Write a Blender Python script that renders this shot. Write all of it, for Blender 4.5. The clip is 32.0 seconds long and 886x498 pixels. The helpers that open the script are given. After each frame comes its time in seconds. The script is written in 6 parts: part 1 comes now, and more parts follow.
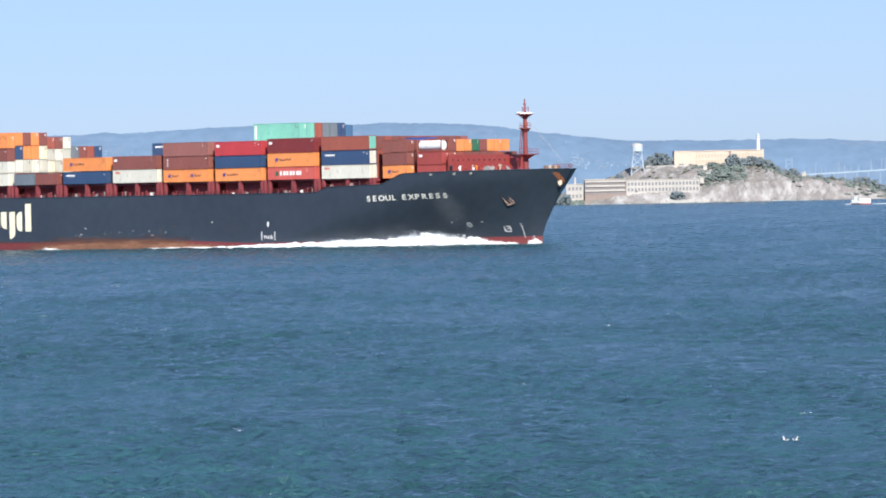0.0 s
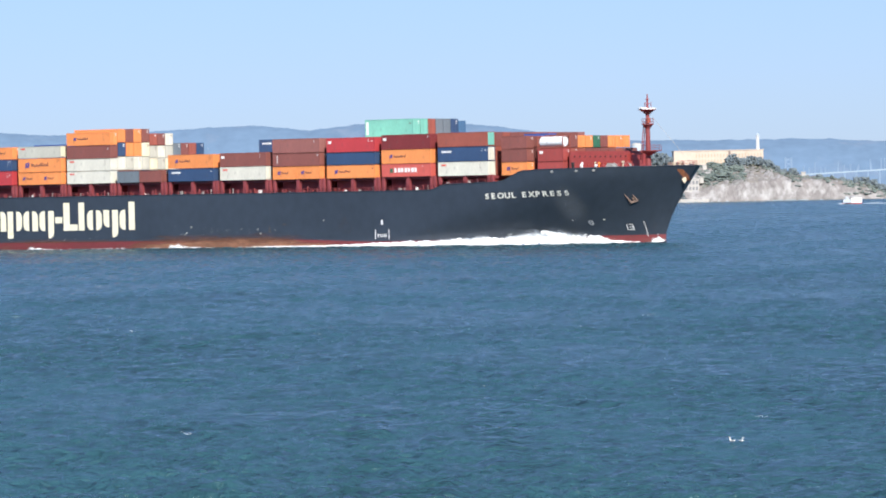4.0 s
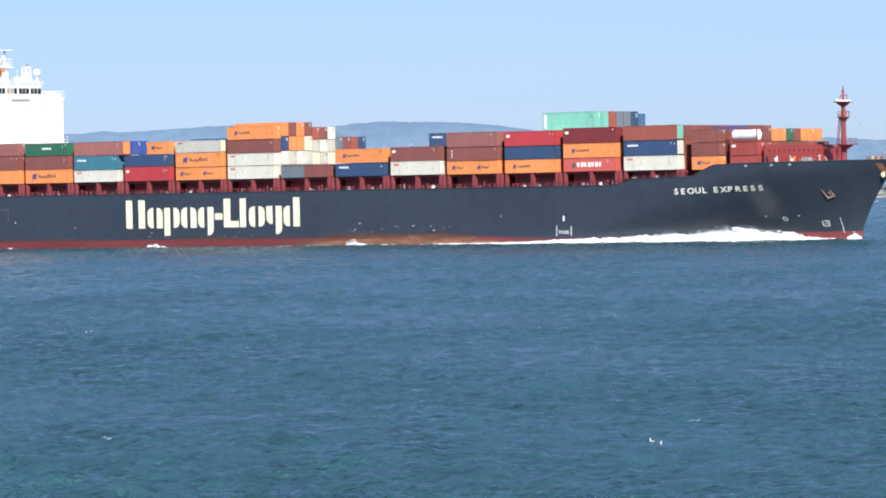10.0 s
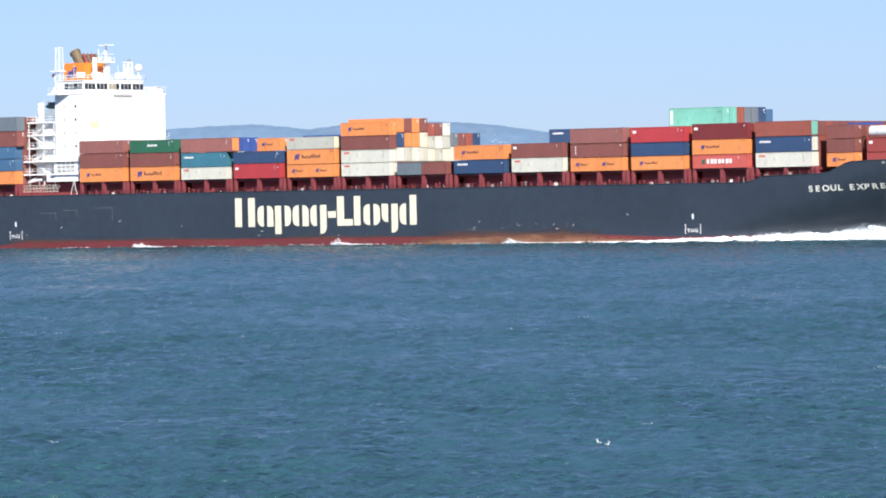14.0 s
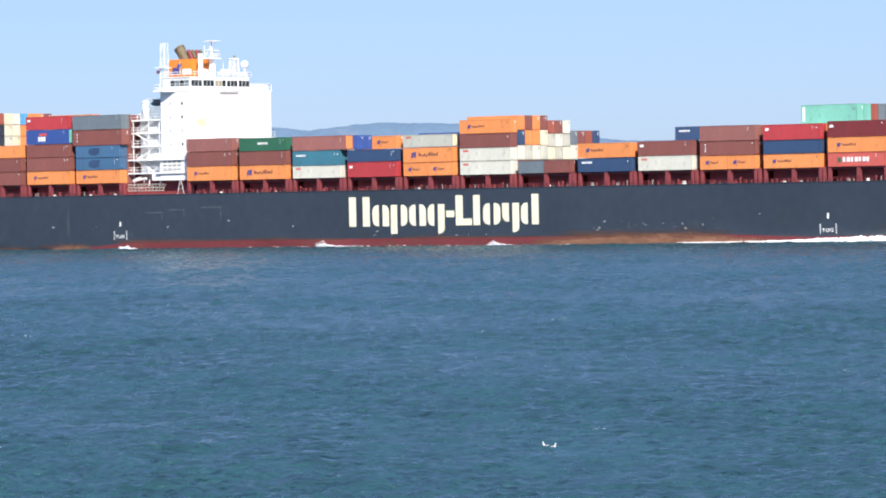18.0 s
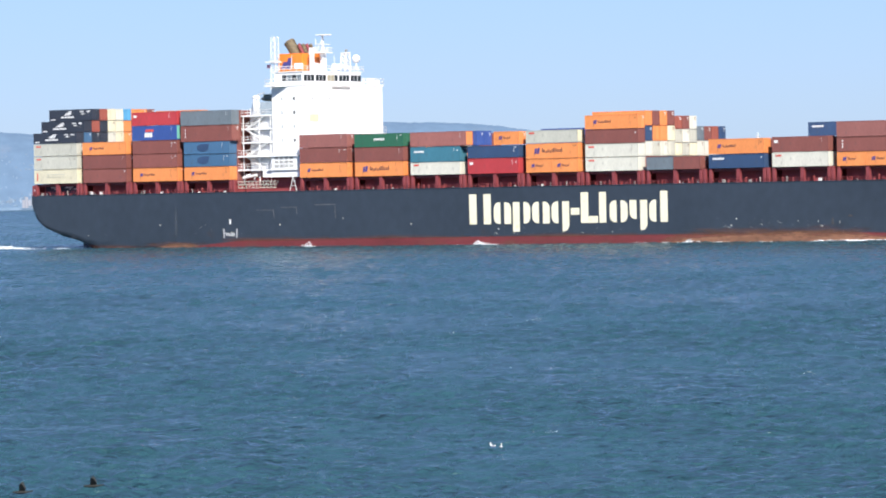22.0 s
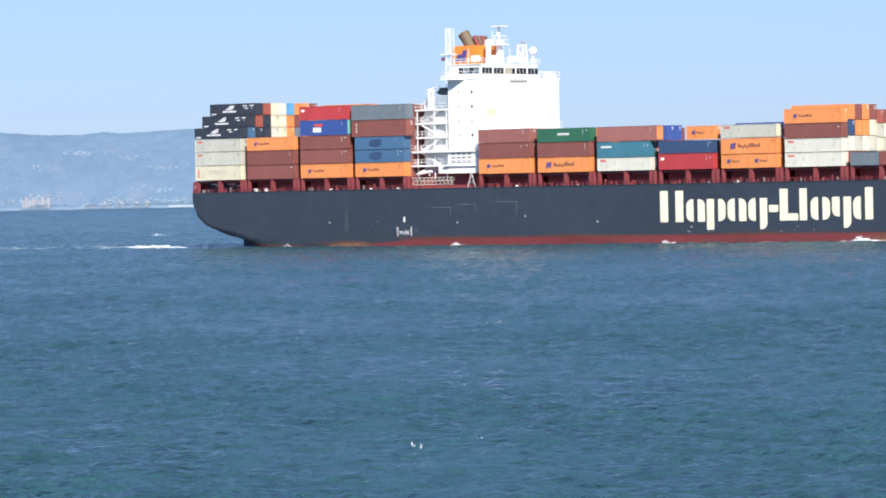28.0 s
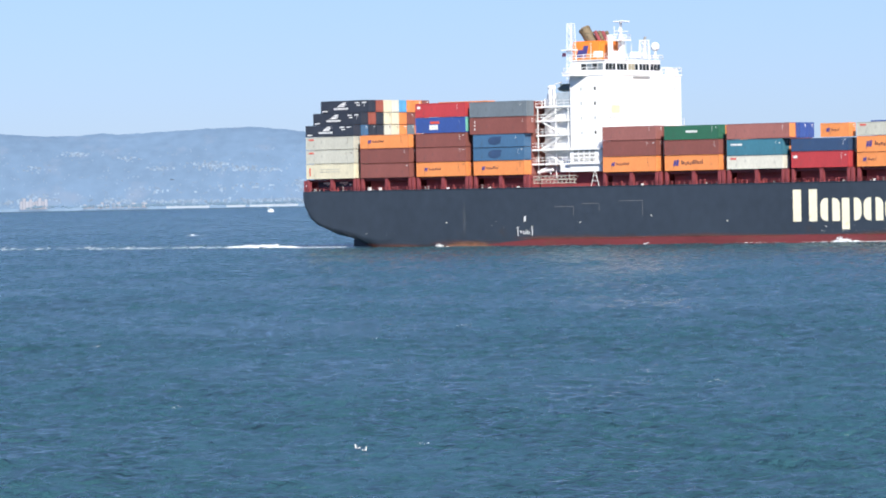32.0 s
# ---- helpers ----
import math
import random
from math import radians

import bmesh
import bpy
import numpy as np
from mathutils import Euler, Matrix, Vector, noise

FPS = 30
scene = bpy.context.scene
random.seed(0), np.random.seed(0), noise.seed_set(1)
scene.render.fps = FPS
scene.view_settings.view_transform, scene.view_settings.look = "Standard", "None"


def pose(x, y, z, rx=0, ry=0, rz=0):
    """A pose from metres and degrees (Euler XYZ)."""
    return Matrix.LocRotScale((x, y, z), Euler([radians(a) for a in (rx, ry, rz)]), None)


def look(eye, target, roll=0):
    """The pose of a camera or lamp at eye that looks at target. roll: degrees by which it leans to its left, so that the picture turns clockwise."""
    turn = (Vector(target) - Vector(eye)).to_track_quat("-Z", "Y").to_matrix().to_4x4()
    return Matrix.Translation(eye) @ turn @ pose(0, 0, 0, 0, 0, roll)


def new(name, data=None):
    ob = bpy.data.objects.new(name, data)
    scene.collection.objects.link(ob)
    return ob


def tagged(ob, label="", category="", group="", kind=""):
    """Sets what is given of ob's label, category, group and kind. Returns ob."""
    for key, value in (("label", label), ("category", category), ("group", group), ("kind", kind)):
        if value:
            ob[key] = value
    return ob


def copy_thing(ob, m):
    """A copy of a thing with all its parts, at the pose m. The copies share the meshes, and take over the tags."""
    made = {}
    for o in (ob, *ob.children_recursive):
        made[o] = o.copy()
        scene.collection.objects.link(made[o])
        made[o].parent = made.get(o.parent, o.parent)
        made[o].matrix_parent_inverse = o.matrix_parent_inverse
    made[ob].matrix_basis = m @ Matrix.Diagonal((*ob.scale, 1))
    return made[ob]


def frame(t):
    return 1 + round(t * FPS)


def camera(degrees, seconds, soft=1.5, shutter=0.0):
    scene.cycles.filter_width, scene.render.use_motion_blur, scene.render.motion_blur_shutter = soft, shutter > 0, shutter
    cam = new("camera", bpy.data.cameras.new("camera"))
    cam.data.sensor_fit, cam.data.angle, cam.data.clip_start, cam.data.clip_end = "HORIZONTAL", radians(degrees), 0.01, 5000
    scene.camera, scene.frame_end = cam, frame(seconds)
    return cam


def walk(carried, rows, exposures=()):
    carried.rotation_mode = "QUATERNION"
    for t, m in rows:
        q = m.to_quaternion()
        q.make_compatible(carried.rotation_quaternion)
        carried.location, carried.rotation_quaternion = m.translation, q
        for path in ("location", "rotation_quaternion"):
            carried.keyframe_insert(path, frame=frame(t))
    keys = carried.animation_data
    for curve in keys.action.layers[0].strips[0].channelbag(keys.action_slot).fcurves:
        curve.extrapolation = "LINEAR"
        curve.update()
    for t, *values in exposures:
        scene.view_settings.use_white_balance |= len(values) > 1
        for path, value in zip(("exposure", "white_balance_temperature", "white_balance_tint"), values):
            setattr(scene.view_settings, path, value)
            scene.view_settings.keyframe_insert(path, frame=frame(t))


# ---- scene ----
# ---- the camera: on a low bluff above the bay, a long lens, almost still ----
EYE = 10.10
cam = camera(12.254, 32.0, soft=1.9)
# seconds, sway to the left and upwards in degrees
SWAY = [
    (0, 0.0045, 0.0106), (0.5, 0.0019, 0.0133), (1, 0.0022, 0.0105), (1.5, 0.0015, 0.0040), (2, -0.0004, 0.0013),
    (2.5, 0.0000, -0.0016), (3, -0.0019, 0.0047), (3.5, -0.0012, 0.0097), (5.5, -0.0026, -0.0027), (6, -0.0025, -0.0007),
    (6.5, -0.0038, -0.0044), (7, 0.0002, -0.0031), (7.5, -0.0039, -0.0067), (8, -0.0016, -0.0161), (8.5, -0.0003, -0.0206),
    (9, -0.0002, -0.0053), (9.5, 0.0027, -0.0024), (10, -0.0047, -0.0077), (10.5, 0.0027, -0.0258), (11, -0.0019, -0.0144),
    (11.5, -0.0078, -0.0066), (12, -0.0110, 0.0002), (12.5, -0.0069, -0.0075), (13, -0.0062, -0.0108), (13.5, -0.0051, -0.0150),
    (14, -0.0032, -0.0098), (14.5, -0.0129, -0.0000), (16.5, -0.0048, -0.0051), (17, -0.0057, -0.0073), (17.5, -0.0034, -0.0124),
    (18, -0.0066, 0.0083), (18.5, 0.0070, 0.0087), (19, -0.0055, 0.0106), (19.5, 0.0057, 0.0133), (20, -0.0014, 0.0024),
    (20.5, 0.0013, -0.0024), (21, 0.0028, -0.0077), (21.5, 0.0003, -0.0019), (22, 0.0011, -0.0003), (22.5, 0.0051, 0.0013),
    (23, 0.0056, 0.0018), (23.5, 0.0067, 0.0076), (24, 0.0045, 0.0002), (24.5, 0.0011, 0.0078), (25, -0.0034, 0.0120),
    (25.5, -0.0016, 0.0088), (27.5, 0.0060, -0.0007), (28, 0.0030, 0.0050), (28.5, 0.0008, 0.0069), (29, 0.0014, 0.0059),
    (29.5, 0.0047, -0.0065), (30, 0.0026, 0.0052), (30.5, 0.0011, 0.0095), (31, -0.0053, 0.0030), (31.5, -0.0178, 0.0049),
    (32, -0.0323, 0.0218),
]
walk(cam, [(t, pose(0, 0, EYE, 90 - 0.7747 + up, 0, left) @ pose(0, 0, 0, 0, 0, -1.1396)) for t, left, up in SWAY])

# ---- light: clear afternoon, the sun behind the camera ----
SUN_AZ, SUN_EL = 168.0, 36.0          # degrees clockwise from the view, degrees above the horizon
world = bpy.data.worlds.new("sky")
scene.world = world
world.use_nodes = True
wn, wl = world.node_tree.nodes, world.node_tree.links
sky = wn.new("ShaderNodeTexSky")
sky.sky_type, sky.sun_disc = "NISHITA", False
sky.sun_elevation, sky.sun_rotation = radians(SUN_EL), radians(SUN_AZ)
sky.air_density, sky.dust_density, sky.ozone_density = 1.0, 0.2, 1.6
tint, haze = wn.new("ShaderNodeMix"), wn.new("ShaderNodeMix")
tint.data_type = haze.data_type = "RGBA"
tint.blend_type = "MULTIPLY"
tint.inputs[0].default_value = 1.0
tint.inputs[7].default_value = (0.50, 0.65, 1.165, 1)
haze.inputs[0].default_value = 0.30   # the bay's light haze evens the sky's colour out
haze.inputs[7].default_value = (4.15, 5.9, 8.3, 1)
wl.new(sky.outputs[0], tint.inputs[6])
wl.new(tint.outputs[2], haze.inputs[6])
wl.new(haze.outputs[2], wn["Background"].inputs[0])
wn["Background"].inputs[1].default_value = 0.074
sun = new("sun", bpy.data.lights.new("sun", "SUN"))
sun.data.energy, sun.data.angle, sun.data.color = 5.0, radians(0.55), (1.0, 0.95, 0.87)
az, el = radians(SUN_AZ), radians(SUN_EL)
sun.matrix_world = look((0, 0, 0), (-math.sin(az) * math.cos(el), -math.cos(az) * math.cos(el), -math.sin(el)))
scene.view_settings.exposure = 0.65


# ---- small building kit ----
def box(bm, x0, x1, y0, y1, z0, z1):
    v = [bm.verts.new((x, y, z)) for z in (z0, z1) for x, y in ((x0, y0), (x1, y0), (x1, y1), (x0, y1))]
    for f in ((3, 2, 1, 0), (4, 5, 6, 7), (0, 1, 5, 4), (1, 2, 6, 5), (2, 3, 7, 6), (3, 0, 4, 7)):
        bm.faces.new([v[i] for i in f])
    return v


def rod(bm, a, b, r, r2=None, n=6):
    a, b = Vector(a), Vector(b)
    m = Matrix.Translation((a + b) / 2) @ (b - a).to_track_quat("Z", "Y").to_matrix().to_4x4()
    bmesh.ops.create_cone(bm, cap_ends=True, segments=n, radius1=r, radius2=r if r2 is None else r2, depth=(b - a).length, matrix=m)


def ball(bm, c, r, sub=2, squash=(1, 1, 1)):
    bmesh.ops.create_icosphere(bm, subdivisions=sub, radius=1, matrix=Matrix.Translation(c) @ Matrix.Diagonal((r * squash[0], r * squash[1], r * squash[2], 1)))


def mesh_of(name, bm, smooth=False):
    me = bpy.data.meshes.new(name)
    bm.normal_update()
    bm.to_mesh(me)
    bm.free()
    if smooth:
        me.polygons.foreach_set("use_smooth", [True] * len(me.polygons))
    return me


def part(name, bm, material, parent, label="", smooth=False):
    """One bmesh (or mesh) as one object under a thing or a part."""
    me = bm if isinstance(bm, bpy.types.Mesh) else mesh_of(name, bm, smooth)
    if material and not me.materials:
        me.materials.append(material)
    ob = new(name, me)
    if material and me.materials[0] is not material:
        ob.material_slots[0].link = "OBJECT"
        ob.material_slots[0].material = material
    ob.parent = parent
    return tagged(ob, label)


def boxes(*rows):
    bm = bmesh.new()
    for r in rows:
        box(bm, *r)
    return bm


def bevelled(bm, w=0.05, seg=1):
    bmesh.ops.bevel(bm, geom=bm.edges[:], offset=w, segments=seg, affect="EDGES", clamp_overlap=True)
    return bm


def grid_mesh(name, nu, nv, co, smooth=True):
    """A sheet of nu x nv corners whose places are the rows of co."""
    i = np.arange(nu * nv).reshape(nv, nu)
    q = np.stack([i[:-1, :-1], i[:-1, 1:], i[1:, 1:], i[1:, :-1]], -1).reshape(-1)
    n = len(q) // 4
    me = bpy.data.meshes.new(name)
    me.vertices.add(nu * nv)
    me.vertices.foreach_set("co", np.ascontiguousarray(co, dtype=np.float32).reshape(-1))
    me.loops.add(4 * n)
    me.loops.foreach_set("vertex_index", q.astype(np.int32))
    me.polygons.add(n)
    me.polygons.foreach_set("loop_start", np.arange(0, 4 * n, 4, dtype=np.int32))
    if smooth:
        me.polygons.foreach_set("use_smooth", np.ones(n, dtype=bool))
    me.update(calc_edges=True)
    return me


# ---- materials ----
def material(name, colour, rough=0.6, metal=0.0, vary=0.12, scale=0.4, fine=6.0, bump=0.0, dirt=None, dirt_amount=0.0,
             ribs=None, random_tint=0.0, island=False, streak=(1, 1, 1), spec=0.5, haze_glow=0.0):
    m = bpy.data.materials.new(name)
    m.use_nodes = True
    n, l = m.node_tree.nodes, m.node_tree.links
    b = n["Principled BSDF"]
    b.inputs["Roughness"].default_value, b.inputs["Metallic"].default_value = rough, metal
    b.inputs["Specular IOR Level"].default_value = spec
    tc = n.new("ShaderNodeTexCoord")
    mp = n.new("ShaderNodeMapping")
    mp.inputs["Scale"].default_value = streak
    l.new(tc.outputs["Object"], mp.inputs["Vector"])
    big, small = n.new("ShaderNodeTexNoise"), n.new("ShaderNodeTexNoise")
    big.inputs["Scale"].default_value, small.inputs["Scale"].default_value = scale, fine
    big.inputs["Detail"].default_value, small.inputs["Detail"].default_value = 5, 3
    for t in (big, small):
        l.new(mp.outputs[0], t.inputs["Vector"])
    add = n.new("ShaderNodeMath")
    add.operation = "ADD"
    l.new(big.outputs[0], add.inputs[0])
    l.new(small.outputs[0], add.inputs[1])
    rng = n.new("ShaderNodeMapRange")
    rng.inputs["From Min"].default_value, rng.inputs["From Max"].default_value = 0.6, 1.4
    rng.inputs["To Min"].default_value, rng.inputs["To Max"].default_value = 1 - vary, 1 + vary
    l.new(add.outputs[0], rng.inputs["Value"])
    tone = n.new("ShaderNodeHueSaturation")
    tone.inputs["Color"].default_value = (*colour, 1)
    l.new(rng.outputs[0], tone.inputs["Value"])
    out = tone.outputs[0]
    if random_tint:
        src = n.new("ShaderNodeNewGeometry") if island else n.new("ShaderNodeObjectInfo")
        r2 = n.new("ShaderNodeMapRange")
        r2.inputs["To Min"].default_value, r2.inputs["To Max"].default_value = 1 - random_tint, 1 + random_tint
        l.new(src.outputs["Random Per Island" if island else "Random"], r2.inputs["Value"])
        t2 = n.new("ShaderNodeHueSaturation")
        l.new(out, t2.inputs["Color"])
        l.new(r2.outputs[0], t2.inputs["Value"])
        out = t2.outputs[0]
    if dirt:
        dn = n.new("ShaderNodeTexNoise")
        dn.inputs["Scale"].default_value, dn.inputs["Detail"].default_value, dn.inputs["Roughness"].default_value = scale * 2.3, 7, 0.65
        l.new(mp.outputs[0], dn.inputs["Vector"])
        ramp = n.new("ShaderNodeValToRGB")
        ramp.color_ramp.elements[0].position, ramp.color_ramp.elements[1].position = 0.72 - dirt_amount, 0.82 - dirt_amount * 0.6
        l.new(dn.outputs[0], ramp.inputs[0])
        mix = n.new("ShaderNodeMix")
        mix.data_type = "RGBA"
        mix.inputs[7].default_value = (*dirt, 1)
        l.new(ramp.outputs[0], mix.inputs[0])
        l.new(out, mix.inputs[6])
        out = mix.outputs[2]
    l.new(out, b.inputs["Base Color"])
    # Distance haze is added to far surfaces as emission of their own colour.
    if haze_glow:
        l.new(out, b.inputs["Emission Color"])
        b.inputs["Emission Strength"].default_value = haze_glow
    height = None
    if ribs:
        wv = n.new("ShaderNodeTexWave")
        wv.bands_direction, wv.wave_profile = ribs[0], "SIN"
        wv.inputs["Scale"].default_value, wv.inputs["Distortion"].default_value = ribs[1], 0.0
        l.new(tc.outputs["Object"], wv.inputs["Vector"])
        height, strength = wv.outputs["Fac"], ribs[2]
    elif bump:
        height, strength = add.outputs[0], bump
    if height:
        bp = n.new("ShaderNodeBump")
        bp.inputs["Strength"].default_value, bp.inputs["Distance"].default_value = strength, 0.05
        l.new(height, bp.inputs["Height"])
        l.new(bp.outputs[0], b.inputs["Normal"])
    return m


def water_material():
    m = bpy.data.materials.new("sea_water")
    m.use_nodes = True
    n, l = m.node_tree.nodes, m.node_tree.links
    b = n["Principled BSDF"]
    b.inputs["Roughness"].default_value, b.inputs["IOR"].default_value = 0.27, 1.28
    b.inputs["Specular IOR Level"].default_value = 0.42
    b.inputs["Specular Tint"].default_value = (0.80, 1.0, 0.93, 1)
    tc = n.new("ShaderNodeTexCoord")
    patches = n.new("ShaderNodeTexNoise")
    patches.inputs["Scale"].default_value, patches.inputs["Detail"].default_value = 0.05, 6
    mp0 = n.new("ShaderNodeMapping")
    mp0.inputs["Scale"].default_value = (1.0, 0.35, 1)
    l.new(tc.outputs["Object"], mp0.inputs["Vector"])
    l.new(mp0.outputs[0], patches.inputs["Vector"])
    ramp = n.new("ShaderNodeValToRGB")
    ramp.color_ramp.elements[0].position, ramp.color_ramp.elements[1].position = 0.35, 0.68
    ramp.color_ramp.elements[0].color, ramp.color_ramp.elements[1].color = (0.0205, 0.0635, 0.077, 1), (0.0225, 0.0695, 0.090, 1)
    l.new(patches.outputs[0], ramp.inputs[0])
    # cat's-paws: narrow ripple patches, darker and rougher
    paws, mp1 = n.new("ShaderNodeTexNoise"), n.new("ShaderNodeMapping")
    paws.inputs["Scale"].default_value, paws.inputs["Detail"].default_value, paws.inputs["Roughness"].default_value = 1.0, 5, 0.6
    mp1.inputs["Scale"].default_value, mp1.inputs["Rotation"].default_value = (0.42, 0.075, 1), (0, 0, 0.06)
    l.new(tc.outputs["Object"], mp1.inputs["Vector"])
    l.new(mp1.outputs[0], paws.inputs["Vector"])
    gust = n.new("ShaderNodeMath")
    gust.operation = "MULTIPLY_ADD"
    gust.inputs[1].default_value = 0.55
    l.new(patches.outputs[0], gust.inputs[0])
    l.new(paws.outputs[0], gust.inputs[2])
    wet, deep = n.new("ShaderNodeMapRange"), n.new("ShaderNodeMapRange")
    for r, lo, hi in ((wet, 0.14, 0.36), (deep, 0.78, 1.25)):
        r.inputs["From Min"].default_value, r.inputs["From Max"].default_value = 0.57, 0.98
        r.inputs["To Min"].default_value, r.inputs["To Max"].default_value = lo, hi
        l.new(gust.outputs[0], r.inputs["Value"])
    l.new(wet.outputs[0], b.inputs["Roughness"])
    body = n.new("ShaderNodeMix")
    body.data_type, body.blend_type = "RGBA", "MULTIPLY"
    body.inputs[0].default_value = 1.0
    l.new(ramp.outputs[0], body.inputs[6])
    l.new(deep.outputs[0], body.inputs[7])
    l.new(body.outputs[2], b.inputs["Base Color"])
    last = None
    for scale, strength, dist in ((0.55, 0.8, 0.8), (1.7, 0.95, 0.45), (4.6, 0.7, 0.10)):
        t = n.new("ShaderNodeTexNoise")
        t.inputs["Scale"].default_value, t.inputs["Detail"].default_value, t.inputs["Roughness"].default_value = scale, 4, 0.55
        mp = n.new("ShaderNodeMapping")
        mp.inputs["Scale"].default_value, mp.inputs["Rotation"].default_value = (0.75, 1.0, 1.0), (0, 0, 0.35)
        l.new(tc.outputs["Object"], mp.inputs["Vector"])
        l.new(mp.outputs[0], t.inputs["Vector"])
        bp = n.new("ShaderNodeBump")
        bp.inputs["Strength"].default_value, bp.inputs["Distance"].default_value = strength, dist
        l.new(t.outputs[0], bp.inputs["Height"])
        if last:
            l.new(last.outputs[0], bp.inputs["Normal"])
        last = bp
    l.new(last.outputs[0], b.inputs["Normal"])
    return m


WATER = water_material()
RUST = (0.16, 0.055, 0.025)
HULL = material("hull_black_blue_paint", (0.0320, 0.0430, 0.0600), 0.42, vary=0.20, scale=0.07, fine=0.8, streak=(0.7, 1, 0.6), dirt=(0.05, 0.035, 0.03), dirt_amount=0.10)
BOOT = material("red_antifouling", (0.150, 0.026, 0.030), 0.7, vary=0.3, scale=0.12, fine=1.5, streak=(0.5, 1, 2), dirt=(0.13, 0.045, 0.033), dirt_amount=0.16)


def ragged_alpha(m, stretch, rise, ends, lo, hi, most, feather=0.0, power=3.0):
    """Let what lies under a thin coat show through: ragged, thinner upwards (rise) and towards both ends."""
    n, l = m.node_tree.nodes, m.node_tree.links
    tc = n.new("ShaderNodeTexCoord")
    mp = n.new("ShaderNodeMapping")
    mp.inputs["Scale"].default_value = stretch
    t = n.new("ShaderNodeTexNoise")
    t.inputs["Scale"].default_value, t.inputs["Detail"].default_value, t.inputs["Roughness"].default_value = 1.0, 8, 0.68
    sep = n.new("ShaderNodeSeparateXYZ")
    up, mid, far, pw, end = [n.new("ShaderNodeMath") for _ in range(5)]
    up.operation, mid.operation, far.operation, pw.operation, end.operation = "MULTIPLY_ADD", "SUBTRACT", "ABSOLUTE", "POWER", "MULTIPLY_ADD"
    up.inputs[1].default_value, mid.inputs[1].default_value, pw.inputs[1].default_value, end.inputs[1].default_value = -rise, 0.5, power, -2.0 ** power * ends
    ramp = n.new("ShaderNodeMapRange")
    ramp.inputs["From Min"].default_value, ramp.inputs["From Max"].default_value, ramp.inputs["To Max"].default_value = lo, hi, most
    l.new(tc.outputs["Object"], mp.inputs["Vector"])
    l.new(mp.outputs[0], t.inputs["Vector"])
    l.new(tc.outputs["Generated"], sep.inputs[0])
    l.new(sep.outputs["Z"], up.inputs[0])
    l.new(t.outputs[0], up.inputs[2])
    l.new(sep.outputs["X"], mid.inputs[0])
    l.new(mid.outputs[0], far.inputs[0])
    l.new(far.outputs[0], pw.inputs[0])
    l.new(pw.outputs[0], end.inputs[0])
    l.new(up.outputs[0], end.inputs[2])
    mid2, far2, pw2, end2 = [n.new("ShaderNodeMath") for _ in range(4)]
    mid2.operation, far2.operation, pw2.operation, end2.operation = "SUBTRACT", "ABSOLUTE", "POWER", "MULTIPLY_ADD"
    mid2.inputs[1].default_value, pw2.inputs[1].default_value, end2.inputs[1].default_value = 0.5, power, -2.0 ** power * feather
    l.new(sep.outputs["Z"], mid2.inputs[0])
    l.new(mid2.outputs[0], far2.inputs[0])
    l.new(far2.outputs[0], pw2.inputs[0])
    l.new(pw2.outputs[0], end2.inputs[0])
    l.new(end.outputs[0], end2.inputs[2])
    l.new(end2.outputs[0], ramp.inputs["Value"])
    l.new(ramp.outputs[0], n["Principled BSDF"].inputs["Alpha"])
    return m


STAIN = ragged_alpha(material("rust_stain", (0.155, 0.062, 0.040), 0.85, vary=0.4, scale=0.5, fine=2.5, streak=(0.5, 1, 1.5)), (0.10, 1, 1.5), 0.42, 0.45, 0.16, 0.66, 0.75)
RUST_BAND = ragged_alpha(material("rust_band", (0.235, 0.112, 0.066), 0.85, vary=0.4, scale=0.6, fine=2.5, streak=(0.5, 1, 1.2), dirt=(0.12, 0.05, 0.035), dirt_amount=0.2), (0.10, 1, 0.9), 0.62, 0.5, 0.02, 0.34, 0.93)
SALT = ragged_alpha(material("pale_patch", (0.25, 0.27, 0.30), 0.8, vary=0.2, scale=0.5), (0.25, 1, 0.2), 0.0, 0.6, 0.0, 0.8, 0.18, 0.6)
# Sun sheen on the flared bow, laid on as a thin pale coat.
BOW_SHEEN = ragged_alpha(material("bow_sheen", (0.25, 0.27, 0.30), 0.8, vary=0.2, scale=0.5), (0.10, 1, 0.06), 0.0, 0.75, -0.15, 0.85, 0.34, 0.75, 1.6)
MIST = ragged_alpha(material("spray_mist", (0.86, 0.89, 0.91), 0.95, vary=0.04, spec=0.0), (0.9, 1, 1.3), 0.55, 0.5, 0.02, 0.5, 0.8)
MAROON = material("maroon_deck_paint", (0.225, 0.047, 0.052), 0.55, vary=0.22, scale=0.5, fine=4, dirt=RUST, dirt_amount=0.12)
SIGNAL_RED = material("forecastle_red_paint", (0.26, 0.044, 0.040), 0.5, vary=0.22, scale=0.4, fine=3, dirt=RUST, dirt_amount=0.12)
SHIP_WHITE = material("white_ship_paint", (0.80, 0.80, 0.79), 0.45, vary=0.05, scale=0.3, fine=3, dirt=(0.55, 0.45, 0.33), dirt_amount=0.03)
FUNNEL = material("funnel_orange", (0.80, 0.22, 0.03), 0.5, vary=0.10, scale=0.5)
DARK_GLASS = material("bridge_glass", (0.02, 0.024, 0.026), 0.08, vary=0.1)
LETTER = material("cream_lettering_paint", (0.80, 0.75, 0.56), 0.6, vary=0.07, scale=0.5, fine=4, dirt=(0.62, 0.50, 0.22), dirt_amount=0.12)
NAME_WHITE = material("name_paint", (0.70, 0.70, 0.62), 0.6, vary=0.12, scale=0.9)
LOGO_BLUE = material("logo_blue", (0.06, 0.055, 0.21), 0.5)
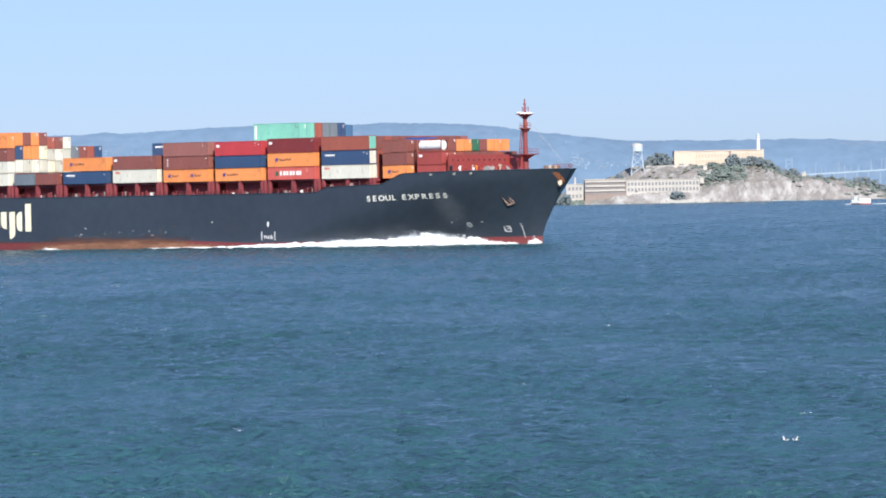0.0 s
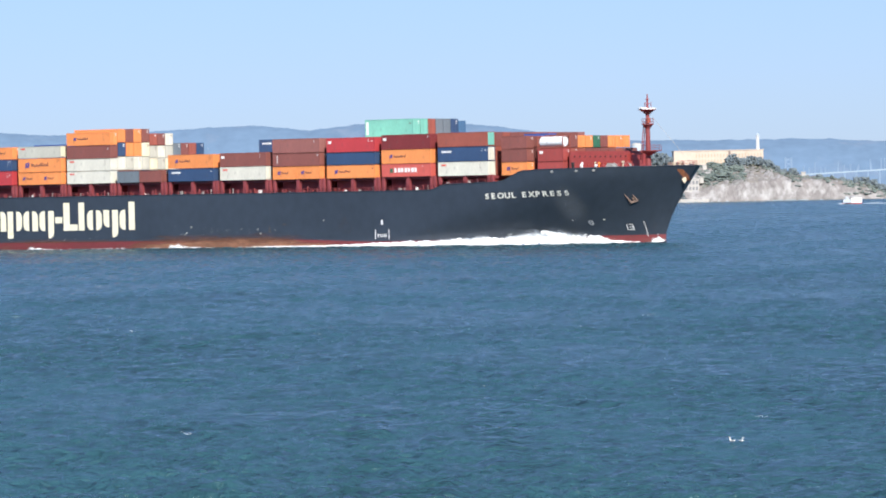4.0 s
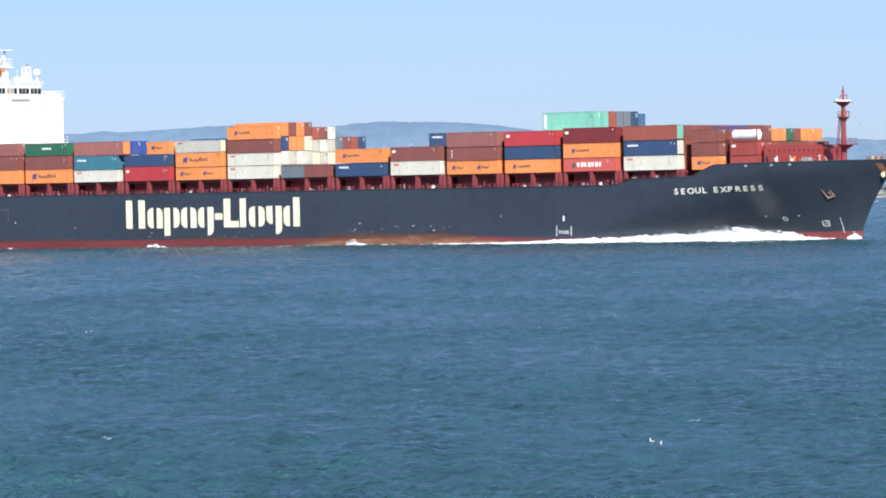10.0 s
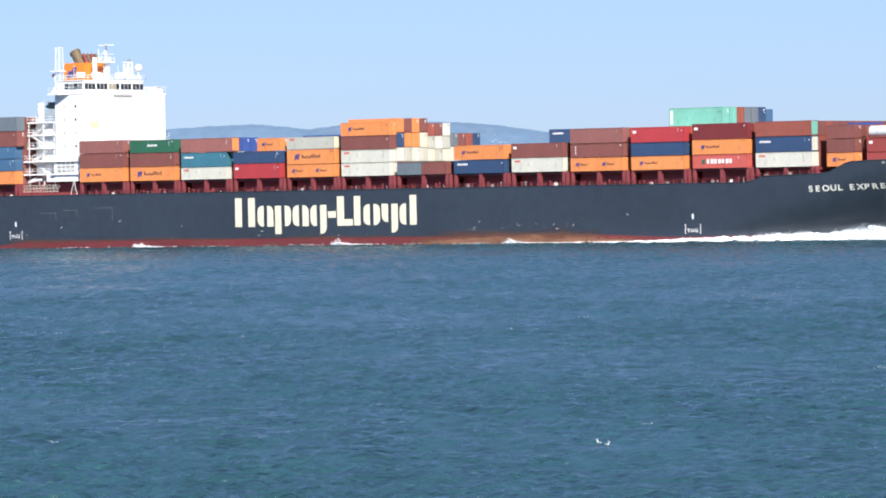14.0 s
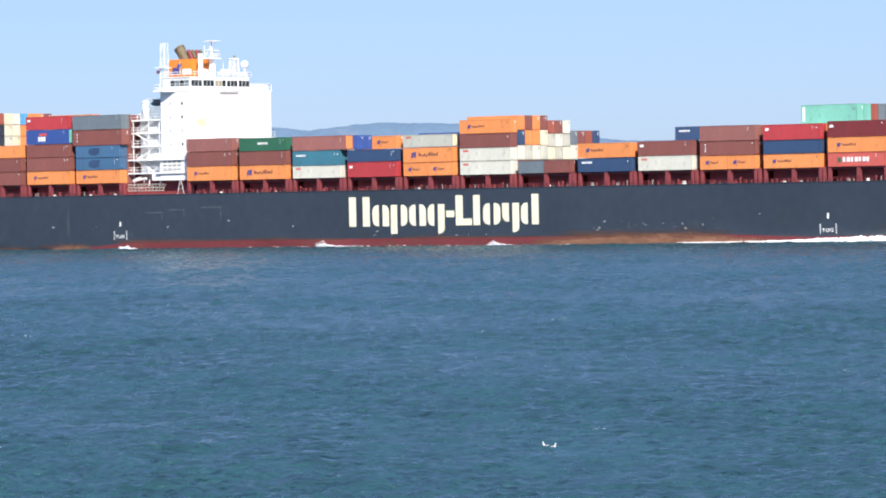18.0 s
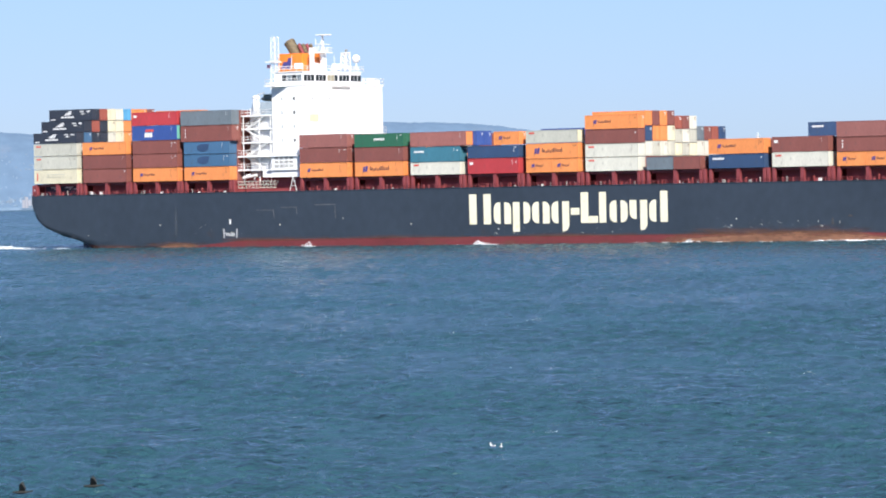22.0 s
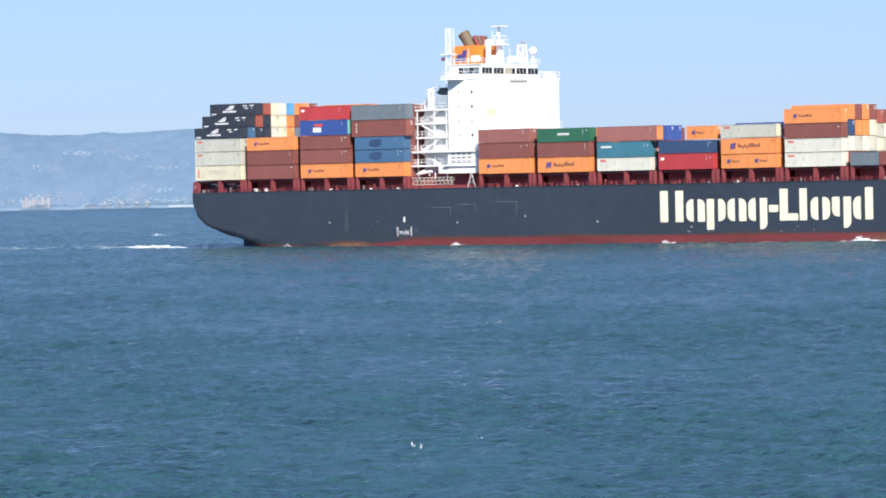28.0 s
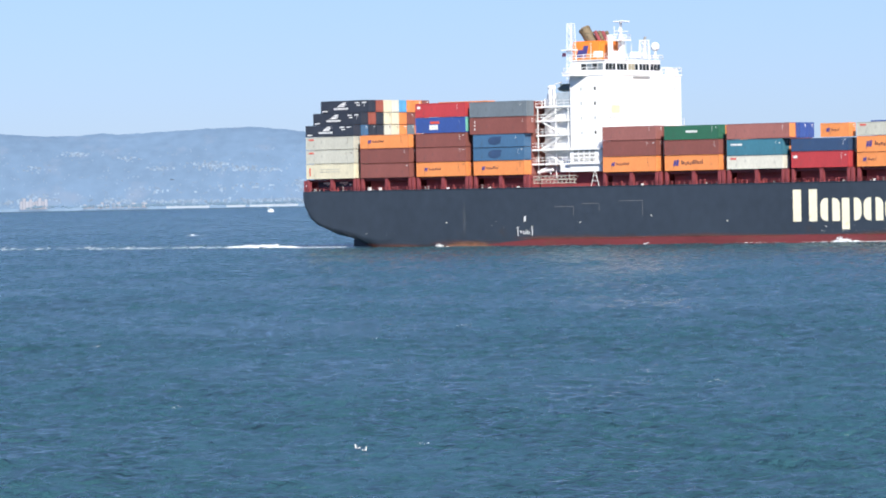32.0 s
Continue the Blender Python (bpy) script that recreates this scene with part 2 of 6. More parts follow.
MARK_WHITE = material("marking_white", (0.75, 0.75, 0.74), 0.6, vary=0.1)
MARK_DARK = material("marking_dark", (0.12, 0.06, 0.05), 0.6, vary=0.1)
MARK_RED = material("marking_red", (0.60, 0.08, 0.06), 0.6, vary=0.1)
EXHAUST = material("sooty_exhaust", (0.17, 0.125, 0.07), 0.7, vary=0.4, scale=1.2, dirt=(0.02, 0.018, 0.016), dirt_amount=0.25)
STEEL = material("grey_steel", (0.28, 0.28, 0.27), 0.5, vary=0.2, scale=1.0, dirt=RUST, dirt_amount=0.1)
ANCHOR_RUST = material("rusty_anchor", (0.21, 0.145, 0.115), 0.8, vary=0.3, scale=1.5)
FOAM = material("sea_foam", (0.82, 0.85, 0.87), 0.9, vary=0.10, scale=0.7, fine=5, bump=0.5)
FOAM_THIN = material("thin_foam", (0.42, 0.50, 0.52), 0.8, vary=0.25, scale=0.6, fine=4, bump=0.4)

PAINT = {}
for key, rgb in {
    "orange": (0.70, 0.245, 0.080), "brown": (0.215, 0.074, 0.062), "rose": (0.285, 0.112, 0.098), "white": (0.60, 0.585, 0.505),
    "cream": (0.66, 0.61, 0.45), "grey_white": (0.47, 0.465, 0.40), "navy": (0.032, 0.065, 0.140), "blue": (0.055, 0.130, 0.235),
    "royal": (0.04, 0.085, 0.29), "red": (0.42, 0.045, 0.052), "coral": (0.53, 0.105, 0.085), "green": (0.03, 0.13, 0.075),
    "teal": (0.16, 0.43, 0.35), "sea_blue": (0.045, 0.16, 0.22), "slate": (0.14, 0.17, 0.195), "ink": (0.030, 0.037, 0.054),
    "dark_red": (0.19, 0.030, 0.032), "sky_blue": (0.10, 0.33, 0.55), "rust_red": (0.29, 0.082, 0.058), "tank_white": (0.76, 0.77, 0.77), "faded_red": (0.31, 0.058, 0.052),
}.items():
    PAINT[key] = material("container_" + key, rgb, 0.55, vary=0.14, scale=0.35, fine=3.0, dirt=tuple(c * 0.55 + 0.03 for c in rgb), dirt_amount=0.13,
                          ribs=("X", 1.12, 0.30), random_tint=0.10, streak=(1, 1, 0.5))

# ---- the bay ----
DRIFT = (-0.52, -0.5)                 # metres a second: the tide carries waves and birds


def sea_height(x, y, across, along):
    """Wind waves: a sum of sines whose short ones fade where the sheet is too coarse for them."""
    rs = np.random.RandomState(7)
    h = np.zeros_like(x)
    n = 84
    for i in range(n):
        lam = 0.55 * (11.0 / 0.55) ** (i / (n - 1.0))
        a = radians(rs.normal(200, 48))
        k = 2 * math.pi / lam
        amp = 0.0112 * lam ** 0.42 * rs.uniform(0.5, 1.4)
        ph = k * (x * math.sin(a) + y * math.cos(a)) + rs.uniform(0, 6.28)
        fade = np.clip((lam / np.maximum(across, along * abs(math.cos(a))) - 2.0) / 1.5, 0, 1)
        h += fade * amp * (np.sin(ph) + 0.3 * np.sin(2 * ph + 1.2))
    # gusts: calmer and rougher patches
    g = 0.72 + 0.28 * np.sin(x / 17.0 + 1.3 * np.sin(y / 31.0)) * np.sin(y / 23.0 + np.sin(x / 13.0))
    return h * g


def build_sea():
    inner = np.linspace(-9.5, 9.5, 440)
    az = np.concatenate([np.linspace(-80, -11, 30), inner, np.linspace(11, 80, 30)])
    near = [112.0]
    while near[-1] < 1250:
        near.append(near[-1] + 0.13 * (near[-1] / 128.0) ** 1.35)
    near = np.array(near)
    dist = np.concatenate([[6.0, 40.0, 80.0, 105.0], near, np.exp(np.linspace(math.log(1262.0), math.log(4990.0), 120))])
    A, D = np.meshgrid(np.radians(az), dist)
    x, y = np.tan(A) * D, D
    z = sea_height(x, y, D * radians(19.0 / 439), 0.13 * (D / 128.0) ** 1.35)
    z *= np.clip((D - 105) / 8, 0, 1) * np.clip((2600 - D) / 1300, 0, 1) * (np.abs(A) < radians(10.0))
    me = grid_mesh("water", len(az), len(dist), np.stack([x, y, z], -1).reshape(-1, 3))
    me.materials.append(WATER)
    return tagged(new("water", me), "choppy blue-green bay water with small wind waves", "water", kind="structure")


sea = build_sea()


def build_bluff():
    """The grassy bluff on which the camera stands, falling to the water."""
    xs = np.concatenate([[-28000, -3000, -300], np.linspace(-60, 60, 61), [300, 3000, 28000]])
    ys = np.concatenate([[-4000, -400, -60], np.linspace(-20, 16, 37)])
    X, Y = np.meshgrid(xs, ys)
    n = np.array([noise.fractal(Vector((x * 0.15, y * 0.15, 4.0)), 0.9, 2.0, 4) for x, y in zip(X.ravel(), Y.ravel())]).reshape(X.shape)
    Z = 8.4 * np.clip((12.5 - Y) / 11.0, 0, 1) ** 0.8 + 0.12 * n - 0.8 * np.clip((Y - 11.0) / 3.0, 0, 1)
    me = grid_mesh("ground", len(xs), len(ys), np.stack([X, Y, Z], -1).reshape(-1, 3))
    me.materials.append(material("bluff_grass", (0.13, 0.12, 0.06), 0.95, vary=0.35, scale=0.3, fine=6.0, bump=0.5))
    return tagged(new("ground", me), "dry grassy bluff beneath the viewpoint", "shore", kind="structure")


build_bluff()

# ---- the container ship: x forward, y to port, z up from the waterline; s runs aft, w inboard from the starboard side ----
BEAM = 32.2
ship = tagged(new("container_ship"), "large black-hulled container ship under way, with red deck fittings", "ship")
CARGO = []                            # what rides on the ship


def at(s, w, z):
    return Vector((-s, w - BEAM / 2, z))


def ramp_of(x, pts):
    return float(np.interp(x, [p[0] for p in pts], [p[1] for p in pts]))


def deck_z(s):
    return ramp_of(s, ((-19.2, 14.6), (5, 14.42), (10.5, 14.25), (11.5, 14.0), (15.3, 12.35), (16.5, 12.2), (29.5, 11.9), (33, 10.85), (120, 11.0), (274, 11.18)))


def stem_s(z):
    return -11.6 - 7.45 * max(0.0, (z - 1) / 13.5) ** 1.3


def boot_z(s):
    return ramp_of(s, ((-20, 1.45), (-2, 1.45), (12, 1.1), (50, 0.95), (66, 1.5), (120, 1.55), (212, 1.5), (222, 1.0), (232, -0.4), (280, -0.6)))


def keel_z(s):
    return ramp_of(s, ((240, -4), (252, -2.0), (259.8, 1.0), (262, 1.75), (266, 2.55), (269.5, 3.9), (271.6, 5.6), (272.9, 7.4), (273.5, 9.0)))


def half_beam(s, z):
    full = BEAM / 2
    k = min(1.0, max(0.0, z / 14.0))
    shoulder = 36 * (1 - k) ** 1.5 + 13.0
    nose = stem_s(z)
    if s < shoulder:
        u = min(1.0, (shoulder - s) / (shoulder - nose))
        full *= max(0.0, 1 - u ** (1.75 + 0.9 * k)) ** (0.85 - 0.12 * k)
    if s > 222:
        kz = keel_z(s)
        deep = max(0.0, (256 - s) / 34)
        rise = 0.7 + 2.5 * deep
        full *= min(1.0, max(0.0, (z - kz + 0.25 + 9.0 * deep) / rise)) ** (0.15 + 0.2 * min(1, deep))
        if s > 270:
            full -= 0.5 * ((s - 270) / 3.4) ** 2
    return max(full, 0.02)


def build_hull():
    stations = np.concatenate([np.linspace(0, 1, 46) ** 1.35, [1.0]])
    levels = 12
    hull, boot = bmesh.new(), bmesh.new()
    ss = [None] * 58 + list(np.arange(76, 226, 12.5)) + list(np.arange(226, 258, 4)) + [258, 260, 262, 264, 266, 268, 269.5, 271, 272, 273, 273.45]
    for side in (-1, 1):
        ring = []
        for i, s0 in enumerate(ss):
            col = []
            for j in range(levels + 3):
                # forward stations fan out from the raked stem
                def s_of(z):
                    return s0 if s0 is not None else stem_s(z) + (75.0 - stem_s(z)) * (i / 58.0) ** 1.5
                s = s_of(5.0)
                for _ in range(3):
                    bz, dz = max(boot_z(s), min(keel_z(s), 9.2)) if j > 2 else boot_z(s), deck_z(s)
                    z = (-3.0, bz / 2 - 1.0, bz)[j] if j < 3 else bz + (dz - bz) * (j - 3) / (levels - 1.0)
                    s = s_of(z)
                col.append((s, z, half_beam(s, z)))
            ring.append(col)
        for bmx, rows in ((boot, range(0, 3)), (hull, range(3, levels + 3))):
            vs = [[bmx.verts.new((-s, side * hb, z)) for s, z, hb in (col[j] for j in rows)] for col in ring]
            for a, b in zip(vs[:-1], vs[1:]):
                for p in range(len(a) - 1):
                    q = (a[p], b[p], b[p + 1], a[p + 1])
                    bmx.faces.new(q if side > 0 else q[::-1])
            if bmx is hull and side < 0:
                stern_a, low_a = vs[-1], [col[0] for col in vs]
            elif bmx is hull:
                for p in range(len(low_a) - 1):
                    if ring[p][3][0] > 235:      # the flat counter under the stern
                        bmx.faces.new((low_a[p], low_a[p + 1], vs[p + 1][0], vs[p][0]))
                for p in range(len(stern_a) - 1):
                    bmx.faces.new((stern_a[p], stern_a[p + 1], vs[-1][p + 1], vs[-1][p]))
    for bmx in (hull, boot):
        bmesh.ops.remove_doubles(bmx, verts=bmx.verts, dist=0.03)
        bmesh.ops.recalc_face_normals(bmx, faces=bmx.faces)
    part("hull", hull, HULL, ship, "black-blue painted steel hull, streaked and worn", smooth=True)
    part("boot_top", boot, BOOT, ship, "red antifouling band at the waterline", smooth=True)
    # the deck, in strips from side to side
    bm = bmesh.new()
    row = []
    for s in list(np.linspace(-18.3, 36, 40)) + [60, 100, 160, 230, 268, 273.2]:
        z = deck_z(s) - (1.25 if s < 9 else 0.12)
        hb = half_beam(s, z) - 0.05
        row.append([bm.verts.new((-s, y, z)) for y in (-hb, hb)])
    for a, b in zip(row[:-1], row[1:]):
        bm.faces.new((a[0], a[1], b[1], b[0]))
    part("weather_deck", bm, MAROON, ship)
    # sheer strake rail
    for side in (-1, 1):
        bm = bmesh.new()
        pts = [(s, deck_z(s)) for s in list(np.linspace(-18.9, 36, 46)) + list(np.arange(40, 274, 6)) + [273.3]]
        for (s0, z0), (s1, z1) in zip(pts[:-1], pts[1:]):
            rod(bm, (-s0, side * half_beam(s0, z0), z0), (-s1, side * half_beam(s1, z1), z1), 0.10, n=5)
        part("sheer_rail", bm, HULL, ship)
    # rudder head and skeg under the counter
    part("skeg", boxes((-263.0, -250, -0.5, 0.5, -4, 1.9)), HULL, ship)
    part("rudder", bevelled(boxes((-272.9, -264.2, -0.45, 0.45, -4, 2.0), (-269.4, -268.6, -0.3, 0.3, 1.9, 6.0)), 0.08), HULL, ship)
    bm = bmesh.new()
    box(bm, -260.4, -256.5, -15.0, -6.0, -1.5, 1.7)
    for v in bm.verts:
        if v.co.x < -260:
            v.co.y *= 0.45
    part("stern_tube_fairing", bm, HULL, ship)


build_hull()


def hull_patch(name, s0, s1, z0, z1, mat, lift=0.03, n=2, label="", solid=True, rows=2):
    """A thin painted patch that follows the starboard shell plating."""
    bm = bmesh.new()
    cols = []
    for i in range(n + 1):
        s = s0 + (s1 - s0) * i / n
        cols.append([bm.verts.new((-s, -half_beam(s, z) - lift, z)) for z in np.linspace(z0, z1, rows + 1)])
    for a, b in zip(cols[:-1], cols[1:]):
        for k in range(rows):
            bm.faces.new((a[k], b[k], b[k + 1], a[k + 1]))
    if solid:
        geom = bmesh.ops.extrude_face_region(bm, geom=bm.faces[:])
        bmesh.ops.translate(bm, vec=(0, 0.02, 0), verts=[v for v in geom["geom"] if isinstance(v, bmesh.types.BMVert)])
    bmesh.ops.recalc_face_normals(bm, faces=bm.faces)
    return part(name, bm, mat, ship, label)


def hull_text(body, s, z, size, mat, name="name_letter", slope=0.0):
    """Letters one by one on the starboard shell plating; s is the aft end of the word."""
    for ch in body:
        if ch != " ":
            cu = bpy.data.curves.new(name, "FONT")
            cu.body, cu.size, cu.extrude, cu.offset = ch, size, 0.01, 0.028 * size
            cu.materials.append(mat)
            ob = new(name, cu)
            ob.parent = ship
            d = (half_beam(s - size * 0.4, z) - half_beam(s + size * 0.4, z)) / (0.8 * size)
            lean = (half_beam(s, z + 0.5) - half_beam(s, z - 0.5))
            ob.matrix_basis = pose(-s, -half_beam(s, z) - 0.10, z, 90 + math.degrees(math.atan(lean)), 0, -math.degrees(math.atan(d))) @ pose(0, 0, 0, 0, 0, math.degrees(math.atan(slope)))
            ob.scale = (1.28, 1, 1)
        step = {"E": 1.02, "L": 0.92, "S": 1.02, "X": 1.02, "P": 1.02, "R": 1.08, "O": 1.18, "U": 1.1, " ": 0.75, "T": 0.95, "G": 1.15}.get(ch, 1.0) * size * 0.95
        s -= step
        z += slope * step


hull_text("SEOUL EXPRESS", 19.45, 8.90, 1.49, NAME_WHITE, slope=0.026)

# the line's name amidships: plain bars in its cream paint
WORD = (  # s of the aft edge, width, bottom, top, rounded corners
    (157.0, 1.75, 3.9, 9.75, ""), (153.55, 1.75, 3.9, 9.75, ""),
    (151.1, 1.6, 3.95, 8.1, "ab"), (148.55, 1.6, 3.9, 8.1, "c"),
    (146.5, 1.6, 2.4, 8.1, ""), (143.95, 1.6, 3.95, 8.1, "cd"),
    (141.9, 1.6, 3.95, 8.1, "ab"), (139.35, 1.6, 3.9, 8.1, "c"),
    (137.3, 1.6, 3.9, 8.1, "ab"), (134.75, 1.6, 2.35, 8.1, "d"),
    (132.75, 2.0, 5.5, 6.8, ""),
    (130.4, 1.75, 3.9, 9.75, ""), (128.6, 2.15, 3.9, 5.2, ""),
    (126.1, 1.6, 3.9, 9.75, ""),
    (123.7, 1.6, 3.95, 8.1, "ab"), (121.15, 1.6, 3.95, 8.1, "cd"),
    (119.1, 1.6, 4.5, 8.1, "b"), (116.65, 1.6, 2.4, 8.1, "d"),
    (114.6, 1.6, 3.95, 8.1, "ab"), (112.05, 1.65, 3.9, 9.75, ""),
)


def line_name():
    for s, w, z0, z1, soft in WORD:
        rim = []
        for key, x, z, a0 in (("b", -s, z0, 180), ("d", -s + w, z0, 270), ("c", -s + w, z1, 0), ("a", -s, z1, 90)):
            r = 1.25 if key in soft else 0.08
            cx, cz = x + (r if key in "ab" else -r), z + (r if key in "bd" else -r)
            rim += [(cx + r * math.cos(radians(a0 + 15 * k)), cz + r * math.sin(radians(a0 + 15 * k))) for k in range(7)]
        bm = bmesh.new()
        face = bm.faces.new([bm.verts.new((x, -BEAM / 2 - 0.05, z)) for x, z in rim])
        ext = bmesh.ops.extrude_face_region(bm, geom=[face])
        bmesh.ops.translate(bm, vec=(0, 0.035, 0), verts=[v for v in ext["geom"] if isinstance(v, bmesh.types.BMVert)])
        bmesh.ops.recalc_face_normals(bm, faces=bm.faces)
        part("name_bar", bm, LETTER, ship, "cream painted bar of the line's name")


line_name()

# tug marks, thruster and bulb signs, draught marks
for s in (45.1, 218.0):
    z = 1.45 if s < 100 else 1.9
    hull_patch("tug_pointer", s + 0.25, s - 0.15, z + 2.75, z + 3.75, MARK_WHITE)
    for e in (1.75, -1.65):
        for k in range(5):
            hull_patch("tug_dash", s + e + 0.1, s + e - 0.12, z + 0.38 * k, z + 0.38 * k + 0.26, MARK_WHITE)
    hull_text("TUG", s + 1.3, z + 0.35, 0.85, MARK_WHITE, "tug_letter")


def ring_on_hull(s, z, r, mat):
    bm = bmesh.new()
    c = [(math.cos(a), math.sin(a)) for a in np.linspace(0, 2 * math.pi, 21)[:-1]]
    vo = [bm.verts.new((-(s - r * x), -half_beam(s - r * x, z + r * y) - 0.05, z + r * y)) for x, y in c]
    vi = [bm.verts.new((-(s - 0.1 * r * x), -half_beam(s - 0.1 * r * x, z + 0.1 * r * y) - 0.05, z + 0.1 * r * y)) for x, y in c]
    for i in range(20):
        j = (i + 1) % 20
        bm.faces.new((vo[i], vo[j], vi[j], vi[i]))
    bmesh.ops.solidify(bm, geom=bm.faces[:], thickness=0.02)
    part("thruster_sign", bm, mat, ship, "white disc with a dark cross")
    hull_patch("thruster_cross", s + r * 0.6, s - r * 0.6, z - 0.05, z + 0.05, HULL, 0.08)
    hull_patch("thruster_cross", s + 0.06, s - 0.06, z - r * 0.6, z + r * 0.6, HULL, 0.08)


ring_on_hull(-0.15, 3.95, 0.48, MARK_WHITE)
for s0, s1, z0, z1 in ((-5.93, -6.05, 2.5, 3.5), (-5.93, -7.03, 2.45, 2.58), (-6.33, -7.03, 2.95, 3.07), (-6.33, -7.03, 3.4, 3.52), (-6.93, -7.05, 2.58, 3.4)):
    hull_patch("bulb_sign", s0, s1, z0, z1, MARK_WHITE, 0.06)
for k in range(9):
    hull_patch("draught_mark", -8.86, -9.02, 1.2 + 0.33 * k, 1.36 + 0.33 * k, MARK_WHITE, 0.05, 1)
for s, z in ((2.95, 4.4), (-2.6, 4.4), (95.0, 4.2), (96.2, 3.0), (237, 4.6), (205, 4.3), (171.5, 4.1), (60, 5.2), (188.5, 5.4), (150, 2.9), (134, 2.9)):
    hull_patch("hull_mark", s + 0.15, s - 0.15, z, z + 0.18, NAME_WHITE)

# rust and fender wear low on the side, with ragged edges
def ragged_patch(name, s0, s1, z0, z1, mat, seed, label="", lift=0.02):
    bm = bmesh.new()
    n = int((s0 - s1) / 0.3)
    cols = []
    for i in range(n + 1):
        s = s0 + (s1 - s0) * i / n
        e = min(1.0, 3.0 * min(i, n - i) / n + 0.05)
        k = 0.5 + 0.9 * noise.fractal(Vector((s * 0.35, seed, 0)), 0.7, 2.2, 5)
        top = z0 + (z1 - z0) * e * min(1.25, max(0.04, k))
        cols.append([bm.verts.new((-s, -half_beam(s, z) - lift, z)) for z in (z0, top)])
    for a, b in zip(cols[:-1], cols[1:]):
        bm.faces.new((a[0], b[0], b[1], a[1]))
    return part(name, bm, mat, ship, label)


for k, (s0, s1, z0, z1) in enumerate(((113, 57, 1.3, 3.4), (160, 104, 1.4, 2.3), (244, 221, 0.3, 1.6), (263, 238, 0.05, 0.9), (224, 186, 1.2, 2.4), (198, 150, 1.4, 2.2))):
    hull_patch("rust_stain", s0, s1, z0, z1, STAIN, 0.03 + 0.006 * k, 24, "brown rust stains above the waterline", False)
hull_patch("rust_band", 116, 55, 0.0, 3.1, RUST_BAND, 0.075, 30, "orange-brown rust band along the waterline", False, 6)
hull_patch("rust_band", 239, 225, -0.1, 1.25, RUST_BAND, 0.075, 16, "orange-brown rust band along the waterline", False, 6)
hull_patch("salt_streak", 233.1, 232.2, 2.2, 8.8, SALT, 0.03, 4, "pale streak down the plating", False)
WORN = material("worn_plating", (0.055, 0.05, 0.05), 0.7, vary=0.5, scale=0.5, fine=2)
for k, (s0, s1, z0, z1) in enumerate(((74.4, 73.8, 3.0, 7.0), (71, 69, 4.4, 5.4), (34.0, 33.0, 2.8, 5.5))):
    ragged_patch("scrape", s0, s1, z0, z1, WORN, k * 2.3, "", 0.02)
part("shell_opening", bevelled(boxes((-196.0, -192.0, -16.12, -15.9, 6.4, 6.55)), 0.02), HULL, ship)
DOOR_EDGE = material("worn_door_edge", (0.15, 0.155, 0.165), 0.6, vary=0.4, scale=1.2, fine=5)
for s0, s1, z0, z1 in ((211, 206.5, 5.2, 7.4), (204.5, 200.5, 6.0, 7.9), (196, 190.5, 5.0, 8.3)):
    door = hull_patch("shell_door", s0, s1, z0, z1, HULL, 0.025)
    for name, a, b, c, d in (("door_edge", s0, s1, z1 - 0.04, z1 + 0.04), ("door_edge", s1 + 0.05, s1 - 0.03, z0 + 0.6, z1)):
        edge = hull_patch(name, a, b, c, d, DOOR_EDGE, 0.04, 2, "", False)
        edge.parent = door
# pale scuffs where fenders and quays have scraped the paint
rf = random.Random(41)
for s0, s1, z0, z1, n in ((101, 66, 2.5, 4.5, 46), (152, 118, 2.0, 3.4, 26), (228, 205, 2.2, 4.8, 16), (262, 246, 2.0, 4.5, 8)):
    for _ in range(n):
        s, z, wd, hd = rf.uniform(s1, s0), z0 + (z1 - z0) * rf.random() ** 1.6, rf.choice((0.06, 0.1, 0.14, 0.5)), rf.choice((0.05, 0.08, 0.12, 0.4))
        hull_patch("paint_scuff", s + wd, s, z, z + (hd if wd < 0.3 else 0.05), rf.choice((NAME_WHITE, DOOR_EDGE, DOOR_EDGE)), 0.05, 1, "", False)

# The bright band of sheen at the bow is a painted patch.
hull_patch("pale_patch", 5.8, -1.6, 2.6, 11.8, BOW_SHEEN, 0.04, 20, "pale sheen painted on the bow plating", False, 18)
hull_patch("rust_drip", -16.95, -17.6, 11.7, 13.9, material("orange_rust", (0.28, 0.10, 0.045), 0.85, vary=0.4, scale=1.2, fine=4), 0.04, 3, "orange rust run at the stem")
# anchor in its pocket, and the pale bow fairlead
s, z = -8.9, 8.5
y = -half_beam(s, z)
def on_bow(x, z):
    return (x, -half_beam(-x, z) - 0.12, z)


bm = bmesh.new()
rod(bm, on_bow(8.0, 9.25), on_bow(8.4, 7.8), 0.06, 0.25)
rod(bm, on_bow(8.95, 8.7), on_bow(9.0, 7.95), 0.15, 0.17)
rod(bm, on_bow(9.2, 9.15), on_bow(9.42, 8.2), 0.07, 0.22)
rod(bm, on_bow(8.25, 7.65), on_bow(9.55, 8.05), 0.26, 0.2)
part("anchor", bm, ANCHOR_RUST, ship, "rust-brown stockless anchor")
bm = bmesh.new()
bmesh.ops.create_cone(bm, cap_ends=True, segments=14, radius1=0.28, radius2=0.25, depth=0.3, matrix=pose(9.1, y + 0.08, 9.35, 80, 0, 25))
part("hawse_pipe", bm, ANCHOR_RUST, ship)
s, z = -16.95, 12.1
bm = bmesh.new()
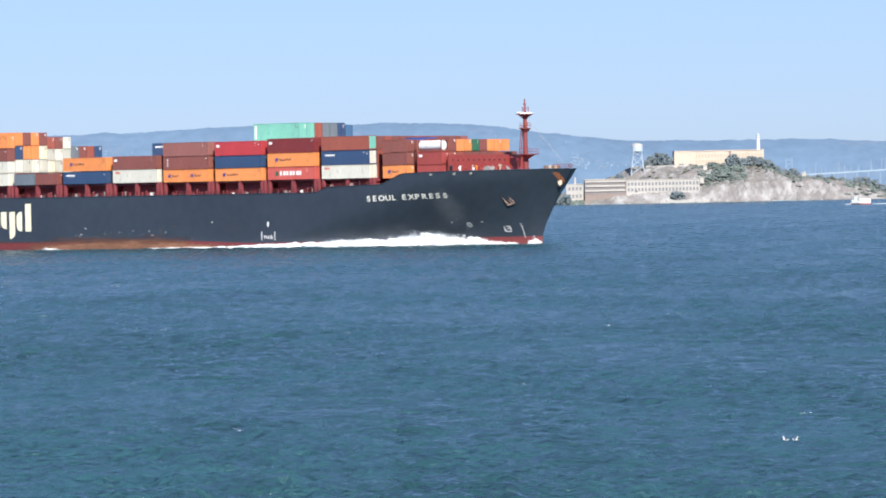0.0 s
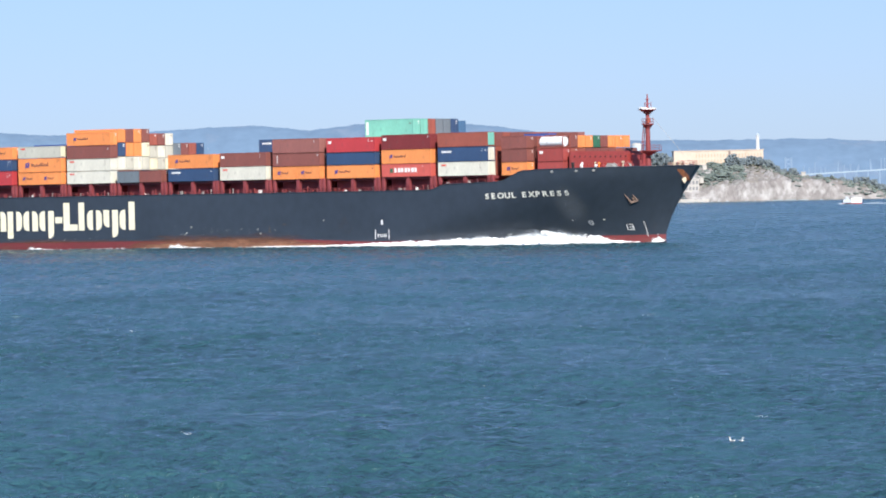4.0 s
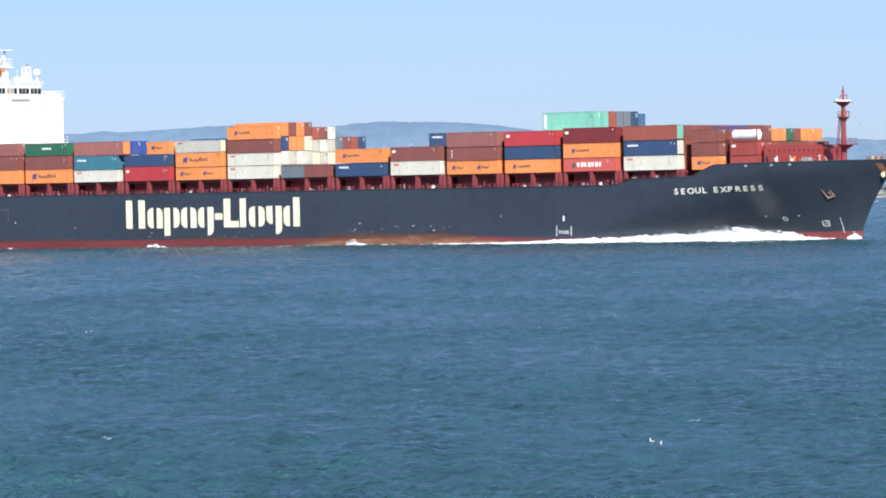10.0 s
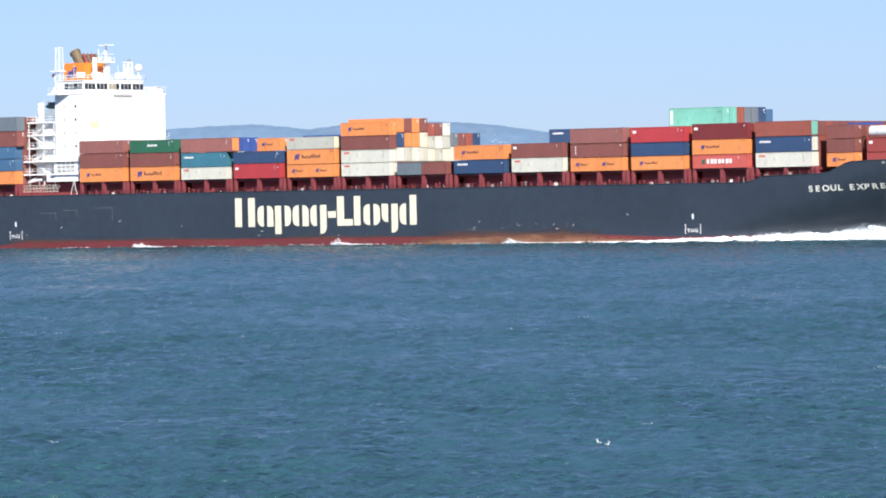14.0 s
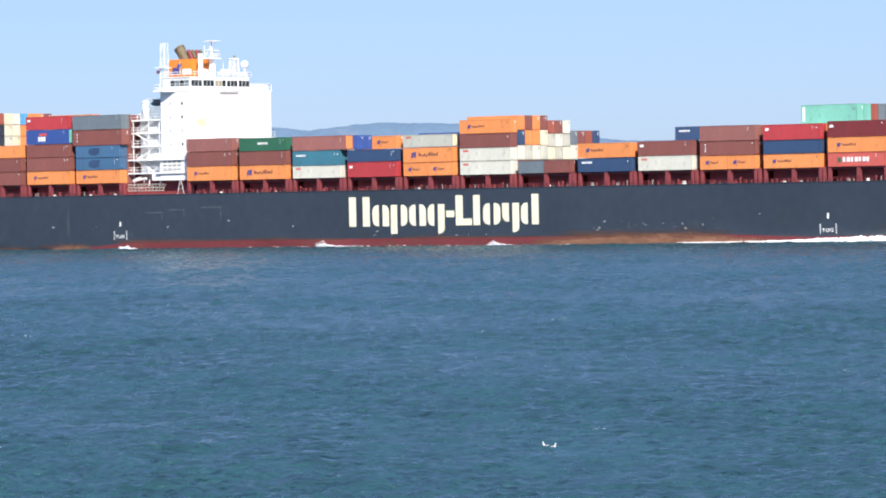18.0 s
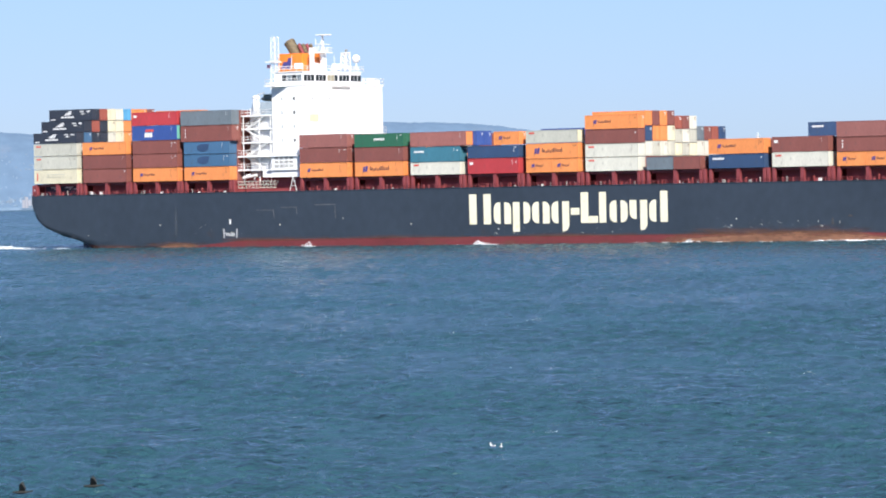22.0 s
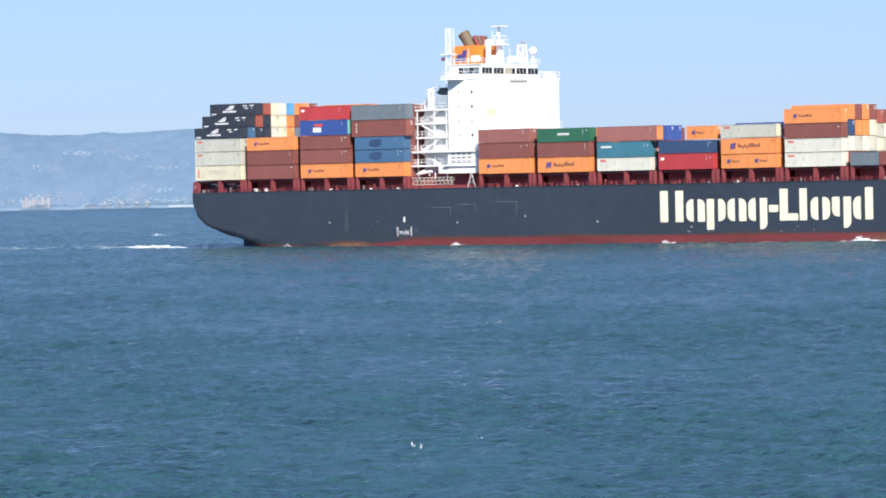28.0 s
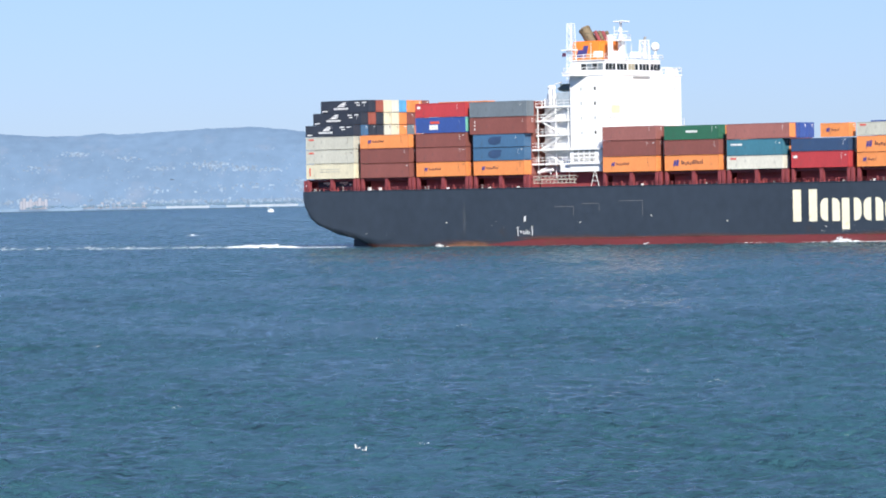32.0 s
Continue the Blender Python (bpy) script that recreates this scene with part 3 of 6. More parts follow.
bmesh.ops.create_cone(bm, cap_ends=True, segments=14, radius1=0.48, radius2=0.42, depth=0.35, matrix=pose(16.95, -half_beam(s, z), z, 75, 0, 50) @ Matrix.Diagonal((1, 2.1, 1, 1)))
PALE_STEEL = material("pale_worn_steel", (0.46, 0.38, 0.28), 0.7, vary=0.4, scale=2)
part("bow_fairlead", bm, PALE_STEEL, ship, "pale worn opening near the stem")
for s in (-4.5, -1.2, 3.8):
    bm = bmesh.new()
    z = deck_z(s) - 0.5
    bmesh.ops.create_cone(bm, cap_ends=True, segments=12, radius1=0.24, radius2=0.24, depth=0.16, matrix=pose(-s, -half_beam(s, z), z, 90, 0, 0) @ Matrix.Diagonal((1.3, 1, 1, 1)))
    part("mooring_chock", bm, STEEL, ship)

# ---- deck fittings under the cargo ----
BAYS = (272.1, 258.2, 244.2, 230.15, 199.45, 185.3, 171.3, 157.2, 143.1, 129.1, 115.05, 100.95, 86.95, 72.95, 58.9, 44.95, 30.9)
post = bmesh.new()
v = box(post, -0.3, 0.3, -0.25, 0.35, 0, 2.5)
post_mesh = mesh_of("lashing_post", bevelled(post, 0.03))
flare = bmesh.new()
v = box(flare, -0.58, 0.58, -0.25, 0.5, 0, 0.75)
for p in v[4:]:
    p.co.x *= 0.62
box(flare, -0.36, 0.36, -0.24, 0.5, 0.74, 2.28)
box(flare, -0.46, 0.46, -0.26, 0.5, 2.27, 2.5)
flare_mesh = mesh_of("pedestal", flare)
stub = bmesh.new()
rod(stub, (0, 0, 0), (0, 0, 0.6), 0.11, 0.10, 8)
ball(stub, (0, 0, 0.66), 0.19, 1, (1, 1, 0.6))
stub_mesh = mesh_of("deck_vent", stub)
for s in BAYS:
    base = deck_z(s - 6) - 0.1
    k = (13.62 - base) / 2.5
    near_bow = s < 40
    for ds, me, name in ((0.15, post_mesh, "lashing_post"), (6.3, flare_mesh, "pedestal"), (12.05, post_mesh, "lashing_post"), (12.9, post_mesh, "lashing_post")):
        for w in (0.45, 31.7):
            ob = part(name, me, MAROON, ship)
            ob.location = at(s - ds, w, base)
            ob.scale = (1, 1 if w < 16 else -1, k)
    bm = boxes((-s + 0.3, -s + 11.9, -13.3, 13.3, base, 13.1))
    part("hatch_coaming", bm, MAROON, ship)
    bm = boxes((-s + 0.1, -s + 12.1, -15.4, 15.4, 13.15, 13.58))
    part("hatch_cover", bevelled(bm, 0.05), MAROON, ship)
    part("lashing_bridge", boxes((-s + 12.15, -s + 12.75, -15.7, 15.7, 12.9, 13.4), (-s + 12.2, -s + 12.35, -15.6, 15.6, base, 12.9)), MAROON, ship)
    random.seed(int(s))
    for i in range(9):
        ob = part("deck_vent", stub_mesh, random.choice((MAROON, MAROON, MAROON, SIGNAL_RED, SIGNAL_RED, STEEL)), ship)
        ob.location = at(s - 0.9 - 1.2 * i - 0.6 * random.random(), 0.6 + random.random() * 0.9, base)
        q = random.uniform(0.7, 1.25)
        ob.scale = (q, q, q * random.uniform(0.7, 1.4))
    for i in range(3):
        bx, wy, hz = s - random.uniform(1.0, 11.5), random.uniform(0.5, 1.1), random.uniform(0.35, 0.8)
        part("deck_box", bevelled(boxes((-bx, -bx + random.uniform(0.35, 0.7), wy - BEAM / 2, wy + 0.4 - BEAM / 2, base, base + hz)), 0.03), random.choice((MARK_WHITE, SIGNAL_RED, STEEL, MAROON)), ship)
    # deck edge rail with its stanchions
    bm = bmesh.new()
    for z in (0.42, 0.75):
        rod(bm, at(s + 0.9, 0.12, deck_z(s) + z), at(s - 13.1, 0.12, deck_z(s - 13.1) + z), 0.035, n=4)
    for i in range(8):
        q = s + 0.9 - 1.75 * i
        rod(bm, at(q, 0.12, deck_z(q)), at(q, 0.12, deck_z(q) + 0.78), 0.035, n=4)
    part("deck_rail", bm, MAROON, ship)

PAINT_DARK = material("poop_dark_blue", (0.03, 0.036, 0.06), 0.6, vary=0.2, scale=0.8)
# poop: bulwark post and mooring gear at the stern
part("stern_bulwark", boxes((-273.2, -271.3, -15.6, -15.45, 11.1, 13.4), (-273.25, -273.1, -14.6, 15.4, 11.1, 13.2)), MAROON, ship)
part("poop_screen", boxes((-271.2, -259.6, -13.5, -13.36, 11.1, 13.2)), PAINT_DARK, ship, "dark blue screen with white writing bars on the poop")
for x, w, z in ((-269.8, 2.6, 12.75), (-265.6, 2.1, 12.75), (-268.9, 0.5, 12.45), (-263.2, 0.7, 12.4), (-264.6, 0.5, 12.4)):
    part("screen_bar", boxes((x, x + w, -13.54, -13.48, z, z + 0.26)), MARK_WHITE, ship)
part("poop_number_board", boxes((-272.6, -271.9, -15.66, -15.6, 12.2, 12.6)), MARK_WHITE, ship)
part("poop_frame", boxes((-271, -259.5, -13.2, -12.9, 12.9, 13.5), (-270.8, -270.4, -13.4, -13.0, 11, 13.2), (-265.4, -265.0, -13.4, -13.0, 11, 13.2)), SHIP_WHITE, ship)

# breakwater, forecastle and foremast
bm = boxes((-0.6, -0.25, -14.3, 10.0, 13.1, 17.75))
part("breakwater", bm, SIGNAL_RED, ship, "tall red breakwater across the forecastle")
for i in range(14):
    y = -13.9 + 1.7 * i
    part("breakwater_stiffener", boxes((-1.0, -0.6, y, y + 0.12, 13.1, 17.5)), SIGNAL_RED, ship)
    bm = bmesh.new()
    bmesh.ops.create_cone(bm, cap_ends=True, segments=8, radius1=0.16, radius2=0.16, depth=0.1, matrix=pose(-0.2, y + 0.8, 16.7, 0, 90, 0))
    part("breakwater_port", bm, DARK_GLASS, ship)
part("breakwater_step", bevelled(boxes((-0.62, 0.6, 5.0, 10.9, 13.1, 17.3)), 0.05), SIGNAL_RED, ship)
part("forecastle_house", bevelled(boxes((1.2, 4.0, -6.0, -1.0, 13.1, 15.6)), 0.05), SIGNAL_RED, ship)
part("breakwater_door", boxes((-0.24, -0.1, -14.2, -13.4, 13.6, 15.6)), DARK_GLASS, ship)
for i, (s, w) in enumerate(((-3.0, 7.5), (-4.2, 9.0), (-5.4, 7.2), (-6.0, 10.5), (-2.8, 12.0), (-4.5, 13.5))):
    bm = bmesh.new()
    rod(bm, at(s, w - 0.7, 14.55), at(s, w + 0.7, 14.55), 0.62, n=10)
    for e in (-0.75, 0.75):
        rod(bm, at(s, w + e, 14.55), at(s, w + e + 0.08, 14.55), 0.85, n=10)
    part("mooring_winch", bm, (SIGNAL_RED, MARK_WHITE, STEEL)[i % 3], ship)

RED_LAMP = material("red_lantern", (0.42, 0.11, 0.07), 0.5, vary=0.2, scale=1.5)
for i in range(13):
    rg = random.Random(60 + i)
    q, w, top = 4.0 - 0.95 * i + rg.uniform(-0.3, 0.3), rg.uniform(3.2, 6.0), rg.uniform(14.8, 15.5)
    if q < -5:
        w += 3.0
    bm = bmesh.new()
    rod(bm, at(q, w, 13.1), at(q, w, top), 0.16, 0.14, 8)
    if i % 3:
        ball(bm, at(q, w, top), rg.uniform(0.22, 0.36), 1, (1, 1, 0.7))
    else:
        rod(bm, at(q, w - 0.3, top), at(q, w + 0.3, top), 0.2, n=7)
    part("forecastle_fitting", bm, (MARK_WHITE, SIGNAL_RED, PALE_STEEL, FUNNEL, MARK_WHITE)[i % 5], ship)
MAST_RED = material("mast_red_paint", (0.20, 0.040, 0.040), 0.55, vary=0.2, scale=0.6)
fm = part("foremast", mesh_of("foremast", (lambda b: (rod(b, at(-7.85, 16.1, 13.0), at(-7.85, 16.1, 24.8), 0.62, 0.38, 10), b)[1])(bmesh.new())), MAST_RED, ship, "red steel foremast with lamp platforms")
for z, r in ((17.6, 1.95), (22.7, 1.2), (25.55, 1.75)):
    bm = bmesh.new()
    bmesh.ops.create_cone(bm, cap_ends=True, segments=12, radius1=r, radius2=r, depth=0.18, matrix=pose(7.85 + (0.8 if z < 20 else 0), 0, z))
    bmesh.ops.create_cone(bm, cap_ends=True, segments=12, radius1=0.4, radius2=r * 0.85, depth=0.8, matrix=pose(7.85 + (0.35 if z < 20 else 0), 0, z - 0.5))
    part("platform", bm, MAST_RED, fm)
    if z > 25:
        part("platform_rim", (lambda b: (bmesh.ops.create_cone(b, cap_ends=True, segments=12, radius1=r + 0.04, radius2=r + 0.04, depth=0.18, matrix=pose(7.85, 0, z + 0.12)), b)[1])(bmesh.new()), MARK_WHITE, fm, "white rim of the upper platform")
    if z < 25:
        bm = bmesh.new()
        cx = 7.85 + (0.8 if z < 20 else 0)
        pts = [(cx + (r - 0.05) * math.cos(a), (r - 0.05) * math.sin(a)) for a in np.linspace(0, 2 * math.pi, 11)]
        for (xa, ya), (xb, yb) in zip(pts[:-1], pts[1:]):
            rod(bm, (xa, ya, z + 1.05), (xb, yb, z + 1.05), 0.035, n=4)
            rod(bm, (xa, ya, z + 0.55), (xb, yb, z + 0.55), 0.03, n=4)
            rod(bm, (xa, ya, z), (xa, ya, z + 1.05), 0.03, n=4)
        part("platform_rail", bm, MAROON, fm)
part("yard", (lambda b: (rod(b, (7.85, -2.6, 25.8), (7.85, 2.2, 25.8), 0.13), b)[1])(bmesh.new()), MARK_WHITE, fm)
part("topmast", (lambda b: (rod(b, (7.85, 0, 24.8), (7.85, 0, 28.5), 0.32, 0.10), rod(b, (7.85, -0.9, 26.7), (7.85, 0.9, 26.7), 0.08), ball(b, (7.85, 0, 27.5), 0.33, 1), rod(b, (8.7, 0, 25.7), (8.7, 0, 27.0), 0.07), rod(b, (7.0, 0.4, 25.7), (7.0, 0.4, 26.9), 0.07), b)[5])(bmesh.new()), MAROON, fm)
part("lantern", (lambda b: (rod(b, (8.35, -0.3, 22.9), (8.35, -0.3, 23.9), 0.36, n=8), b)[1])(bmesh.new()), RED_LAMP, fm, "red-brown mast lantern")
bm = bmesh.new()
for y in (-0.3, 0.3):
    rod(bm, (5.9, y, 13.2), (7.2, y, 23.2), 0.10, n=4)
for i in range(18):
    k = i / 18
    rod(bm, (5.9 + 1.3 * k, -0.3, 13.2 + 10 * k), (5.9 + 1.3 * k, 0.3, 13.2 + 10 * k), 0.04, n=4)
part("mast_ladder", bm, MAROON, fm)
bm = bmesh.new()
rod(bm, (7.9, 0, 25.2), (17.2, 0, 15.5), 0.035, n=4)
part("forestay", bm, STEEL, fm)
bm = bmesh.new()
for s0, s1, w0, w1 in ((-16.4, -18.3, 13.6, 14.9), (-16.4, -18.3, 18.6, 17.3), (-18.3, -18.3, 14.9, 17.3)):
    for z in (15.0, 15.45):
        rod(bm, at(s0, w0, z), at(s1, w1, z), 0.05, n=4)
    for k in (0, 0.5, 1):
        rod(bm, at(s0 + (s1 - s0) * k, w0 + (w1 - w0) * k, 14.4), at(s0 + (s1 - s0) * k, w0 + (w1 - w0) * k, 15.45), 0.05, n=4)
part("bow_rail", bm, SIGNAL_RED, ship, "red rail round the stem head")
for i in range(5):
    part("bow_plate", bevelled(boxes((15.2 + 0.05 * i, 16.0 + 0.05 * i, -4.2 + i * 0.9, -3.6 + i * 0.9, 13.3, 15.25)), 0.03), PALE_STEEL if i % 2 else ANCHOR_RUST, ship)

# ---- the deckhouse ----
S_F, S_A, W0, W1 = 201.2, 209.3, 3.4, 29.4
def sbox(s0, s1, w0, w1, z0, z1):
    return (-s0, -s1, w0 - BEAM / 2, w1 - BEAM / 2, z0, z1)


house = part("deckhouse", bevelled(boxes(sbox(S_A, S_F, W0, W1, 14.0, 32.3)), 0.06), SHIP_WHITE, ship, "tall white accommodation block")
part("house_base", boxes(sbox(217.0, S_F, 4.0, W1, 11.0, 14.0)), MAROON, ship)
part("casing", bevelled(boxes(sbox(217.0, S_A + 0.02, 5.6, 23.0, 14.0, 28.2)), 0.06), SHIP_WHITE, ship, "white engine casing behind the accommodation")
part("casing_top", bevelled(boxes(sbox(214.5, S_A + 0.05, 10.5, 22.0, 28.2, 33.0)), 0.06), SHIP_WHITE, ship)
part("side_house", bevelled(boxes(sbox(211.0, 201.0, 2.2, 9.5, 14.0, 15.4)), 0.04), SHIP_WHITE, ship)
part("side_wall", boxes(sbox(208.5, 201.0, 2.0, 3.4, 14.0, 18.3)), SHIP_WHITE, ship)
# portlights in the house front and side
pane = mesh_of("portlight", bevelled(boxes((-0.03, 0.03, -0.2, 0.2, -0.3, 0.3)), 0.02))
PORTLIGHT = material("pale_portlight", (0.45, 0.47, 0.48), 0.15, vary=0.1)
for z in (29.8, 27.0, 24.2, 21.4):
    for w in ((5.2, 6.6) if z < 28 else (5.2, 6.6, 12.0, 17.0, 22.0, 27.2)):
        ob = part("portlight", pane, PORTLIGHT, house)
        ob.location = at(S_F - 0.03, w, z)
    for s in (203.4, 206.6):
        ob = part("portlight", pane, DARK_GLASS if s < 205 and z != 24.2 else PORTLIGHT, house)
        ob.matrix_basis = pose(-s, W0 - BEAM / 2 - 0.03, z, 0, 0, 90)
part("deck_sign", bevelled(boxes((-S_F, -S_F + 0.06, -10.6, -7.7, 25.1, 26.6)), 0.02), material("yellow_sign", (0.80, 0.68, 0.40), 0.6, vary=0.2, scale=1.0), house, "faded yellow panel on the house front")
part("front_grille", boxes((-S_F, -S_F + 0.12, -3.2, 2.6, 31.75, 32.15)), STEEL, house)
# wheelhouse with raked windows
part("bridge_deck", bevelled(boxes(sbox(209.6, 201.1, 3.3, 29.75, 32.3, 32.62)), 0.05), SHIP_WHITE, ship)
bm = bmesh.new()
v = box(bm, -209.6, -205.0, 1.5 - BEAM / 2, 3.29 - BEAM / 2, 32.28, 32.62)
for p in v:
    if p.co.x > -206 and p.co.y < -14:
        p.co.x -= 1.6
part("bridge_wing", bm, SHIP_WHITE, ship, "white open bridge wing with a tapered front")
wh = part("wheelhouse", bevelled(boxes(sbox(208.8, 201.4, 3.8, 22.6, 32.62, 35.1)), 0.03), SHIP_WHITE, ship, "white wheelhouse")
glass = mesh_of("bridge_window", bevelled(boxes((-0.04, 0.04, -0.5, 0.5, -0.62, 0.62)), 0.02))
for i in range(15):
    ob = part("bridge_window", glass, DARK_GLASS if i not in (6, 7) else material("curtained_glass", (0.32, 0.29, 0.2), 0.3), wh)
    ob.matrix_basis = pose(-201.39, 4.7 - BEAM / 2 + i * 1.15 + (i // 3) * 0.32, 33.95)
# Two side panes hold the reflected sky in a paler glass colour.
for i in range(4):
    ob = part("bridge_window", glass, DARK_GLASS if i in (1, 3) else material("painted_sky_glass", (0.16, 0.19, 0.21), 0.12), wh)
    ob.matrix_basis = pose(-202.3 - i * 1.3, 3.79 - BEAM / 2, 34.0, 0, 0, 90)
    ob.scale = (1, 1.18, 0.95)
part("wheelhouse_roof", bevelled(boxes(sbox(209.0, 201.3, 3.6, 22.8, 35.1, 35.3)), 0.04), SHIP_WHITE, wh)


def railing(pts, z, parent, mat=SHIP_WHITE, h=1.05, step=1.5, r=0.045):
    """A rail of two bars on stanchions round a row of (s, w) corners."""
    bm = bmesh.new()
    for (s0, w0), (s1, w1) in zip(pts[:-1], pts[1:]):
        n = max(1, int(math.hypot(s1 - s0, w1 - w0) / step))
        for k in (0.5, 1.0):
            rod(bm, at(s0, w0, z + h * k), at(s1, w1, z + h * k), r, n=4)
        for i in range(n + 1):
            a = at(s0 + (s1 - s0) * i / n, w0 + (w1 - w0) * i / n, z)
            rod(bm, a, a + Vector((0, 0, h)), r, n=4)
    return part("railing", bm, mat, parent)


railing(((201.2, 22.8), (201.2, 29.65), (209.5, 29.65)), 32.62, ship, h=1.3, r=0.075)
railing(((209.5, 3.6), (209.5, 1.7), (206.5, 1.7), (205.0, 3.4), (201.2, 3.4)), 32.62, ship, h=1.2)
railing(((209.2, 3.4), (201.0, 3.4), (201.0, 23.0), (209.2, 23.0)), 35.3, ship, h=1.0, r=0.065)
part("wing_console", bevelled(boxes(sbox(203.5, 201.5, 27.4, 29.1, 32.62, 33.7)), 0.05), SHIP_WHITE, ship)
part("port_platform", boxes(sbox(205, 201.6, 28.9, 31.2, 22.6, 22.8)), SHIP_WHITE, house)
railing(((204.9, 31.1), (201.7, 31.1), (201.7, 28.9)), 22.8, ship, h=1.2)
# open galleries aft with their stairs
for i, z in enumerate((15.4, 18.15, 20.95, 23.7, 26.4)):
    s1 = 218.6 - (1.0 if i > 1 else 0)
    g = part("gallery_deck", bevelled(boxes(sbox(s1, S_A, 2.6 + (0.9 if i > 1 else 0), 12, z, z + 0.32)), 0.03), SHIP_WHITE, ship)
    railing(((s1, 9.5), (s1, 2.7 + (0.9 if i > 1 else 0)), (S_A, 2.7 + (0.9 if i > 1 else 0))), z + 0.32, ship, h=1.1)
    if i < 2:
        part("side_deck", boxes(sbox(S_A, 201.2, 1.6, 3.4, z, z + 0.3)), SHIP_WHITE, ship)
        railing(((S_A, 1.7), (201.3, 1.7)), z + 0.3, ship, h=1.1)
    if i < 4:
        bm = bmesh.new()
        sa, sb = (216.5, 211.5) if i % 2 else (211.5, 216.5)
        for w in (3.7, 4.5):
            rod(bm, at(sa, w, z + 0.3), at(sb, w, z + 2.85), 0.13, n=4)
            rod(bm, at(sa, w, z + 1.25), at(sb, w, z + 3.8), 0.05, n=4)
        for k in range(9):
            q = (k + 0.5) / 9
            a = at(sa + (sb - sa) * q, 3.7, z + 0.3 + 2.55 * q)
            box(bm, a.x - 0.14, a.x + 0.14, a.y, a.y + 0.8, a.z - 0.03, a.z + 0.03)
        part("stairway", bm, SHIP_WHITE, ship)
    for s in (217.2, 213.0, 210.0):
        part("gallery_post", (lambda b: (rod(b, at(s, 3.7, z - 2.45), at(s, 3.7, z), 0.11), b)[1])(bmesh.new()), SHIP_WHITE, ship)
    part("casing_wall", boxes(sbox(214.6 if i % 2 else 215.6, 209.4, 4.7, 5.6, z + 0.32, z + 2.7)), SHIP_WHITE, ship)
for s in (207.6, 206.3, 205.0, 203.7):
    for z in (16.0, 16.8, 17.6):
        part("louvre", boxes(sbox(s, s - 0.95, 1.92, 2.0, z, z + 0.45)), STEEL, ship)
for s in (214.8, 206.8, 203.2):
    part("house_door", bevelled(boxes(sbox(s, s - 0.8, 2.1 if s < 210 else 7.5, 2.25 if s < 210 else 7.62, 14.05, 15.35)), 0.02), DARK_GLASS, ship)
bm = bmesh.new()
rod(bm, at(217.0, 3.2, 14.0), at(213.4, 3.2, 14.5), 0.28, n=8)
rod(bm, at(216.4, 3.4, 14.4), at(215.0, 3.4, 14.9), 0.22, n=8)
for s in (216.6, 214.0):
    rod(bm, at(s, 3.2, 13.6), at(s, 3.2, 14.2), 0.09, n=6)
part("crane_arm", bm, SHIP_WHITE, ship, "white stowed crane arm beside the galleries")
# rescue boat, provision crane and vent on the upper gallery
bm = bmesh.new()
ball(bm, at(211.0, 4.5, 30.0), 1.0, 2, (1.9, 0.8, 0.6))
box(bm, -212.0, -210.2, -12.0, -11.2, 30.4, 30.9)
part("rescue_boat", bm, material("boat_dark_cover", (0.10, 0.13, 0.12), 0.6, vary=0.3, scale=1.0), ship, "small rescue boat under a dark cover")
part("boat_cradle", bevelled(boxes(sbox(212.8, 209.4, 3.8, 5.3, 26.7, 29.3)), 0.05), material("grey_boat_cradle", (0.34, 0.40, 0.45), 0.6, vary=0.2, scale=0.9), ship, "grey-blue cradle under the rescue boat")
bm = bmesh.new()
rod(bm, at(214.4, 4.6, 26.4), at(214.4, 4.6, 30.2), 0.75, 0.7, 10)
ball(bm, at(214.4, 4.6, 30.3), 0.85, 2, (1, 1, 0.6))
part("mushroom_vent", bm, SHIP_WHITE, ship, smooth=True)
part("boat_davit", (lambda b: (rod(b, at(213.3, 3.7, 26.6), at(213.0, 3.4, 30.8), 0.16), rod(b, at(213.0, 3.4, 30.8), at(211.0, 3.2, 31.2), 0.12), b)[2])(bmesh.new()), SHIP_WHITE, ship)
bm = bmesh.new()
for s in np.arange(216.4, 206.6, -0.95):
    rod(bm, at(s, 0.9, 12.0), at(s - 0.95, 0.9, 13.2), 0.05, n=4)
    rod(bm, at(s, 0.9, 13.2), at(s, 0.9, 12.0), 0.05, n=4)
for z in (11.9, 12.6, 13.25):
    rod(bm, at(216.5, 0.9, z), at(206.4, 0.9, z), 0.08, n=4)
part("gangway", bm, material("aluminium_gangway", (0.46, 0.44, 0.38), 0.5, vary=0.2, scale=1), ship, "stowed lattice gangway on the ship's side")
bm = bmesh.new()
for q in (202.9, 201.1):
    rod(bm, at(q, 0.9, 11.2), at(202.0, 0.9, 14.3), 0.055, n=5)
for z, e in ((12.2, 0.62), (13.2, 0.36)):
    rod(bm, at(202.0 + e, 0.9, z), at(202.0 - e, 0.9, z), 0.045, n=5)
rod(bm, at(202.0, 0.9, 14.25), at(204.0, 0.9, 14.6), 0.055, n=5)
part("ladder_davit", bm, SHIP_WHITE, ship, "white A-shaped ladder davit at the deck edge")
# funnel
fun = part("funnel", bevelled(boxes(sbox(215.3, 208.4, 12.6, 19.8, 33.0, 39.3)), 0.35, 2), FUNNEL, ship, "orange funnel with a blue emblem")
bm = bmesh.new()
for k, (s0, s1) in enumerate(((214.3, 213.2), (213.0, 211.9))):
    v = box(bm, -s0, -s1, 12.52 - BEAM / 2, 12.58 - BEAM / 2, 36.1, 38.4 if k else 37.6)
    for p in v[4:]:
        p.co.x += 0.7
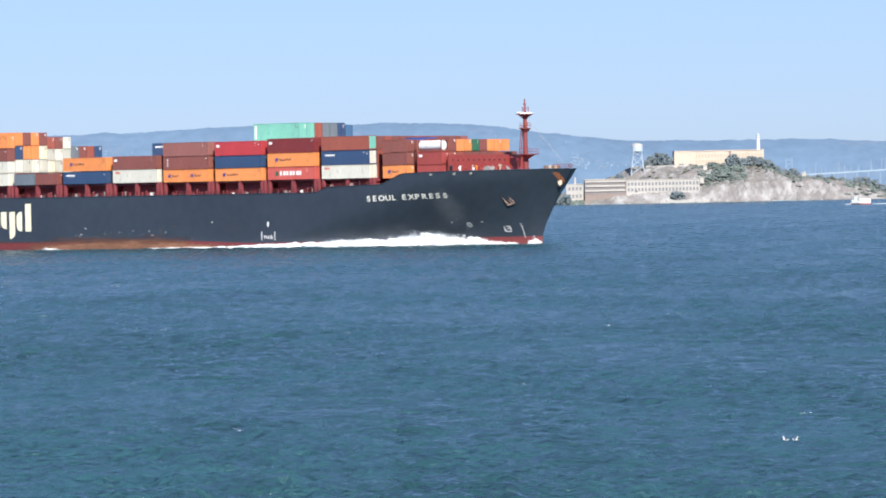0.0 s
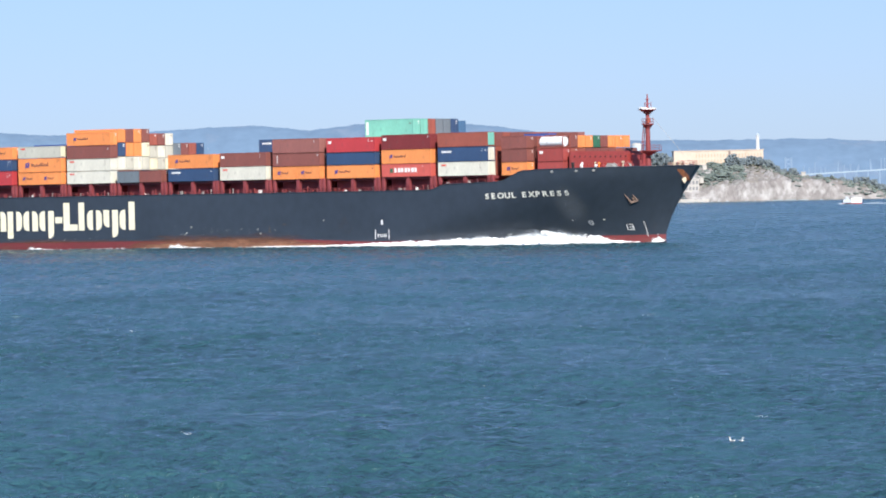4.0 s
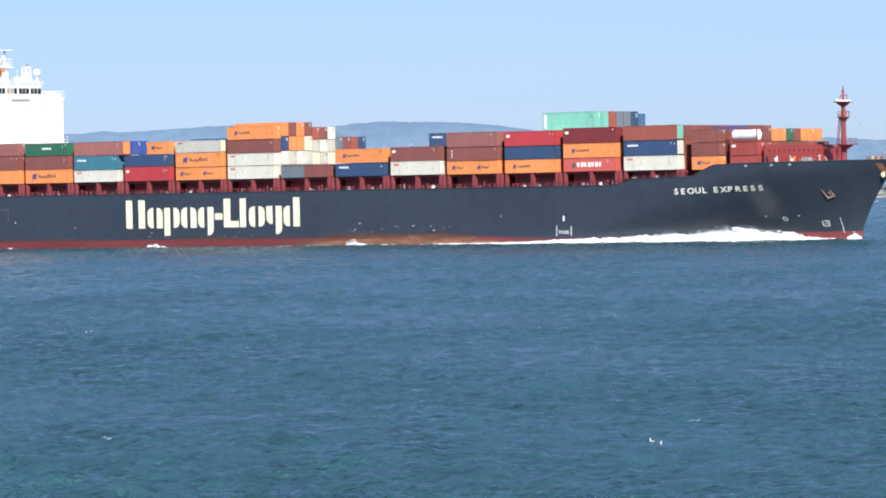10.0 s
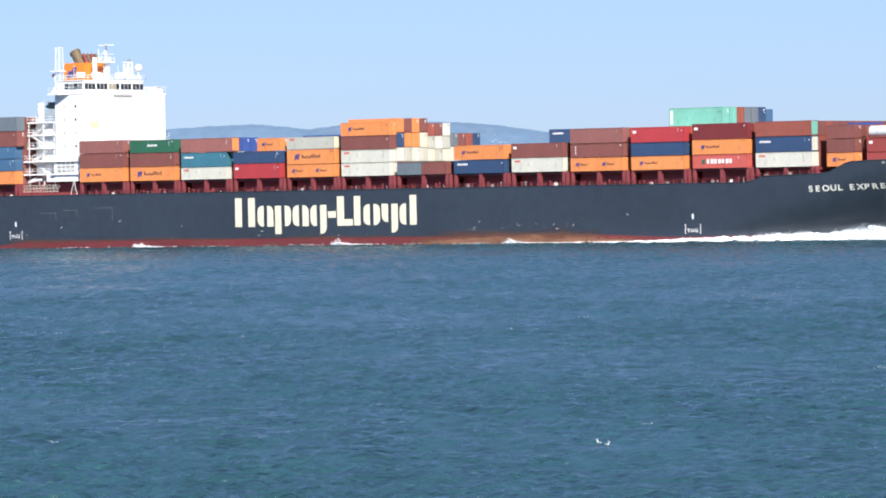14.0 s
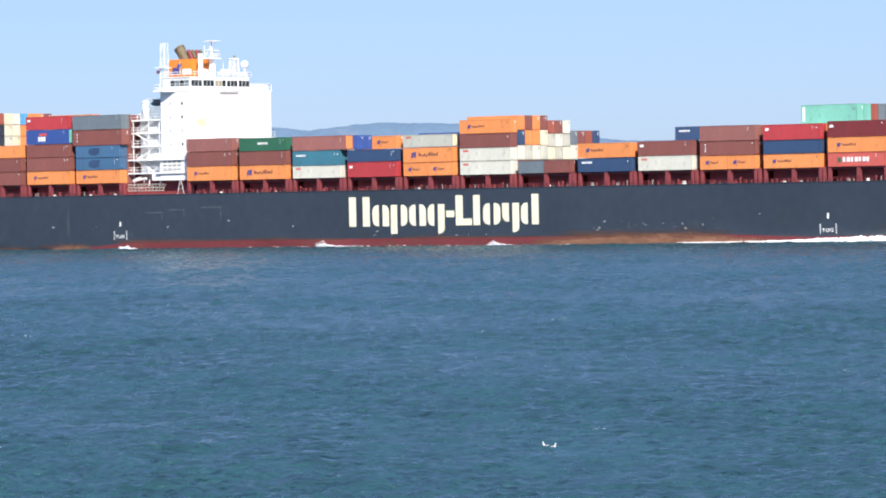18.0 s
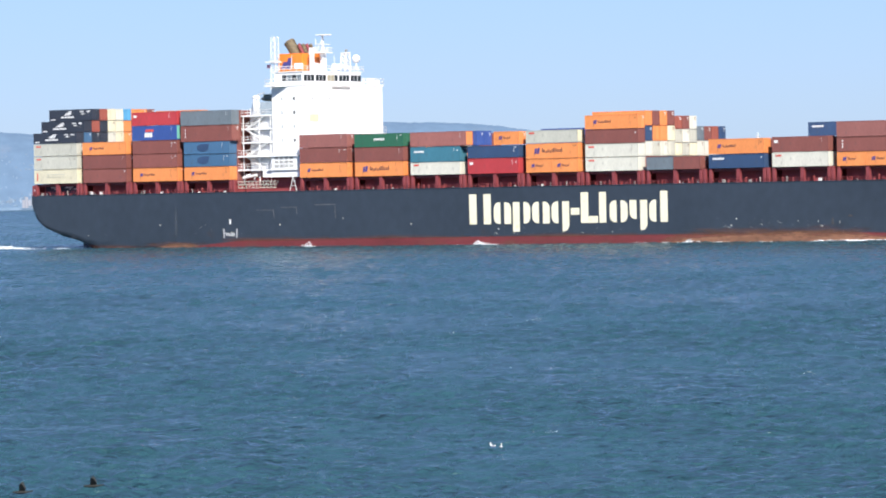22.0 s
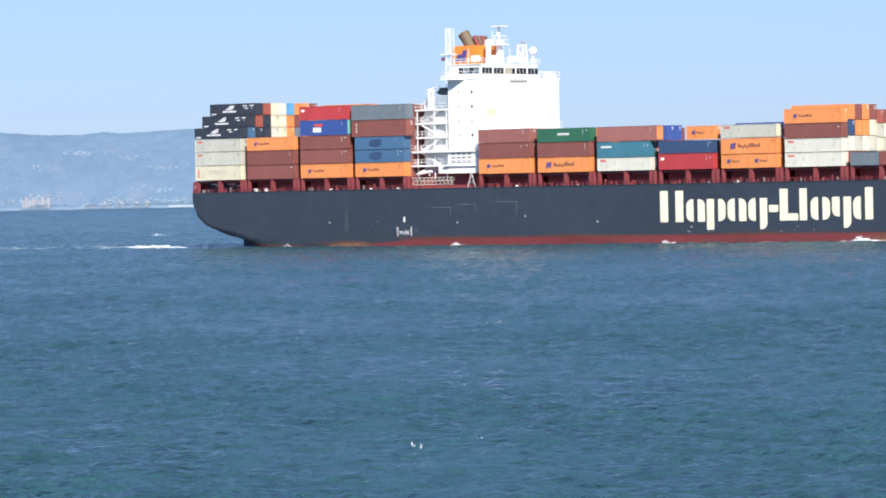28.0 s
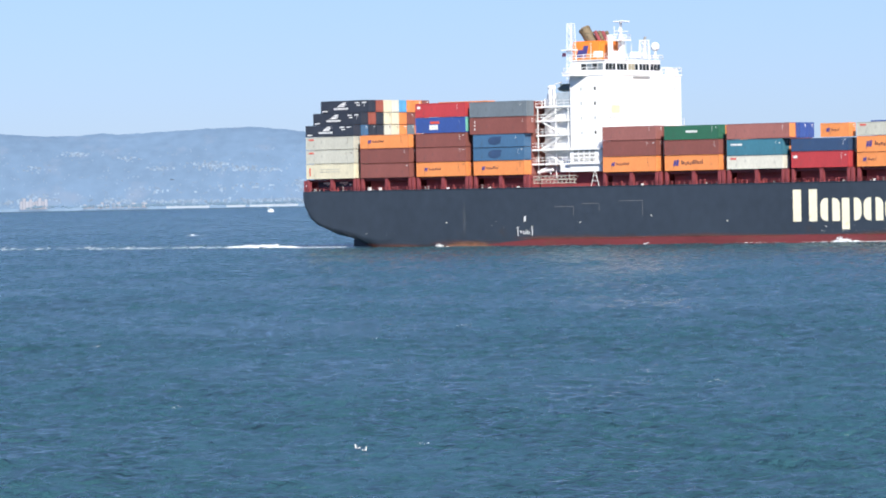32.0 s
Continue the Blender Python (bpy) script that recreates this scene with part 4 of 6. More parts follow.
part("emblem", bm, LOGO_BLUE, fun, "slanted blue emblem")
bm = bmesh.new()
rod(bm, at(211.4, 14.6, 38.6), at(213.5, 14.6, 41.6), 1.12, 1.12, 16)
rod(bm, at(213.35, 14.6, 41.4), at(213.6, 14.6, 41.75), 1.2, 1.2, 16)
part("exhaust_pipe", bm, EXHAUST, fun, "large sooty brown exhaust pipe", smooth=False)
for k in range(4):
    part("exhaust_pipe", (lambda b: (rod(b, at(209.6 - 0.1 * k, 14.4 + 1.1 * k, 38.8), at(210.9 - 0.1 * k, 14.4 + 1.1 * k, 41.2), 0.38, n=8), b)[1])(bmesh.new()), EXHAUST if k % 2 else MAROON, fun)
# masts on the house
def lattice(s, w, z0, z1, a, name, top=0.6, n=7, r=0.075):
    bm = bmesh.new()
    def corner(k, q):
        e = a * (1 - q) + a * top * q
        return at(s + e * (1 if k in (0, 3) else -1), w + e * (1 if k in (0, 1) else -1), z0 + (z1 - z0) * q)
    for i in range(n):
        for k in range(4):
            rod(bm, corner(k, i / n), corner(k, (i + 1) / n), r, n=4)
            rod(bm, corner(k, i / n), corner((k + 1) % 4, (i + 1) / n), r * 0.6, n=4)
            rod(bm, corner(k, (i + 1) / n), corner((k + 1) % 4, (i + 1) / n), r * 0.6, n=4)
    return part(name, bm, SHIP_WHITE, ship, "white lattice mast")


lm = lattice(212.2, 8.2, 28.0, 42.6, 0.72, "aft_lattice_mast", 0.75, 11, 0.06)
part("signal_flag", boxes((-214.3, -213.4, -8.0, -7.94, 36.3, 37.0)), material("pink_flag", (0.75, 0.25, 0.32), 0.8), lm)
part("mast_platform", boxes(sbox(213.8, 211.4, 7.0, 9.4, 37.4, 37.6), sbox(213.8, 211.4, 7.0, 9.4, 33.0, 33.2)), SHIP_WHITE, lm)
part("mast_house", bevelled(boxes(sbox(206.4, 205.7, 12.2, 13.0, 35.3, 40.2), sbox(206.7, 205.4, 13.2, 14.4, 35.3, 37.0)), 0.06), SHIP_WHITE, ship)
rm = part("radar_mast", bevelled(boxes(sbox(206.4, 205.5, 15.6, 16.7, 35.3, 39.6)), 0.08), SHIP_WHITE, ship, "white radar mast over the bridge")
part("mast_pole", (lambda b: (rod(b, at(206, 16.1, 39.5), at(206, 16.1, 42.9), 0.3, 0.2, 8), rod(b, at(205.6, 13.2, 41.0), at(205.6, 18.0, 41.0), 0.08), rod(b, at(205.8, 13.6, 39.4), at(205.8, 15.9, 42.2), 0.07), rod(b, at(205.8, 13.6, 39.4), at(205.8, 13.6, 42.0), 0.07), b)[4])(bmesh.new()), SHIP_WHITE, rm)
part("radar_scanner", bevelled(boxes(sbox(207.0, 204.6, 14.9, 17.3, 42.8, 43.0)), 0.06), SHIP_WHITE, rm, "long white radar scanner")
railing(((207.4, 13.4), (204.6, 13.4), (204.6, 17.3), (207.4, 17.3)), 39.4, rm, h=0.9, step=1.0)
part("radar_platform", boxes(sbox(207.5, 204.5, 13.3, 17.4, 39.2, 39.4)), SHIP_WHITE, rm)
m2 = lattice(203.3, 20.1, 35.8, 39.2, 0.75, "light_mast", 0.8, 3, 0.11)
part("mast_head", bevelled(boxes(sbox(204.0, 202.6, 19.3, 20.9, 39.1, 39.3)), 0.02), SHIP_WHITE, m2)
part("horn", (lambda b: (rod(b, at(203.3, 20.1, 39.3), at(203.0, 20.1, 39.9), 0.2, 0.32, 8), b)[1])(bmesh.new()), STEEL, m2)
sd = part("satellite_dome", (lambda b: (ball(b, at(202.2, 22.2, 38.0), 0.85, 3), b)[1])(bmesh.new()), SHIP_WHITE, ship, "white satellite dome on a short pole", smooth=True)
part("dome_pole", (lambda b: (rod(b, at(202.2, 22.2, 35.8), at(202.2, 22.2, 37.4), 0.18), b)[1])(bmesh.new()), SHIP_WHITE, sd)
for s, w, z in ((202, 11, 38.2), (202.2, 8, 37.4), (204, 21.8, 37.9), (206, 6, 38.6), (207, 21, 38.8), (202, 18, 37.6), (203, 13.4, 39.0), (205, 22.6, 38.2)):
    part("whip_aerial", (lambda b: (rod(b, at(s, w, 35.8), at(s, w, z), 0.06, 0.04, 5), b)[1])(bmesh.new()), SHIP_WHITE, ship)
for s, w in ((203, 9.5), (204.5, 18.5), (205, 7)):
    part("roof_locker", bevelled(boxes(sbox(s + 0.7, s - 0.7, w - 0.6, w + 0.6, 35.85, 37.0)), 0.04), SHIP_WHITE, ship)

# ---- the cargo: containers stacked in bays ----
LONG, SHORT, LONGER, WIDE = 12.19, 6.06, 13.72, 2.36
SHAPES = {}


def container_shapes(length, height):
    """Meshes of one size, shared by all boxes of it: origin at the aft, starboard, lower corner."""
    key = (length, round(height, 2))
    if key in SHAPES:
        return SHAPES[key]
    L, W, H = length, WIDE, height
    body = mesh_of("box_body", boxes((0.05, L - 0.05, 0.045, W - 0.045, 0.10, H - 0.05)))
    fr = bmesh.new()
    for x in (0, L - 0.16):
        for y in (0, W - 0.13):
            box(fr, x, x + 0.16, y, y + 0.13, 0, H)
    for z0, z1 in ((0.0, 0.16), (H - 0.11, H)):
        for y in (0.004, W - 0.084):
            box(fr, 0.16, L - 0.16, y, y + 0.08, z0, z1)
        for x in (0.004, L - 0.104):
            box(fr, x, x + 0.1, 0.13, W - 0.13, z0, z1)
    frame_mesh = mesh_of("box_frame", fr)
    leaf = mesh_of("door_leaf", bevelled(boxes((L - 0.055, L - 0.02, 0.15, W / 2 - 0.02, 0.18, H - 0.13)), 0.01))
    rods = bmesh.new()
    for y in (0.42, 0.86):
        rod(rods, (L + 0.01, y, 0.12), (L + 0.01, y, H - 0.1), 0.03, n=5)
        for z in (0.3, H * 0.45, H - 0.3):
            box(rods, L - 0.02, L + 0.03, y - 0.07, y + 0.07, z - 0.03, z + 0.03)
    rod_mesh = mesh_of("lock_gear", rods)
    SHAPES[key] = body, frame_mesh, leaf, rod_mesh
    return SHAPES[key]


BAR_CACHE = {}


def bar(parent, x, z, w, h, mat, name="marking", y=-0.012):
    """A small painted bar on a box's starboard side."""
    key = (round(w, 2), round(h, 2))
    if key not in BAR_CACHE:
        BAR_CACHE[key] = mesh_of("marking", boxes((0, w, 0, 0.03, 0, h)))
    ob = part(name, BAR_CACHE[key], mat, parent)
    ob.location = (x, y + 0.01, z)
    return ob


LABEL = {"orange": "orange", "brown": "red-brown", "rose": "faded red-brown", "white": "white", "cream": "cream", "grey_white": "greyish white", "navy": "dark blue",
         "blue": "blue", "royal": "bright blue", "red": "red", "coral": "coral red", "green": "dark green", "teal": "pale green", "sea_blue": "petrol blue",
         "slate": "slate grey", "ink": "blue-black", "dark_red": "dark red", "sky_blue": "sky blue", "rust_red": "rust red", "faded_red": "faded red"}


def emblem(c, L, H, big):
    """The carrier's mark: two slanted blue blocks and a dark bar of writing."""
    k = 1.0 if big else 0.62
    x, z = L * (0.16 if L > 7 else 0.2), H * 0.52
    bm = bmesh.new()
    for i in range(2):
        v = box(bm, x + i * 0.62 * k, x + i * 0.62 * k + 0.5 * k, -0.015, 0.03, z - 0.55 * k, z + (0.45 + 0.12 * i) * k)
        for p in v[4:]:
            p.co.x += 0.22 * k
    part("emblem", bm, LOGO_BLUE, c)
    xs = x + 1.85 * k
    k = 1.0 if big else 0.6
    for i in range(11 if L > 7 else 6):
        w = (0.36, 0.5, 0.42, 0.54, 0.46)[i % 5] * k
        bar(c, xs, z - (0.30 + (0.18 if i in (2, 4) else 0)) * k, w * 0.62, (0.5 + (0.28 if i in (0, 6, 7, 10) else 0)) * k, MARK_DARK)
        xs += w


def container(s, w, z, h, paint, length=LONG, mark="", end=None, detail=True):
    body, frame_mesh, leaf, rod_mesh = container_shapes(length, h)
    kind = "short" if length < 7 else "long"
    note = {"hl": "with a small blue emblem", "HL": "with a large blue emblem", "wing": "with a white wing emblem", "stripe": "with white lettering bars",
            "flag": "with a red and white emblem", "redtext": "with red lettering bars", "blob": "with a dark emblem", "two": "with a small blue emblem"}.get(mark, "with ribbed steel sides")
    root = tagged(new("shipping_container"), f"{LABEL[paint]} {kind} steel shipping container {note}", "container", "containers stacked on the ship")
    m = PAINT[paint]
    part("box_body", body, m, root)
    part("box_frame", frame_mesh, m, root)
    if detail:
        e = PAINT[end or paint]
        for i in range(2):
            d = part("door_leaf", leaf, e, root)
            d.location.y = i * (WIDE / 2 - 0.13)
            r = part("lock_gear", rod_mesh, e, d)
    L, H = length, h
    if w < 6 or mark:
        if mark in ("hl", "HL", "two"):
            emblem(root, L, H, mark == "HL")
        elif mark == "wing":
            bm = bmesh.new()
            for i, (dx, dz, ww) in enumerate(((0, 0, 1.7), (0.5, 0.3, 1.5), (1.1, 0.62, 0.9))):
                v = box(bm, L * 0.34 + dx, L * 0.34 + dx + ww, -0.02, 0.03, H * 0.5 + dz, H * 0.5 + dz + 0.22)
                for p in v[4:]:
                    p.co.x += 0.5
            part("emblem", bm, MARK_WHITE, root, "white wing-shaped emblem")
            for i in range(8):
                bar(root, L * 0.28 + i * 0.46, H * 0.26, 0.34, 0.34, MARK_WHITE)
            for x, ww in ((0.4, 1.3), (8.8, 1.1), (10.6, 1.0), (9.2, 0.9)):
                bar(root, x, H * (0.1 if x < 1 else 0.75 if x != 9.2 else 0.55), ww, 0.2, MARK_WHITE)
        elif mark == "stripe":
            for i in range(6):
                bar(root, 0.9 + 0.42 * i, H * 0.62, 0.32, 0.36, MARK_WHITE)
        elif mark == "wide":
            for i in range(7):
                bar(root, L * 0.26 + 0.84 * i, H * 0.34, 0.66 if i % 2 else 0.5, 0.85, MARK_WHITE)
            bar(root, L * 0.17, H * 0.33, 0.7, 0.8, PAINT["green"])
        elif mark == "mid":
            for i in range(6):
                bar(root, L * 0.40 + 0.45 * i, H * 0.48, 0.33, 0.42, MARK_WHITE)
        elif mark == "flag":
            bar(root, L * 0.30, H * 0.58, 2.2, 0.5, MARK_RED)
            for i in range(3):
                bar(root, L * 0.28 + 0.72 * i, H * 0.2, 0.62, 0.95, MARK_WHITE)
        elif mark == "redtext":
            for i in range(4):
                bar(root, 0.75 + 0.33 * i, H * 0.72, 0.26, 0.34, MARK_RED)
        elif mark == "redbar":
            bar(root, 0.8, H * 0.2, 0.28, H * 0.55, MARK_RED)
            for z2 in (0.45, 0.62):
                bar(root, L * 0.28, H * z2, 5.2, 0.12, PAINT["grey_white"])
        elif mark == "blob":
            bm = bmesh.new()
            ball(bm, (L * 0.42, 0.0, H * 0.5), 1.5, 2, (1.1, 0.012, 0.55))
            part("emblem", bm, PAINT["navy"], root, "dark worn emblem")
            bar(root, L * 0.36, H * 0.66, 2.4, 0.4, PAINT["navy"], y=-0.02)
        elif mark == "endbar":
            bar(root, 0.3, H * 0.12, 0.55, H * 0.76, MARK_WHITE)
        elif mark == "tag":
            bar(root, 0.45, H * 0.6, 0.8, 0.5, MARK_WHITE)
        elif mark == "dots":
            for i in range(3):
                bar(root, 1.1, H * (0.25 + 0.22 * i), 0.22, 0.34, MARK_WHITE)
        # identification codes near the forward end
        random.seed(int(s * 10 + z * 100))
        lit = MARK_DARK if paint in ("orange", "white", "cream", "grey_white", "teal") else MARK_WHITE
        if length > 7:
            x = L - random.choice((1.1, 1.5, 2.0))
            for i in range(random.choice((0, 2, 3))):
                bar(root, x, H * 0.8 - 0.36 * i, 0.12, 0.15, lit)
            if random.random() < 0.5:
                bar(root, L - 0.7, H * random.choice((0.7, 0.78)), 0.22, 0.2, lit)
    # code bars high on the door
    if detail and random.Random(int(s * 7 + w * 31 + z * 13)).random() < 0.4:
        bm = boxes((L + 0.0, L + 0.035, WIDE * 0.62, WIDE * 0.86, H * 0.82, H * 0.87), (L + 0.0, L + 0.035, WIDE * 0.68, WIDE * 0.86, H * 0.70, H * 0.74))
        part("marking", bm, MARK_WHITE if paint not in ("white", "cream", "grey_white") else MARK_DARK, root)
    CARGO.append((root, at(s, w, z)))
    return root


def stack(s, w, z0, *tiers, length=LONG):
    """tiers from below: paint, top height, mark, end colour."""
    z = z0
    for paint, top, *more in tiers:
        mark = more[0] if more else ""
        end = more[1] if len(more) > 1 else None
        container(s, w, z + 0.02, top - z - 0.11, paint, length, mark, end)
        z = top


ROW = 2.5
A, B, C, D, E, F, G, I, J, K, L, M, N, O, P, Q, R = BAYS
stack(A, 0, 13.72, ("cream", 16.75, "redbar"), ("grey_white", 19.55, "redtext"), ("grey_white", 22.15, "redtext"), ("ink", 24.45, "wing"))
stack(A, ROW, 24.45, ("ink", 26.9, "wing"))
stack(A, 2 * ROW, 26.9, ("ink", 29.4, "wing"))
for r, cols in {1: ("blue",), 2: ("ink", "rust_red"), 3: ("ink", "ink", "rust_red"), 4: ("white", "cream", "cream"), 5: ("cream", "cream", "white"), 6: ("orange", "orange", "sky_blue"),
                7: ("slate", "brown", "orange"), 8: ("orange", "brown", "orange"), 9: ("white", "orange", "brown")}.items():
    stack(A, r * ROW, 22.15, *[(c, (24.45, 26.9, 29.4)[i]) for i, c in enumerate(cols)])
stack(B, 0, 13.68, ("brown", 16.6), ("brown", 19.5), ("orange", 22.22, "hl"))
stack(C, 0, 13.68, ("orange", 16.55, "hl"), ("brown", 19.45), ("brown", 22.2), ("royal", 25.3, "flag", "teal"), ("red", 28.1, "tag"))
stack(C, 3 * ROW, 25.4, ("orange", 28.45))
stack(D, 0, 13.68, ("orange", 16.5, "hl"), ("blue", 19.1, "blob"), ("blue", 21.65, "blob"))
stack(D + 0.75, 0, 21.65, ("brown", 24.95, "dots"), ("slate", 28.0), length=LONGER)
stack(E, 0, 13.75, ("orange", 16.7, "hl"), ("brown", 19.72), ("rose", 22.4))
stack(F, 0, 13.72, ("orange", 16.65, "HL"), ("brown", 19.5), ("green", 22.22, "mid"))
stack(G, 0, 13.75, ("white", 16.25, "redtext"), ("sea_blue", 19.3, "stripe"))
stack(G, 0, 19.3, ("rose", 22.2, "", "orange"), length=LONGER)
for r in (1, 2):
    stack(G - 2.3, r * ROW, 19.3, ("royal", 22.2, "tag" if r == 1 else ""))
stack(I, 0, 13.72, ("red", 16.75, "tag"), ("navy", 19.18))
stack(I - 6.4, 0, 19.22, ("orange", 21.85, "two"), length=SHORT)
stack(J, 0, 13.7, ("orange", 16.33, "two"), length=SHORT)
stack(J - 6.13, 0, 13.7, ("orange", 16.33, "two"), length=SHORT)
stack(J, 0, 16.33, ("orange", 19.33, "HL"), ("grey_white", 21.85, "redtext", "cream"))
stack(J, 2 * ROW, 19.33, ("royal", 22.2))
stack(K, 0, 13.68, ("white", 16.35, "redtext"), ("white", 18.9, "redtext"), ("brown", 21.65), ("orange", 24.4, "hl"))
for r, cols in {1: ("white", "navy", "orange"), 2: ("grey_white", "orange", "brown"), 3: ("white", "orange", "orange"), 4: ("grey_white", "cream", "brown")}.items():
    stack(K, r * ROW, 16.4, *[(c, (19.25, 22.2, 25.05)[i]) for i, c in enumerate(cols)])
for r, cols in {5: ("cream", "grey_white", "rust_red"), 6: ("grey_white", "white", "brown"), 7: ("cream", "grey_white", "white")}.items():
    stack(K, r * ROW, 16.4, *[(c, (18.9, 21.5, 24.1)[i]) for i, c in enumerate(cols)])
for r, c in {8: "slate", 9: "brown", 10: "rust_red", 11: "navy"}.items():
    stack(K, r * ROW, 16.4, ("white", 19.3), (c, 22.1))
stack(L, 0, 13.68, ("slate", 16.2), length=SHORT)
stack(L - 6.13, 0, 13.68, ("brown", 16.2), length=SHORT)
stack(M, 0, 13.68, ("navy", 16.35, "stripe"), ("orange", 19.22, "hl"))
stack(N, 0, 13.68, ("white", 16.45, "redtext"), ("brown", 19.3, "tag"))
stack(N, 5 * ROW, 19.35, ("navy", 22.05, "stripe"))
stack(O, 0, 13.6, ("orange", 16.2, "two"), length=SHORT)
stack(O - 6.13, 0, 13.6, ("orange", 16.2, "two"), length=SHORT)
stack(O, 0, 16.2, ("brown", 18.9, "dots"), ("rose", 21.8))
stack(P, 0, 13.55, ("orange", 16.2, "hl"), ("navy", 18.75), ("red", 21.7, "tag"))
stack(P - 2.0, 4 * ROW, 21.75, ("teal", 25.3, "endbar"))
for r, c in {5: "teal", 6: "rust_red", 7: "slate", 8: "slate", 9: "navy", 10: "blue"}.items():
    stack(P - 2.0, r * ROW, 21.75, (c, 25.3 if r < 10 else 24.9))
stack(Q, 0, 13.6, ("coral", 16.2, "wide"), ("orange", 19.0, "hl"), ("dark_red", 22.0, "tag"))
stack(R, 0, 13.55, ("white", 16.3, "redtext"), ("navy", 19.2, "stripe", "white"), ("rust_red", 22.05, "", "teal"))
stack(15.86, 0.6, 13.4, ("orange", 15.98, "two"), ("brown", 18.52), ("brown", 21.05), length=SHORT)
stack(15.86, 3 * ROW + 0.6, 18.5, ("royal", 21.5), length=SHORT)
stack(7.74, 1.3, 13.4, ("faded_red", 15.9), ("faded_red", 18.5, "tag"), length=SHORT)
stack(7.74, 3.8, 13.4, ("rust_red", 15.9), ("rust_red", 18.5), ("brown", 21.1), length=SHORT)
for i, c in enumerate(("orange", "orange", "green", "brown", "orange", "orange", "orange")):
    stack(7.74, 6.3 + i * ROW, 18.5, (c, 20.9), length=SHORT)


def tank_container(s, w, z):
    root = tagged(new("tank_container"), "white cylindrical tank in an open steel container frame", "container", "containers stacked on the ship")
    bm = bmesh.new()
    rod(bm, (0.35, WIDE / 2, 1.14), (5.7, WIDE / 2, 1.14), 1.0, n=24)
    part("tank", bm, PAINT["tank_white"], root)
    bm = bmesh.new()
    ball(bm, (5.7, WIDE / 2, 1.14), 1.0, 3, (0.22, 1, 1))
    part("tank_end", bm, PAINT["tank_white"], root, smooth=True)
    part("tank_frame", container_shapes(SHORT, 2.3)[1], PAINT["rust_red"], root)
    CARGO.append((root, at(s, w, z)))


tank_container(7.74, 1.3, 18.52)


def inner_cargo():
    """The boxes hidden behind the outer rows, joined."""
    rs = random.Random(11)
    bm, hue = bmesh.new(), []
    tops = {A: 22.1, B: 22.1, C: 25.2, D: 27.9, E: 22.3, F: 22.1, G: 19.2, I: 19.1, J: 19.2, K: 16.3, L: 16.1, M: 19.0, N: 19.1, O: 21.6, P: 21.6, Q: 21.8, R: 21.9}
    for s, top in tops.items():
        n = max(1, round((top - 13.6) / 2.85))
        for r in range(1, 13):
            if s == C and r == 3:
                continue
            z = 13.6
            for k in range(n):
                z1 = 13.6 + (top - 13.6) * (k + 1) / n
                x0 = -s + 0.02
                box(bm, x0, x0 + LONG, r * ROW - 16.1, r * ROW - 16.1 + WIDE, z + 0.02, z1 - 0.02)
                hue.append(rs.choice((1, 3, 5, 7)) if s in (C, D, Q, R) else rs.randrange(10))
                z = z1
    for s0, r0, r1, top in ((15.86, 1, 12, 20.9), (7.74, 2, 10, 18.4)):
        for r in range(r0, r1):
            w = r * ROW + (1.3 if s0 < 10 else 0.6)
            for z, z1 in ((13.4, 15.9), (15.9, 18.4), (18.4, 20.9))[:2 if top < 19 else 3]:
                box(bm, -s0 + 0.02, -s0 + SHORT, w - 16.1, w - 16.1 + WIDE, z + 0.02, z1 - 0.02)
                hue.append(rs.choice((1, 3, 7)))
    me = mesh_of("inner_containers", bm)
    keys = ("orange", "brown", "white", "rust_red", "navy", "rose", "slate", "brown", "cream", "orange")
    for k in keys:
        me.materials.append(PAINT[k])
    me.polygons.foreach_set("material_index", [hue[i // 6] for i in range(len(me.polygons))])
    ob = tagged(new("inner_containers", me), "mixed orange, brown and white steel containers packed behind the outer rows", "containers", kind="stuff")
    CARGO.append((ob, Vector((0, 0, 0))))


inner_cargo()

# ---- foam along the hull and in the wake; it travels with the ship ----
def lumps(name, spots, mat, label, seed, long=1.0):
    """Foam as many small flattened lumps. spots: x, y, z, size, flatness."""
    rs = np.random.RandomState(seed)
    bm = bmesh.new()
    bmesh.ops.create_icosphere(bm, subdivisions=2, radius=1)
    base = np.array([v.co[:] for v in bm.verts])
    tri = np.array([[v.index for v in f.verts] for f in bm.faces])
    bm.free()
    co, fa = [], []
    for i, (x, y, z, r, flat) in enumerate(spots):
        a = rs.uniform(0, 6.28)
        p = base * (1 + 0.22 * rs.randn(len(base), 1)) * (r * long * rs.uniform(1.0, 2.2), r, r * flat)
        c, s = math.cos(a * 0.12), math.sin(a * 0.12)
        co.append(np.stack([p[:, 0] * c - p[:, 1] * s + x, p[:, 0] * s + p[:, 1] * c + y, p[:, 2] + z], -1))
        fa.append(tri + i * len(base))
    co, fa = np.concatenate(co), np.concatenate(fa)
    me = bpy.data.meshes.new(name)
    me.from_pydata(co.tolist(), [], fa.tolist())
    me.polygons.foreach_set("use_smooth", [True] * len(me.polygons))
    me.materials.append(mat)
    return tagged(new(name, me), label, "foam", kind="stuff")


BOBBING = []


